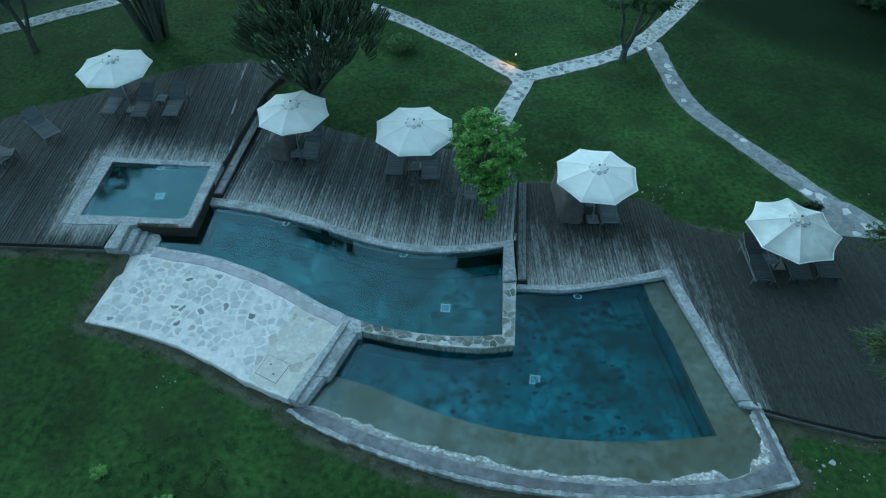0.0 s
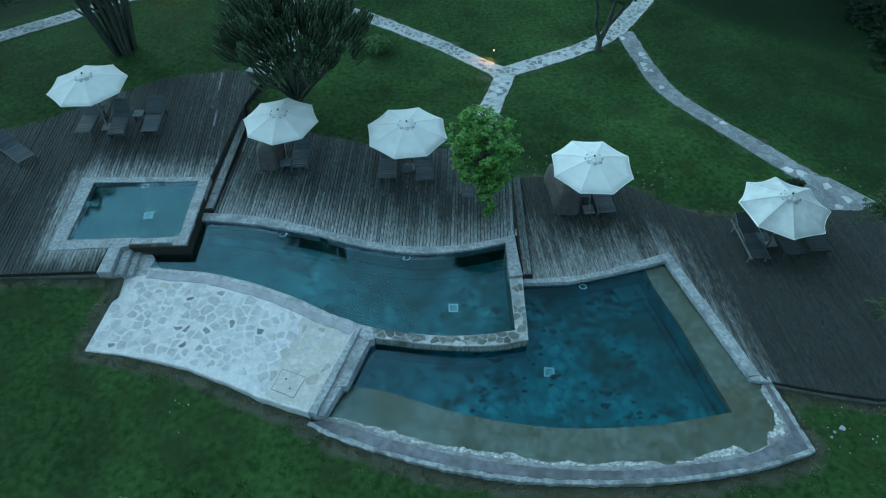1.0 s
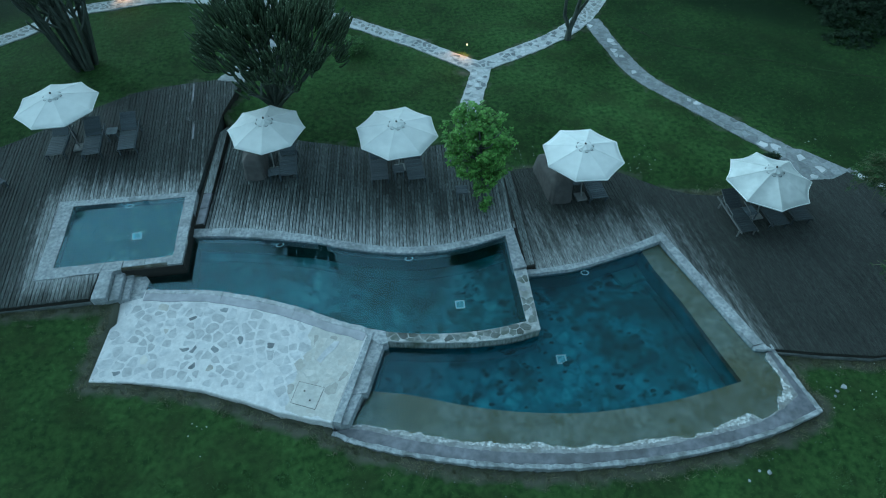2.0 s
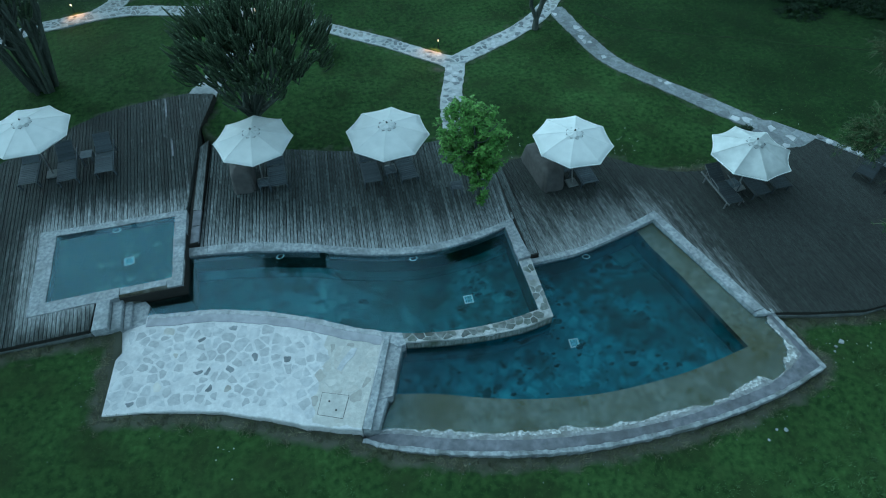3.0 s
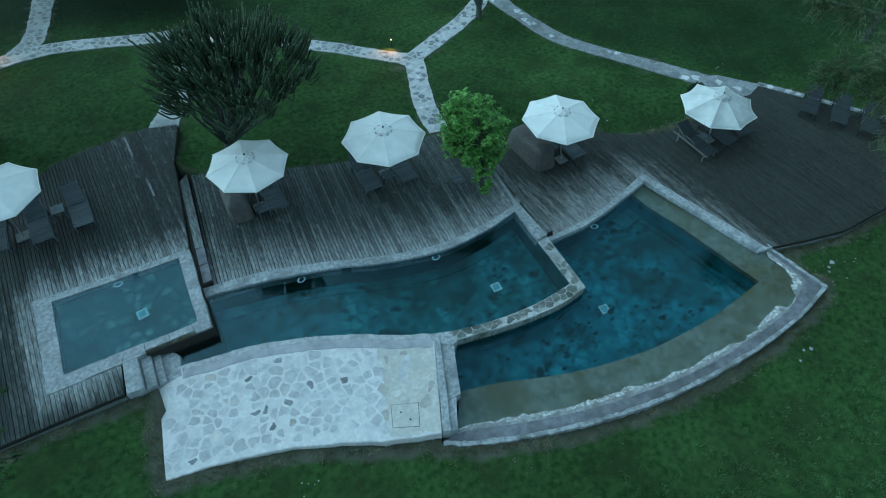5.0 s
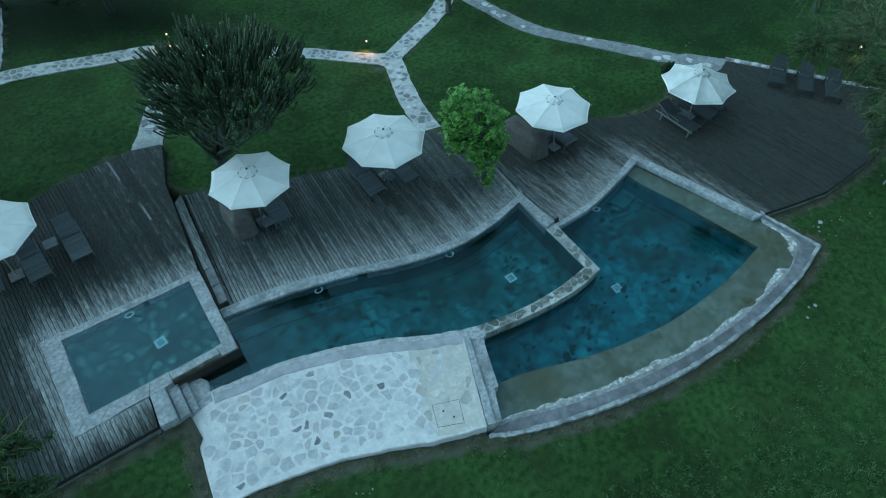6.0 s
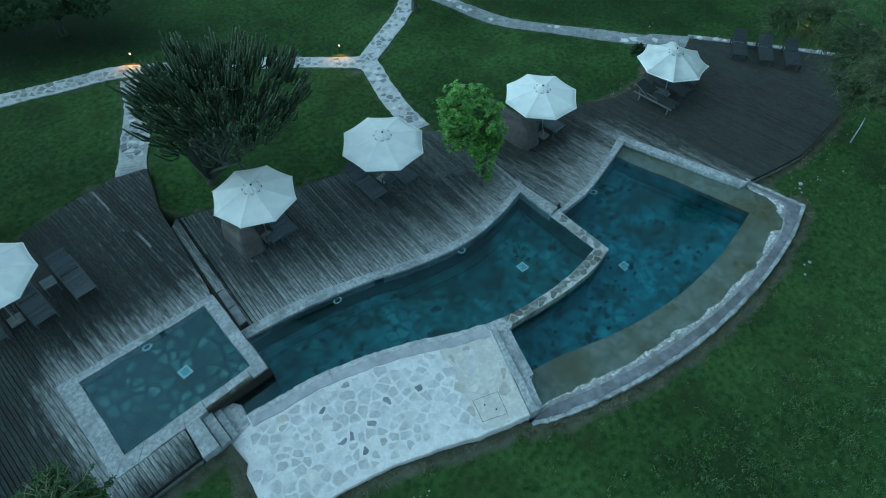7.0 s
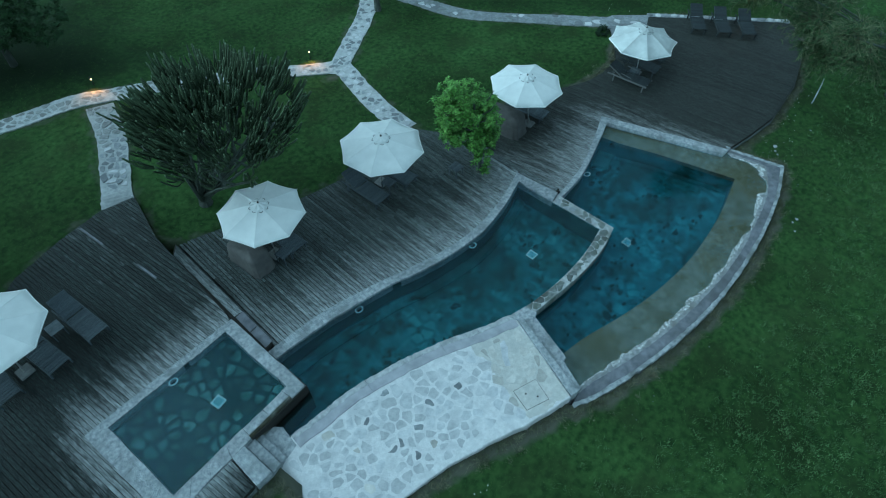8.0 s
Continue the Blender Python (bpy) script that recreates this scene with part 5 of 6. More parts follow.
# ---- furniture ----
def parasol(x, y, z, tx, ty, turn, R=1.50, rim=2.02, top=2.46, sag=0.02, scallop=0.02, cloth=CANVAS, label="white canvas octagonal parasol, open, on a pole"):
    """An open parasol: upright base on the deck, its pole leaning towards (tx, ty)."""
    u = group_at("parasol", pose(x, y, z + 0.004), label, "parasol", "parasols round the pools")
    ox, oy = tx - x, ty - y
    lean = pose(ox, oy, 0, 0, 0, turn)
    part("base_slab", boxed(0, 0, 0.04, 0.44, 0.44, 0.08, 0.02), CONCRETE, u)
    bm = bmesh.new()
    tube(bm, [(0, 0, 0.08), (0, 0, 0.30)], [0.036, 0.034], 8)
    part("sleeve", bm, STEEL, u)
    v, f = [], []
    rings = [0.10, 0.30, 0.62, 1.0, 1.28, R]
    seg = 6
    n = 8 * seg
    for r in rings:
        for k in range(n):
            a = 2 * math.pi * (k / n)
            p = (k % seg) / seg
            mid = 4 * p * (1 - p)
            side = math.cos(math.pi / 8) / math.cos((p - 0.5) * math.pi / 4)
            rr = r * side * (1 - scallop * mid * (r / R) ** 2)
            z = top - (top - rim) * (r / R) ** 1.06 - sag * mid * (r / R)
            v.append((rr * math.cos(a), rr * math.sin(a), z))
    base = len(v)
    for k in range(n):
        x, y, z = v[(len(rings) - 1) * n + k]
        v.append((x * 0.998, y * 0.998, z - 0.045))
    for i in range(len(rings)):
        for k in range(n):
            j = (k + 1) % n
            f.append((i * n + k, (i + 1) * n + k, (i + 1) * n + j, i * n + j))
    me = as_mesh("canopy", (v, f))
    for e in me.edges:
        i, j = e.vertices
        # a crease along each rib
        e.use_edge_sharp = i % n == j % n and (i % n) % seg == 0
    canopy = part("canopy", me, cloth, u, "white canvas canopy of eight panels", lean, smooth=True)
    for k in range(8):
        a = 2 * math.pi * k / 8
        c, s = math.cos(a), math.sin(a)
        bm = bmesh.new()
        tube(bm, [(0.08 * c, 0.08 * s, top - 0.05), (0.75 * c, 0.75 * s, top - (top - rim) * 0.5 - 0.05), (1.46 * c, 1.46 * s, rim - 0.035)], [0.012, 0.011, 0.010], 5)
        part("rib", bm, STEEL, u, m=lean)
        bm = bmesh.new()
        tube(bm, [(0.05 * c, 0.05 * s, top - 0.74), (0.75 * c, 0.75 * s, top - (top - rim) * 0.5 - 0.06)], [0.008, 0.008], 4)
        part("strut", bm, STEEL, u, m=lean)
        # raised seam along each rib
        bm = bmesh.new()
        tube(bm, [(r * c, r * s, top - (top - rim) * (r / R) ** 1.06 + 0.003) for r in (0.3, 0.9, 1.49)], [0.006, 0.007, 0.008], 4)
        part("seam", bm, cloth, canopy)
    # turned hem round the edge
    edge = [Vector(v[(len(rings) - 1) * n + k]) for k in range(n)]
    bm = bmesh.new()
    tube(bm, [*edge, edge[0]], [0.011] * (n + 1), 5, cap=False)
    part("hem", bm, HEM, canopy)
    cap_v, cap_f = [(0, 0, top + 0.055)], []
    for k in range(32):
        a = 2 * math.pi * k / 32
        p = (k % 4) / 4
        lift = 0.035 * (1 - abs(2 * p - 1))
        r = 0.265 - 0.02 * (1 - abs(2 * p - 1))
        cap_v.append((r * math.cos(a), r * math.sin(a), top - 0.045 + lift))
        cap_f.append((0, 1 + k, 1 + (k + 1) % 32))
    part("vent_cap", (cap_v, cap_f), cloth, canopy, "small white cap over the vent")
    for k in range(8):
        a = 2 * math.pi * (k + 0.5) / 8
        r = 0.30
        bm = bmesh.new()
        # two short slits that meet in a shallow angle
        for side in (-1, 1):
            box(bm, 0.014, side * 0.032, 0, 0.022, 0.074, 0.012, 0.004, Matrix.Rotation(side * 0.75, 4, "Z"))
        part("vent_slot", bm, VENT, canopy, m=pose(r * math.cos(a), r * math.sin(a), top - (top - rim) * (r / R) ** 1.06 - 0.001, 0, math.degrees(math.atan((top - rim) / R)) - 2, math.degrees(a)))
    bm = bmesh.new()
    tube(bm, [(0, 0, top + 0.04), (0, 0, top + 0.08), (0, 0, top + 0.11)], [0.03, 0.035, 0.012], 8)
    part("finial", bm, DARK_METAL, u, "dark round finial", lean)
    bm = bmesh.new()
    tube(bm, [(0, 0, 0.05), (ox / 2, oy / 2, top / 2), (ox, oy, top + 0.03)], [0.026, 0.026, 0.022], 8)
    part("pole", bm, STEEL, u, smooth=True)
    bm = bmesh.new()
    tube(bm, [(0, 0, top - 0.80), (0, 0, top - 0.68)], [0.045, 0.045], 8)
    part("hub", bm, DARK_METAL, u, m=lean)
    return u


def make_lounger(pale=False, lift=32, far=False):
    l = group_at("sun_lounger", Matrix(), "dark sling sun lounger, empty, standing on the deck" if far else "dark sling sun lounger with pale metal side rails" if pale else "dark slatted wooden sun lounger with raised backrest", "sun lounger", "sun loungers on the decks")
    rail_mat = SLING if far else PALE_RAIL if pale else TEAK
    h = 0.32
    for s in (-1, 1):
        part("side_rail", boxed(s * 0.325, -0.02, h, 0.04, 1.94, 0.07, 0.008), rail_mat, l)
        for y in (-0.84, 0.62):
            part("leg", boxed(s * 0.325, y, h / 2 - 0.02, 0.05, 0.055, h - 0.03, 0.006), rail_mat, l)
    slat = as_mesh("slat", boxed(0, 0, 0, 0.61, 0.094, 0.022, 0.004))
    for k in range(11):
        part("slat", slat, SLING if pale else TEAK, l, m=pose(0, -0.92 + k * 0.105, h + 0.045))
    hinge = pose(0, 0.24, h + 0.04, lift, 0, 0)
    back = group_at("backrest", hinge, "", "")
    for key in ("label", "category"):
        if key in back:
            del back[key]
    back.parent = l
    for s in (-1, 1):
        part("back_rail", boxed(s * 0.285, 0.39, -0.02, 0.04, 0.80, 0.04, 0.006), rail_mat, back)
    for k in range(8):
        part("slat", slat, SLING if pale else TEAK, back, m=pose(0, 0.045 + k * 0.1, 0.012))
    bm = bmesh.new()
    tube(bm, [(-0.28, 0.72, h - 0.03), (0.28, 0.72, h - 0.03)], [0.015, 0.015], 6)
    part("back_bar", bm, rail_mat, l)
    for s in (-1, 1):
        bm = bmesh.new()
        tube(bm, [(s * 0.27, 0.72, h - 0.03), (s * 0.27, 0.24 + 0.55 * math.cos(radians(lift)), h + 0.55 * math.sin(radians(lift)))], [0.013, 0.013], 5)
        part("back_strut", bm, rail_mat, l)
    if pale and not far:
        for s in (-1, 1):
            bm = bmesh.new()
            tube(bm, [(s * 0.35, -0.25, h), (s * 0.36, -0.2, h + 0.19), (s * 0.36, 0.32, h + 0.24)], [0.016, 0.016, 0.016], 6)
            part("armrest", bm, PALE_RAIL, l)
    return l


def make_table(top=None, label="small square dark wooden side table"):
    t = group_at("side_table", Matrix(), label, "side table", "side tables")
    slat = as_mesh("slat", boxed(0, 0, 0, 0.43, 0.066, 0.02, 0.004))
    for k in range(6):
        part("slat", slat, top or TEAK, t, m=pose(0, -0.187 + k * 0.075, 0.42))
    for sx in (-1, 1):
        part("rail", boxed(sx * 0.18, 0, 0.385, 0.03, 0.42, 0.045), TEAK, t)
        for sy in (-1, 1):
            part("leg", boxed(sx * 0.18, sy * 0.18, 0.19, 0.04, 0.04, 0.38, 0.004), TEAK, t)
    return t


def fabric_cover(x, y, z, turn, w, l, h, seed):
    """A draped fabric cover over stacked furniture: sagging top, folds down the sides, flared hem."""
    rng = random.Random(seed)
    v, f = [], []
    n = 44
    levels = [(0.00, 1.06), (0.12, 1.02), (0.4, 0.98), (0.72, 0.95), (0.93, 0.90), (1.0, 0.78)]
    ph = rng.uniform(0, 6)
    for hz, sc in levels:
        for k in range(n):
            a = 2 * math.pi * k / n
            c, s = math.cos(a), math.sin(a)
            e = 0.28
            px, py = math.copysign(abs(c) ** e, c) * w / 2, math.copysign(abs(s) ** e, s) * l / 2
            fold = 1 + 0.035 * (1 - hz) * math.sin(9 * a + ph) + 0.02 * (1 - hz) * math.sin(17 * a + 2 * ph)
            sag = -0.10 * h * (0.5 + 0.5 * math.sin(a - 1.2 + ph)) * hz
            v.append((px * sc * fold, py * sc * fold, hz * h + sag + (0.012 * math.sin(5 * a) if hz == 0 else 0) + 0.015))
    for i in range(len(levels) - 1):
        for k in range(n):
            j = (k + 1) % n
            f.append((i * n + k, i * n + j, (i + 1) * n + j, (i + 1) * n + k))
    m = len(levels) - 1
    ring = [v[m * n + k] for k in range(n)]
    prev = m * n
    for sc, dz in ((0.6, 0.02), (0.25, -0.03)):
        start = len(v)
        for q in ring:
            v.append((q[0] * sc, q[1] * sc, q[2] + dz + 0.03 * math.sin(q[0] * 7 + q[1] * 4)))
        for k in range(n):
            j = (k + 1) % n
            f.append((prev + k, prev + j, start + j, start + k))
        prev = start
    f.append(tuple(range(prev, prev + n)))
    ob = part("furniture_cover", (v, f), COVER, m=pose(x, y, z, 0, 0, turn), smooth=True)
    tagged(ob, "taupe fabric cover draped over stacked loungers on the deck", "furniture cover", "furniture covers")


def place_furniture():
    parasol(-13.62, 8.30, LEFT, -13.50, 8.26, 19.7, R=1.50, rim=2.14, top=2.60)
    parasol(-5.97, 5.72, MID, -5.88, 5.88, 37.1, R=1.45)
    parasol(-1.02, 4.88, MID, -1.06, 4.68, 24.2, R=1.57)
    parasol(5.72, 2.10, RIGHT, 5.55, 2.40, 14.4, R=1.53)
    parasol(11.95, -0.22, RIGHT, 11.72, -0.15, 30.3, R=1.53, rim=1.86, top=2.44, sag=0.06, scallop=0.05, cloth=WORN_CANVAS, label="white canvas parasol with slack panels, leaning on its pole")
    parasol(-18.25, 4.75, LEFT, -18.20, 4.70, 5.0)
    l = make_lounger()
    first = True
    for x, y, z, turn in ((-11.62, 8.35, LEFT, 0), (-12.98, 8.30, LEFT, 2), (-14.30, 8.55, LEFT, -2), (-16.75, 6.78, LEFT, 48), (-18.0, 5.2, LEFT, 60), (-19.6, 5.2, LEFT, 62),
                          (-5.38, 5.95, MID, -3), (-1.86, 4.98, MID, -4), (-0.50, 4.72, MID, 0), (6.30, 2.55, RIGHT, -2)):
        m = pose(x, y, z + 0.005, 0, 0, turn)
        if first:
            l.matrix_basis = m
            first = False
        else:
            copy_thing(l, m)
    p = make_lounger(True, 26)
    p.matrix_basis = pose(11.08, -0.20, RIGHT + 0.005, 0, 0, -2)
    d = make_lounger(True, 22, True)
    d.matrix_basis = pose(17.70, -1.05, RIGHT + 0.005, 0, 0, -62)
    for x, y, turn in ((12.42, -0.15, -3), (13.45, -0.10, -5), (18.18, -2.18, -60), (18.72, -3.28, -60)):
        copy_thing(d, pose(x, y, RIGHT + 0.005, 0, 0, turn))
    make_table(PALE_TOP, "small square side table with a pale grey top").matrix_basis = pose(-12.28, 8.60, LEFT + 0.004, 0, 0, -2)
    t = make_table()
    t.matrix_basis = pose(-17.3, 5.0, LEFT + 0.004, 0, 0, 12)
    for x, y, z, turn in ((-5.96, 5.25, MID, 4), (-1.14, 4.42, MID, 0), (1.05, 2.78, MID, -8), (5.62, 2.62, RIGHT, 0), (11.55, -0.25, RIGHT, 5)):
        copy_thing(t, pose(x, y, z + 0.004, 0, 0, turn))
    fabric_cover(-6.68, 6.15, MID, -2, 0.82, 1.55, 0.9, 3)
    fabric_cover(4.86, 3.05, RIGHT, 2, 0.92, 2.15, 0.95, 4)


place_furniture()


# ---- lamps ----
def garden_lamp(x, y, tx, ty, power=90.0, globe=0.032):
    z = height_at(x, y)
    g = group_at("garden_lamp", pose(x, y, z), "small garden spike lamp, lit warm beside the path", "garden lamp", "garden lamps")
    bm = bmesh.new()
    tube(bm, [(0, 0, -0.1), (0, 0, 0.34)], [0.018, 0.018], 6)
    part("spike", bm, DARK_METAL, g)
    bm = bmesh.new()
    tube(bm, [(0, 0, 0.46), (0, 0, 0.49), (0, 0, 0.53)], [0.05, 0.05, 0.02], 10)
    part("hood", bm, DARK_METAL, g)
    bm = bmesh.new()
    tube(bm, [(0, 0, 0.345), (0, 0, 0.38), (0, 0, 0.44), (0, 0, 0.455)], [0.02, globe, globe, 0.02], 10)
    bulb = part("bulb", bm, LAMP_GLOW, g, "glowing warm lamp glass", smooth=True)
    d = bpy.data.lights.new("lamp_light", "SPOT")
    d.spot_size, d.spot_blend = radians(110), 0.8
    d.energy, d.color, d.shadow_soft_size = power, (1.0, 0.36, 0.07), 0.05
    ob = new("lamp_light", d)
    ob.parent = g
    ob.matrix_basis = look((0, 0, 0.40), (tx - x, ty - y, 0.0))
    # the glass must not shade its own lamp
    bulb.visible_shadow = False


for spot in ((3.75, 13.15, 3.03, 12.43), (-3.95, 18.85, -4.5, 18.1), (22.9, -2.5, 22.3, -2.8, 40.0, 0.15), (-13.5, 20.95, -13.3, 20.2)):
    garden_lamp(*spot)


# ---- plants ----
def tubes_mesh(paths, sides=6):
    """Many tapered tubes in one mesh, from (points, radii)."""
    v, f = [], []
    for pts, radii in paths:
        pts = [Vector(p) for p in pts]
        side = None
        start = len(v)
        for i, p in enumerate(pts):
            d = (pts[min(i + 1, len(pts) - 1)] - pts[max(i - 1, 0)]).normalized()
            side = d.orthogonal().normalized() if side is None else (side - d * side.dot(d)).normalized()
            up = d.cross(side)
            for k in range(sides):
                a = 2 * math.pi * k / sides
                v.append(tuple(p + radii[i] * (math.cos(a) * side + math.sin(a) * up)))
        for i in range(len(pts) - 1):
            for k in range(sides):
                a, b = start + i * sides, start + (i + 1) * sides
                f.append((a + k, a + (k + 1) % sides, b + (k + 1) % sides, b + k))
        f.append(tuple(start + (len(pts) - 1) * sides + k for k in range(sides)))
    return v, f


def bend(a, b, lift, n=5):
    """A curve from a to b that first runs out and then turns up."""
    a, b = Vector(a), Vector(b)
    c = Vector((a.x + (b.x - a.x) * 0.8, a.y + (b.y - a.y) * 0.8, a.z + (b.z - a.z) * lift))
    return [(1 - t) ** 2 * a + 2 * t * (1 - t) * c + t * t * b for t in [k / n for k in range(n + 1)]]


def euphorbia(x, y, crown, radius, low, top, clusters, seed, label, droop=0.40, thick=0.88, every=4, stem=1.0, bundle=0.0):
    """A candelabra euphorbia: short trunk, a funnel of arching limbs, clusters of upright fleshy fingers."""
    rng = random.Random(seed)
    z = height_at(x, y)
    g = group_at("euphorbia_tree", pose(x, y, z), label, "tree")
    cx, cy = crown
    trunk = [([(0, 0, -0.15), (0.02, 0.02, 0.25), (0.05, 0.05, 0.6)], [0.30, 0.22, 0.17])]
    if not bundle:
        part("trunk", tubes_mesh(trunk, 9), BARK, g, smooth=True)
    limbs, fingers = [], []
    for k in range(clusters):
        q = math.sqrt((k + 0.5) / clusters)
        a = k * 2.39996 + rng.uniform(-0.5, 0.5)
        lump = 1 + 0.09 * noise.noise((2.2 * math.cos(a), 2.2 * math.sin(a), seed))
        r = radius * q * lump * rng.uniform(0.86, 1.06)
        out = Vector((math.cos(a), math.sin(a), 0))
        crest = low + (top - low) * (1 - droop * q ** 2.4) + rng.uniform(-0.45, 0.35) + 0.5 * noise.noise((r * math.cos(a) * 0.9, r * math.sin(a) * 0.9, 3.0 + seed))
        # some clusters sit lower in the funnel, behind the outer ones
        if k % 2 and q < 0.8:
            crest -= rng.uniform(0.4, 2.2) * (0.5 + 0.5 * q)
            r *= 0.62 + 0.30 * (crest - low) / (top - low)
        base = Vector((cx * (0.5 + 0.5 * q) + r * out.x, cy * (0.5 + 0.5 * q) + r * out.y, crest - rng.uniform(0.55, 0.9)))
        start = Vector((0.12 * out.x, 0.12 * out.y, rng.uniform(0.15, 0.6)))
        if bundle:
            # many stems straight out of the ground
            start = Vector((bundle * q * out.x, bundle * q * out.y, -0.1))
        if k % every == 0:
            main = bend(start, base, rng.uniform(0.62, 0.85))
            limbs.append((main, [stem * w for w in (0.085, 0.066, 0.054, 0.046, 0.04, 0.036)]))
            for at in (2, 3):
                a2 = rng.uniform(0, 6.28)
                end = main[at] + Vector((0.7 * math.cos(a2), 0.7 * math.sin(a2), rng.uniform(0.8, 1.3)))
                limbs.append((bend(main[at], end, 0.4), [stem * w for w in (0.046, 0.043, 0.041, 0.039, 0.036, 0.03)]))
        turn = rng.uniform(0, 6.28)
        count = rng.randint(7, 12)
        for j in range(count):
            b = turn + 6.28 * j / count + rng.uniform(-0.4, 0.4)
            spread = rng.uniform(0.04, 0.22)
            foot = base + Vector((0, 0, rng.uniform(-0.25, 0.2)))
            elbow = foot + Vector((spread * math.cos(b), spread * math.sin(b), rng.uniform(0.06, 0.2))) + out * 0.10 * q
            length = rng.uniform(0.25, 0.65)
            tip = elbow + Vector((rng.uniform(-0.09, 0.09), rng.uniform(-0.09, 0.09), length)) + out * 0.75 * q * length
            w = thick * rng.uniform(0.026, 0.038)
            mid = elbow.lerp(tip, 0.5) + Vector((0, 0, -0.02))
            fingers.append(([foot, foot.lerp(elbow, 0.6) - Vector((0, 0, 0.03)), elbow, mid, tip - (tip - elbow) * 0.06, tip], [w * 0.8, w * 0.9, w, w * 1.08, w * 0.95, w * 0.4]))
    for limb in limbs:
        part("limb", tubes_mesh([limb], 6), BARK_GREEN, g, smooth=True)
    part("crown", tubes_mesh(fingers, 6), CACTUS, g, "clusters of upright dark green fleshy fingers", smooth=True)
    tips = [([p[-2] + (p[-1] - p[-2]) * 0.2, p[-1] + Vector((0, 0, 0.012))], [r[-2] * 1.06, r[-1] * 1.1]) for p, r in fingers if rng.random() < 0.4]
    tagged(part("growing_tip", tubes_mesh(tips, 5), TIP, g, "paler young tips of the fingers", smooth=True), kind="stuff")


euphorbia(-5.75, 9.6, (0.78, -1.95), 2.50, 2.2, 6.0, 200, 4, "large candelabra euphorbia with a dense dark green crown", 0.27, every=9)
euphorbia(-14.45, 14.6, (0.45, -0.95), 1.75, 3.0, 7.4, 84, 9, "tall dark euphorbia with a sheaf of leaning stems", 0.4, 1.0, 3, 1.25, 0.55)


def leaf_cloud(points, rng, size, leaves=6, droop=0.3):
    """Rosettes of small folded leaves at the points given."""
    v, f = [], []
    for p in points:
        p = Vector(p)
        tilt = Euler((rng.uniform(-0.6, 0.6), rng.uniform(-0.6, 0.6), rng.uniform(0, 6.28))).to_matrix()
        for k in range(leaves):
            a = 2 * math.pi * k / leaves + rng.uniform(-0.3, 0.3)
            L, w = size * rng.uniform(0.7, 1.2), size * rng.uniform(0.2, 0.3)
            d = Vector((math.cos(a), math.sin(a), rng.uniform(-droop, 0.35)))
            s = Vector((-math.sin(a), math.cos(a), 0))
            i = len(v)
            for q in (d * 0.05 * L, d * 0.5 * L + s * w, d * L - Vector((0, 0, 0.15 * L)), d * 0.5 * L - s * w):
                v.append(tuple(p + tilt @ q))
            v.append(tuple(p + tilt @ (d * 0.5 * L - Vector((0, 0, 0.06 * L)))))
            f += [(i, i + 1, i + 4), (i + 1, i + 2, i + 4), (i + 2, i + 3, i + 4), (i + 3, i, i + 4)]
    return v, f


def blobs(rng, lumps, count, shell=0.55):
    """Points scattered in the outer part of several lumps (centre, radii)."""
    out = []
    weights = [r[0] * r[1] + r[0] * r[2] for _, r in lumps]
    for _ in range(count):
        c, r = rng.choices(lumps, weights)[0]
        d = Vector((rng.gauss(0, 1), rng.gauss(0, 1), rng.gauss(0, 1))).normalized()
        k = rng.uniform(shell, 1.0) ** 0.6 * (1 + 0.18 * noise.noise(d * 2.3 + Vector(c)))
        out.append((c[0] + d.x * r[0] * k, c[1] + d.y * r[1] * k, c[2] + d.z * r[2] * k))
    return out


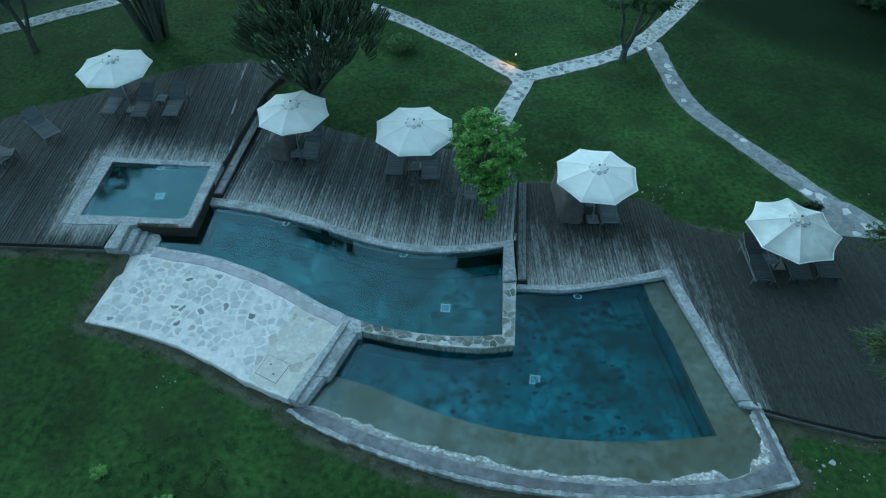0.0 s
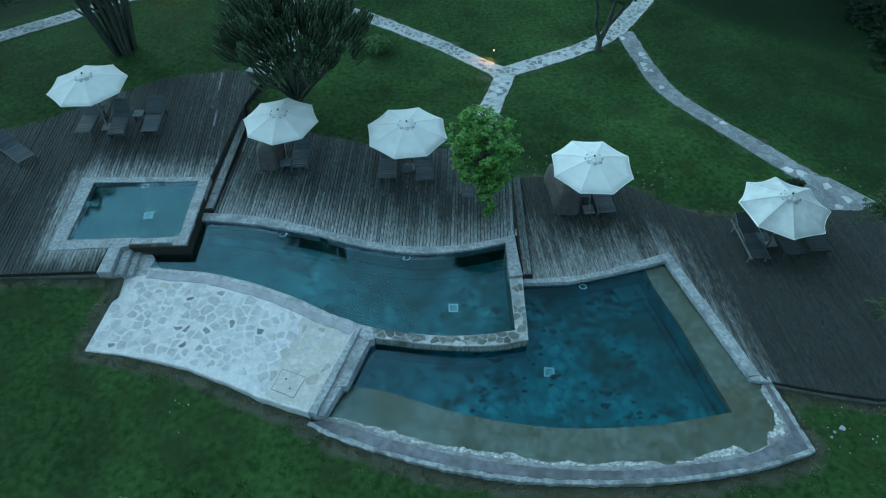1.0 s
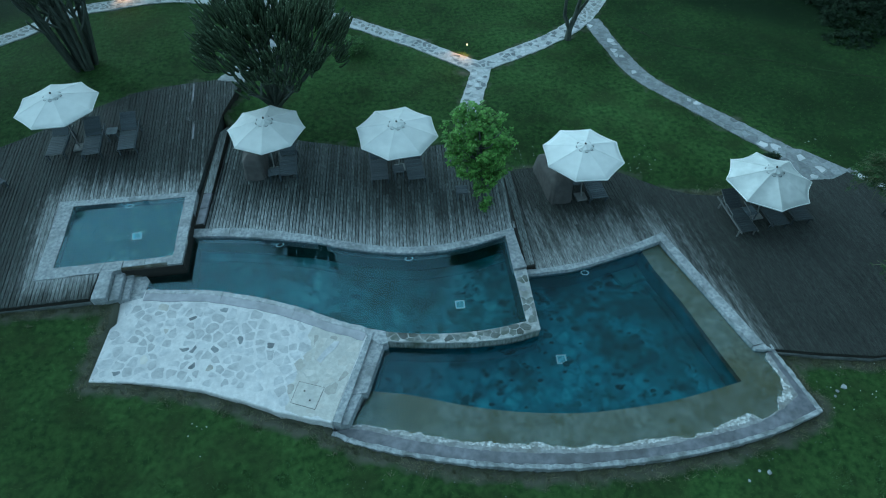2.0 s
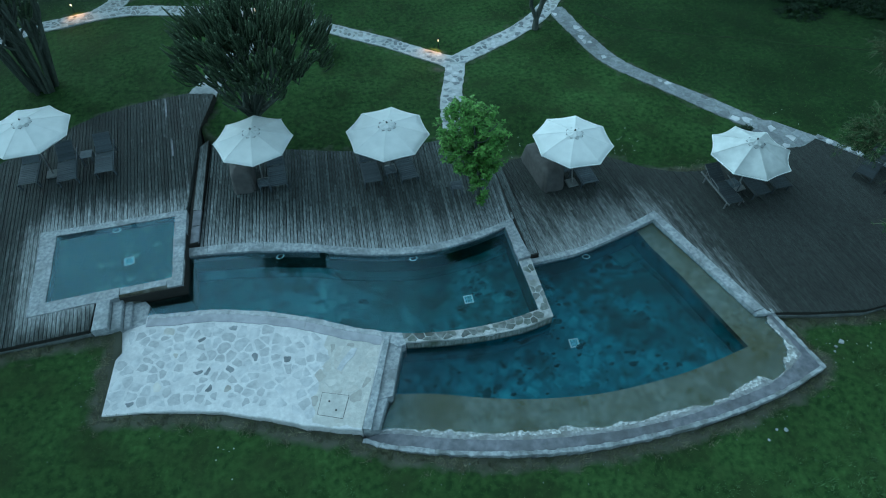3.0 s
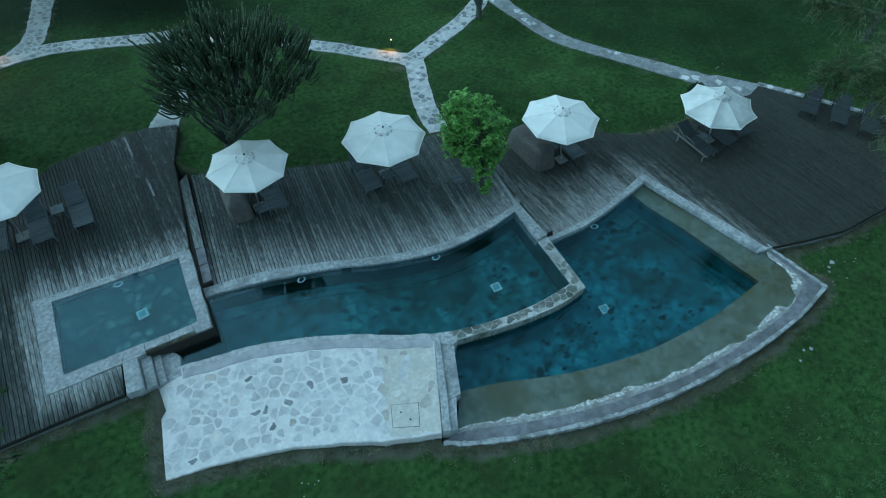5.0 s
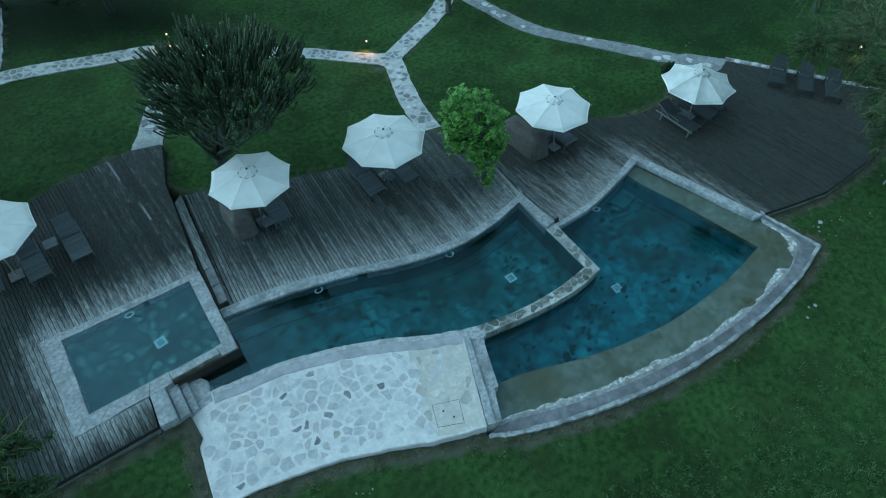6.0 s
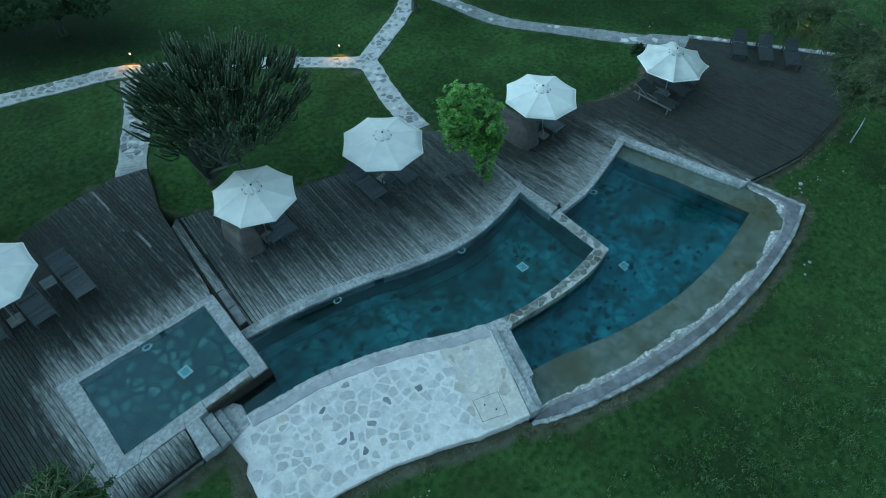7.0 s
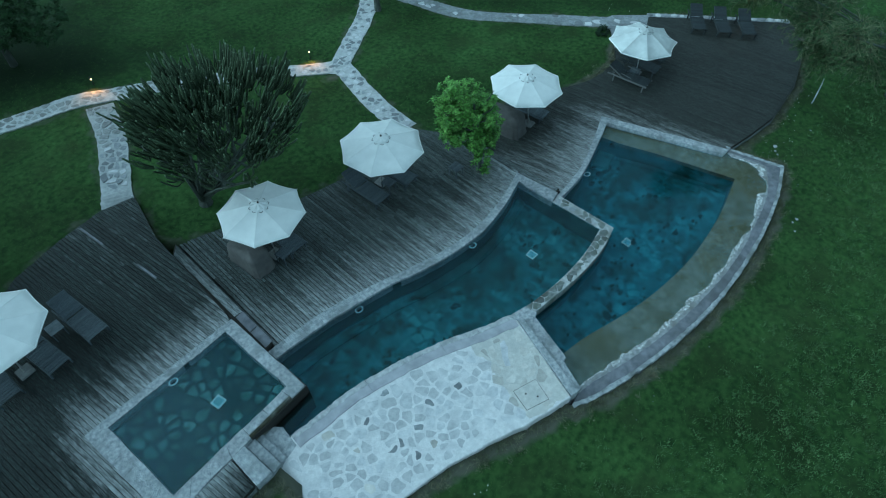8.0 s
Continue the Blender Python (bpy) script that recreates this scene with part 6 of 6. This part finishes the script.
def deck_tree():
    rng = random.Random(31)
    g = group_at("young_tree", pose(1.72, 2.10, MID), "bright green leafy young tree growing through the deck", "tree")
    trunk = [([(0, 0, -0.4), (0.0, 0.03, 0.6), (-0.05, 0.08, 1.3), (-0.12, 0.16, 2.2), (-0.22, 0.35, 3.4)], [0.09, 0.08, 0.07, 0.055, 0.03])]
    for k in range(9):
        a = k * 0.72
        s = Vector((-0.05 - 0.02 * k, 0.07 + 0.03 * k, 1.35 + 0.20 * k))
        trunk.append((bend(s, s + Vector((0.8 * math.cos(a), 0.7 * math.sin(a), 0.7)), 0.4, 3), [0.035, 0.028, 0.02, 0.01]))
    part("trunk", tubes_mesh(trunk, 6), BARK, g, smooth=True)
    lumps = [((-0.25, 0.85, 2.5), (0.95, 0.9, 0.85)), ((0.35, 0.6, 2.45), (0.72, 0.7, 0.8)), ((-0.85, 1.15, 2.85), (0.6, 0.6, 0.6)), ((0.25, 1.15, 3.0), (0.6, 0.6, 0.55)),
             ((-0.7, 0.6, 1.95), (0.6, 0.6, 0.5)), ((0.35, 0.35, 1.85), (0.6, 0.55, 0.5)), ((-0.45, 1.3, 3.4), (0.5, 0.5, 0.45)), ((0.65, 0.9, 2.75), (0.45, 0.4, 0.5)), ((-0.3, 1.35, 3.75), (0.22, 0.22, 0.25)),
             ((0.02, 0.0, 0.75), (0.36, 0.34, 0.70)), ((0.0, 0.2, 1.4), (0.5, 0.45, 0.5))]
    lumps = [((x * (0.6 if x > 0 else 0.95), 0.76 * y, z if z < 1 else 1.04 * z + 0.10), (a, b * (1 if z < 1 else 1.35), c)) for (x, y, z), (a, b, c) in lumps]
    # leaves stand in tufts at the twig ends, with dark gaps between
    tufts = blobs(rng, lumps, 260, 0.72)
    points = [tuple(Vector(c) + Vector((rng.gauss(0, 0.085), rng.gauss(0, 0.085), rng.gauss(0, 0.075)))) for c in tufts for _ in range(7)]
    part("crown", leaf_cloud(points, rng, 0.135, 6), LEAF, g, "dense crown of bright green leaves in tufts")


deck_tree()


def leafy(name, x, y, lumps, count, size, mat, label, category, seed, trunk=None, height=0.0):
    rng = random.Random(seed)
    g = group_at(name, pose(x, y, height_at(x, y) + height), label, category)
    if trunk:
        part("trunk", tubes_mesh(trunk, 7), BARK, g, smooth=True)
    part("crown", leaf_cloud(blobs(rng, lumps, count), rng, size, 5), mat, g)


leafy("garden_bush", -2.08, 13.63, [((0, 0, 0.40), (0.62, 0.55, 0.42)), ((0.35, 0.2, 0.35), (0.42, 0.42, 0.34))], 240, 0.13, LEAF_MID, "low round green bush on the lawn", "bush", 41)
leafy("lawn_tree", 9.24, 13.38, [((0.6, 0.3, 3.15), (1.2, 1.0, 0.7)), ((-0.7, 0.2, 3.35), (1.0, 0.9, 0.6)), ((1.6, 0.5, 3.05), (0.8, 0.8, 0.55)), ((0.3, 0.9, 3.7), (1.2, 1.1, 0.6))], 760, 0.16, LEAF_DARK, "small gnarled tree beside the path fork", "tree", 42,
      [([(0, 0, -0.1), (0.05, 0.1, 0.5), (0.35, 0.3, 1.1), (0.45, 0.35, 1.8), (0.6, 0.4, 2.7)], [0.2, 0.15, 0.13, 0.1, 0.05]), ([(0.05, 0.1, 0.5), (-0.25, 0.3, 1.2), (-0.3, 0.3, 2.0), (-0.6, 0.3, 3.0)], [0.12, 0.1, 0.08, 0.04]), ([(0.35, 0.3, 1.1), (0.9, 0.5, 1.7), (1.4, 0.5, 2.8)], [0.1, 0.08, 0.04])])
leafy("lawn_tree", -20.0, 13.1, [((0.5, 0.6, 3.35), (1.6, 1.2, 0.7)), ((2.0, 0.8, 3.5), (1.2, 1.0, 0.6)), ((-1.2, 0.7, 3.4), (1.2, 1.0, 0.6)), ((-0.3, 0.3, 6.6), (2.6, 2.4, 1.5)), ((1.4, 0.8, 7.2), (1.8, 1.7, 1.2)), ((-1.8, 0.2, 7.0), (1.8, 1.7, 1.2)), ((0.2, -0.6, 8.0), (1.5, 1.4, 1.0)), ((-0.9, 0.3, 3.6), (0.5, 0.5, 0.35)), ((0.9, 0.5, 4.3), (0.6, 0.5, 0.35))], 2100, 0.19, LEAF_DARK, "slender dark tree on the lawn", "tree", 43,
      [([(0, 0, -0.1), (0.12, 0.05, 0.9), (-0.12, 0.15, 2.2), (0.15, 0.2, 4.0), (-0.2, 0.3, 6.4)], [0.17, 0.12, 0.10, 0.08, 0.05]), ([(0.10, 0.05, 0.8), (0.5, 0.2, 2.0), (0.7, 0.5, 3.6), (1.3, 0.8, 6.6)], [0.10, 0.085, 0.07, 0.04]), ([(-0.10, 0.15, 2.0), (-0.6, 0.2, 3.0), (-1.5, 0.2, 5.8)], [0.08, 0.06, 0.03])])
leafy("dark_tree", -5.2, 23.0, [((0, 0, 2.6), (2.2, 2.0, 1.7)), ((1.5, -0.8, 2.1), (1.5, 1.4, 1.3)), ((-1.7, 0.6, 2.3), (1.6, 1.5, 1.4)), ((0.3, 1.0, 3.6), (1.2, 1.2, 1.0))], 1900, 0.19, LEAF_DARK, "dark bushy tree at the back of the lawn", "tree", 44, [([(0, 0, -0.1), (0, 0, 1.6)], [0.18, 0.12])])
leafy("dark_tree", -9.4, 26.5, [((0, 0, 2.4), (2.2, 2.0, 1.6)), ((1.7, 0.3, 2.0), (1.6, 1.5, 1.3))], 1300, 0.19, LEAF_DARK, "dark bushy tree at the back of the lawn", "tree", 45, [([(0, 0, -0.1), (0, 0, 1.4)], [0.16, 0.11])])
leafy("dark_tree", 24.6, 19.4, [((0, 0, 1.3), (1.9, 1.6, 1.4)), ((1.4, -0.8, 1.0), (1.4, 1.2, 1.1))], 700, 0.2, LEAF_DARK, "dark bushy tree at the back of the lawn", "tree", 46, [([(0, 0, -0.1), (0, 0, 1.0)], [0.18, 0.12])])
# tall trees added beyond the view to block low sky and darken the lawn
for k, (x, y, h) in enumerate(((28.4, 13.2, 12.0), (26.2, 20.6, 12.0), (32.5, 6.6, 11.0), (18.0, 28.5, 12.0), (-25.5, 17.8, 11.0), (-19.0, 27.0, 12.0))):
    leafy("tall_tree", x, y, [((0, 0, h * 0.52), (4.2, 4.0, h * 0.22)), ((2.2, -1.6, h * 0.62), (3.2, 3.0, h * 0.18)), ((-2.0, 1.6, h * 0.66), (3.2, 3.0, h * 0.18)), ((0.2, 0.2, h * 0.84), (2.6, 2.6, h * 0.14))], 1500, 0.42, LEAF_DARK, "tall dark tree added to shade the edge of the lawn", "tree", 61 + k, [([(0, 0, -0.1), (0.15, 0, h * 0.25), (0, 0.1, h * 0.6)], [0.34, 0.25, 0.14])])
# near-black leaves added in place of the shade under the far trees
leafy("dark_scrub", 25.7, 12.0, [((0, 0, 0.1), (2.3, 2.0, 0.6)), ((3.0, -2.2, 0.1), (2.6, 1.8, 0.6)), ((0.4, 3.2, 0.1), (2.2, 2.0, 0.6)), ((3.5, 2.0, 0.2), (3.0, 3.0, 0.7)), ((-1.8, -1.6, 0.0), (1.5, 1.0, 0.4))], 4200, 0.2, LEAF_BLACK, "dark low scrub standing in for tree shade where the mown lawn ends", "scrub", 49)
leafy("garden_bush", 14.30, 2.62, [((0, 0, 0.10), (0.5, 0.3, 0.15))], 130, 0.10, LEAF_BLACK, "low dark bush where the path meets the deck", "bush", 48)


def thorn_tree(x, y, fork, lumps, seed, label):
    """A spreading thorn tree: trunk, long limbs, and lumps of arching twigs (centre from the foot, radius, leafiness)."""
    rng = random.Random(seed)
    g = group_at("thorn_tree", pose(x, y, height_at(x, y)), label, "tree", "thorn trees")
    top = Vector((0, 0, fork))
    part("trunk", tubes_mesh([([(0, 0, -0.2), (0.05, 0.03, fork * 0.5), top], [0.24, 0.17, 0.13])], 8), BARK, g, smooth=True)
    twigs, pts = [], []
    for centre, r, leafy_ in lumps:
        centre = Vector(centre)
        part("limb", tubes_mesh([(bend(top, centre, 0.75, 6), [0.07, 0.055, 0.046, 0.04, 0.034, 0.028, 0.022])], 6), BARK_GREEN, g, smooth=True)
        away = Vector((centre.x, centre.y, 0)).normalized()
        for k in range(int(34 * r)):
            d = (Vector((rng.gauss(0, 1), rng.gauss(0, 1), rng.gauss(0, 0.6))) + away * 0.5).normalized() * r * rng.uniform(0.6, 1.15)
            a = centre + d * rng.uniform(0.0, 0.25) - away * 0.3
            e = centre + d - Vector((0, 0, 0.12 * r))
            m = a.lerp(e, 0.5) + Vector((0, 0, 0.14 * r))
            c = [(1 - t) ** 2 * a + 2 * t * (1 - t) * m + t * t * e for t in (0, 0.2, 0.4, 0.6, 0.8, 1)]
            twigs.append((c, [0.026, 0.022, 0.018, 0.014, 0.010, 0.005]))
            for j in range(13):
                s = c[rng.randint(1, 4)].lerp(c[rng.randint(2, 5)], rng.random())
                h = (d.normalized() * 0.8 + Vector((rng.gauss(0, 0.6), rng.gauss(0, 0.6), rng.gauss(0, 0.5)))).normalized() * rng.uniform(0.15, 0.45)
                q = s + h - Vector((0, 0, 0.05))
                twigs.append(([s, s + h * 0.5 + Vector((0, 0, 0.015)), q], [0.011, 0.008, 0.004]))
                pts += [tuple(s.lerp(q, rng.uniform(0.2, 1.0))) for _ in range(rng.choice((0, 1, 2)) * leafy_)]
    part("twig_tangle", tubes_mesh(twigs, 3), THORN, g, "tangle of thin pale arching twigs")
    part("leaves", leaf_cloud(pts, rng, 0.085, 4), THORN_LEAF, g)


def about(x, y, *lumps):
    """Lumps given in the place's own axes, turned into offsets from the tree's foot."""
    z = height_at(x, y)
    return [((cx - x, cy - y, cz - z), r, leafy_) for cx, cy, cz, r, leafy_ in lumps]


thorn_tree(17.6, -10.6, 2.2, about(17.6, -10.6, (12.05, -3.5, 4.9, 1.0, 2), (13.2, -4.5, 5.0, 1.4, 1), (13.4, -6.1, 3.8, 1.35, 2), (9.15, -7.35, 5.8, 0.6, 1), (10.6, -7.5, 5.2, 1.0, 1), (13.6, -7.2, 2.8, 1.3, 3), (12.6, -8.3, 3.5, 1.3, 2), (15.6, -3.6, 4.6, 1.3, 1), (16.2, -6.2, 3.4, 1.5, 2), (15.6, -8.6, 2.6, 1.3, 3)), 51, "spreading thorn tree with pale twigs reaching over the deck")
thorn_tree(25.0, 1.0, 1.6, about(25.0, 1.0, (17.6, 0.9, 4.1, 0.9, 1), (19.0, -0.3, 3.6, 1.2, 1), (20.2, -2.2, 3.0, 1.3, 1), (22.0, 0.0, 3.8, 1.3, 1)), 53, "spreading thorn tree with pale twigs behind the deck")
thorn_tree(-16.4, -2.2, 2.4, about(-16.4, -2.2, (-14.35, -0.65, 4.7, 0.85, 3), (-15.1, -1.3, 4.3, 1.15, 3), (-14.6, -1.9, 3.9, 0.9, 3)), 54, "leafy thorn tree leaning over the edge of the lawn")

for k, (x, y, w) in enumerate(((-7.6, -8.3, 0.34), (-6.9, -8.75, 0.26), (-9.6, -7.4, 0.22))):
    leafy("weed_clump", x, y, [((0, 0, 0.12), (w, w * 0.8, 0.14))], int(260 * w), 0.075, LEAF, "leafy green weeds growing in the lawn", "weeds", 71 + k)

# dead branch stuck in the grass beside the deck
bm = bmesh.new()
tube(bm, [(0, 0, -0.1), (0.05, 0.02, 0.35), (0.22, 0.05, 0.8), (0.30, 0.10, 1.15)], [0.035, 0.03, 0.025, 0.015], 7)
part("dead_branch", bm, COPING, m=pose(15.0, -7.75, height_at(15.0, -7.75)), smooth=True)
tagged(bpy.data.objects["dead_branch"], "pale dead branch leaning in the grass", "branch")


# ---- grass ----
def blades(name, count, seed, box_, tall, width, mat, label, density, clump=1):
    """Short tapering blades scattered over the lawn, outside decks, pools and paths."""
    g = np.random.default_rng(seed)
    x, y = g.uniform(box_[0], box_[1], count // clump), g.uniform(box_[2], box_[3], count // clump)
    if clump > 1:
        # blades stand together in tufts of different size
        keep = density(x, y) > g.uniform(0, 1, len(x))
        size = np.repeat(g.uniform(0.03, 0.10, keep.sum()), clump)
        x, y = (np.repeat(a[keep], clump) + size * g.normal(0, 1, len(size)) for a in (x, y))
        count = len(x)
    keep = ~inside_many(FOOTPRINT, x, y)
    edge = near_many(FOOT_LINE, x, y)
    keep &= (edge > 0.05) & (g.uniform(0, 1, count) < np.where(y < 2, np.clip((edge - 0.12) / 0.5, 0.06, 1), 1))
    for line, w in PATHS.values():
        keep &= near_many(line[::3] + [line[-1]], x, y) > w * 0.52
    if clump == 1:
        keep &= density(x, y) > g.uniform(0, 1, count)
    x, y = x[keep], y[keep]
    n = len(x)
    z = lawn_height(x, y)
    a = g.uniform(0, 2 * np.pi, n)
    h = tall * g.uniform(0.5, 1.25, n)
    w = width * g.uniform(0.7, 1.3, n)
    lx, ly = g.normal(0, 0.55, n) * h, g.normal(0, 0.55, n) * h
    p0 = np.stack([x - w * np.cos(a), y - w * np.sin(a), z - 0.01], -1)
    p1 = np.stack([x + w * np.cos(a), y + w * np.sin(a), z - 0.01], -1)
    p2 = np.stack([x + lx, y + ly, z + h], -1)
    v = np.stack([p0, p1, p2], 1).reshape(-1, 3)
    f = np.arange(3 * n).reshape(-1, 3)
    tagged(part(name, (v, f), mat), label, "grass", kind="stuff")


def patchy(x, y):
    a = np.sin(x * 0.9 + 1.3 * np.sin(y * 0.5)) * np.sin(y * 0.8 + np.sin(x * 0.6))
    b = np.sin(x * 5.1 + 2.0 * np.sin(y * 3.3)) * np.sin(y * 4.7 + 1.7 * np.sin(x * 2.9))
    return (0.62 + 0.20 * a + 0.10 * b) * (1 - 0.7 * unmown_shade(x, y))


def weedy(x, y):
    """Unmown grass in tufts, a good stride away from the curved rim."""
    away = smooth(1.2, 3.4, near_many(FOOT_LINE, x, y)) * smooth(-9, -1, x)
    tufts = 0.5 + 0.5 * np.sin(x * 2.3 + 1.6 * np.sin(y * 1.9)) * np.sin(y * 2.7 + 1.3 * np.sin(x * 2.1))
    fine = 0.5 + 0.5 * np.sin(x * 7.9 + 2.0 * np.sin(y * 5.3)) * np.sin(y * 8.3 + 2.0 * np.sin(x * 6.1))
    corner = 0.5 * np.exp(-((x + 7.5) ** 2 + (y + 7.5) ** 2) / 3.0)
    return np.clip(away * (0.15 + 0.85 * tufts) * (0.25 + 0.75 * fine) * smooth(-4.5, -8.0, y) + corner * fine, 0, 1)


build_paths()
build_deck_edge()
furrow = resample(FURROW_LINE, 60)
tagged(part("furrow", ribbon(furrow, 0.12, 0.008), FURROW), "narrow dark furrow worn across the lawn", "furrow", kind="structure")
blades("lawn_grass", 420000, 3, (-24, 26, -16, 26), 0.075, 0.0065, BLADE, "short green lawn grass", patchy)
blades("tall_weeds", 420000, 4, (-12, 20, -17, -6), 0.085, 0.013, WEED, "taller pale green weeds in the unmown grass", weedy, 22)


def dry_fringe(seed):
    """Tufts of dry yellowed grass on the bare ground along the walls and rim."""
    g = np.random.default_rng(seed)
    line = [Vector(p) for p in FOOT_LINE]
    runs = [(a, b) for a, b in zip(line, line[1:]) if (a.y + b.y) / 2 < 1.5 and a.x > -22]
    lengths = np.array([(b - a).length for a, b in runs])
    tufts = 2200
    pick = g.choice(len(runs), tufts, p=lengths / lengths.sum())
    t = g.uniform(0, 1, tufts)
    ax, ay, bx, by = (np.array([f(runs[i]) for i in pick]) for f in (lambda r: r[0].x, lambda r: r[0].y, lambda r: r[1].x, lambda r: r[1].y))
    cx, cy = ax + (bx - ax) * t, ay + (by - ay) * t
    turn, far = g.uniform(0, 2 * np.pi, tufts), 0.08 + np.abs(g.normal(0.16, 0.17, tufts))
    x = np.repeat(cx + far * np.cos(turn), 26) + g.normal(0, 0.06, tufts * 26)
    y = np.repeat(cy + far * np.sin(turn), 26) + g.normal(0, 0.06, tufts * 26)
    keep = ~inside_many(FOOTPRINT, x, y) & (near_many(FOOT_LINE, x, y) > 0.06)
    x, y = x[keep], y[keep]
    n = len(x)
    z, a = lawn_height(x, y), g.uniform(0, 2 * np.pi, n)
    h, w = 0.10 * g.uniform(0.4, 1.3, n), 0.007 * g.uniform(0.7, 1.3, n)
    lx, ly = g.normal(0, 0.8, n) * h, g.normal(0, 0.8, n) * h
    v = np.stack([np.stack([x - w * np.cos(a), y - w * np.sin(a), z - 0.01], -1), np.stack([x + w * np.cos(a), y + w * np.sin(a), z - 0.01], -1), np.stack([x + lx, y + ly, z + h], -1)], 1).reshape(-1, 3)
    tagged(part("dry_grass", (v, np.arange(3 * n).reshape(-1, 3)), STRAW), "dry yellowed grass along the pool walls", "grass", kind="stuff")


dry_fringe(6)


def scatter(name, spots, size, mat, label, category, seed):
    rng = random.Random(seed)
    v, f = [], []
    for (cx, cy, sx, sy, n) in spots:
        for _ in range(n):
            x, y = cx + rng.gauss(0, sx), cy + rng.gauss(0, sy)
            if inside(FOOTPRINT, x, y):
                continue
            z = height_at(x, y) + 0.05
            s = size * rng.uniform(0.6, 1.3)
            i = len(v)
            for k in range(5):
                a = 2 * math.pi * k / 5 + rng.uniform(-0.3, 0.3)
                v.append((x + s * math.cos(a), y + s * math.sin(a), z + rng.uniform(0, 0.02)))
            v.append((x, y, z + 0.03))
            f += [(i + k, i + (k + 1) % 5, i + 5) for k in range(5)]
    tagged(part(name, (v, f), mat), label, category, kind="stuff")


scatter("gravel_bits", ((-2.0, -7.15, 1.6, 0.2, 14), (2.5, -8.35, 1.6, 0.15, 16), (6.8, -8.65, 1.2, 0.2, 20), (-9.0, -3.65, 1.6, 0.15, 12), (-12.3, -1.6, 0.2, 0.9, 12), (10.2, -6.9, 0.3, 0.6, 10)), 0.015, FLAG_DARK, "pale bits of stone on the bare soil along the walls", "gravel", 9)
scatter("fallen_petals", ((11.3, -7.2, 0.9, 0.5, 16), (8.3, 3.4, 0.8, 0.5, 22), (14.5, -7.3, 1.0, 0.4, 12), (4.3, 5.0, 0.3, 0.4, 10), (16.4, 3.2, 0.5, 0.4, 5), (-8.3, -4.6, 0.6, 0.4, 6)), 0.020, PETAL, "pale fallen petals on the grass", "petals", 5)
for k, (x, y, s) in enumerate(((7.3, -9.1, 0.075), (7.05, -9.0, 0.05), (11.0, -7.2, 0.10), (10.72, -7.28, 0.06), (10.55, -7.42, 0.05), (6.6, -9.2, 0.045), (13.0, -8.2, 0.04))):
    rng = random.Random(60 + k)
    bm = bmesh.new()
    bmesh.ops.create_icosphere(bm, subdivisions=1, radius=s)
    for vert in bm.verts:
        vert.co *= 1 + 0.5 * noise.noise(vert.co * 14 + Vector((k, 0, 0)))
        vert.co.z *= 0.35
    tagged(part("field_stone", bm, KERB, m=pose(x, y, height_at(x, y) + s * 0.3)), "small pale stone lying in the grass", "stone", "loose stones")

# ---- deck boards, last ----
deck("upper_deck", LEFT_DECK, LEFT, 0.0, "weathered dark timber deck bleached grey round the small pool", hole=SMALL_OUT, gap=0.0065, wood=WOOD_DARK, trim_below=0.9)
deck("middle_deck", MID_DECK, MID, 0.14, "weathered timber deck bleached along the pool coping")
deck("lower_deck", RIGHT_DECK, RIGHT, 0.0, "dark timber deck with a rounded end beside the large pool", gap=0.006, wood=WOOD_SMOOTH, trim_below=-5.3, far_gap=0.2)
upper = bpy.data.objects["upper_deck"]
for x, y0, y1 in ((-9.33, 10.65, 11.9), (-9.18, 7.95, 8.95)):
    part("repair_board", boxed(x, (y0 + y1) / 2, LEFT + 0.012, 0.075, y1 - y0, 0.02, 0.004), RIM_GREY, upper, "pale newer board let into the deck")
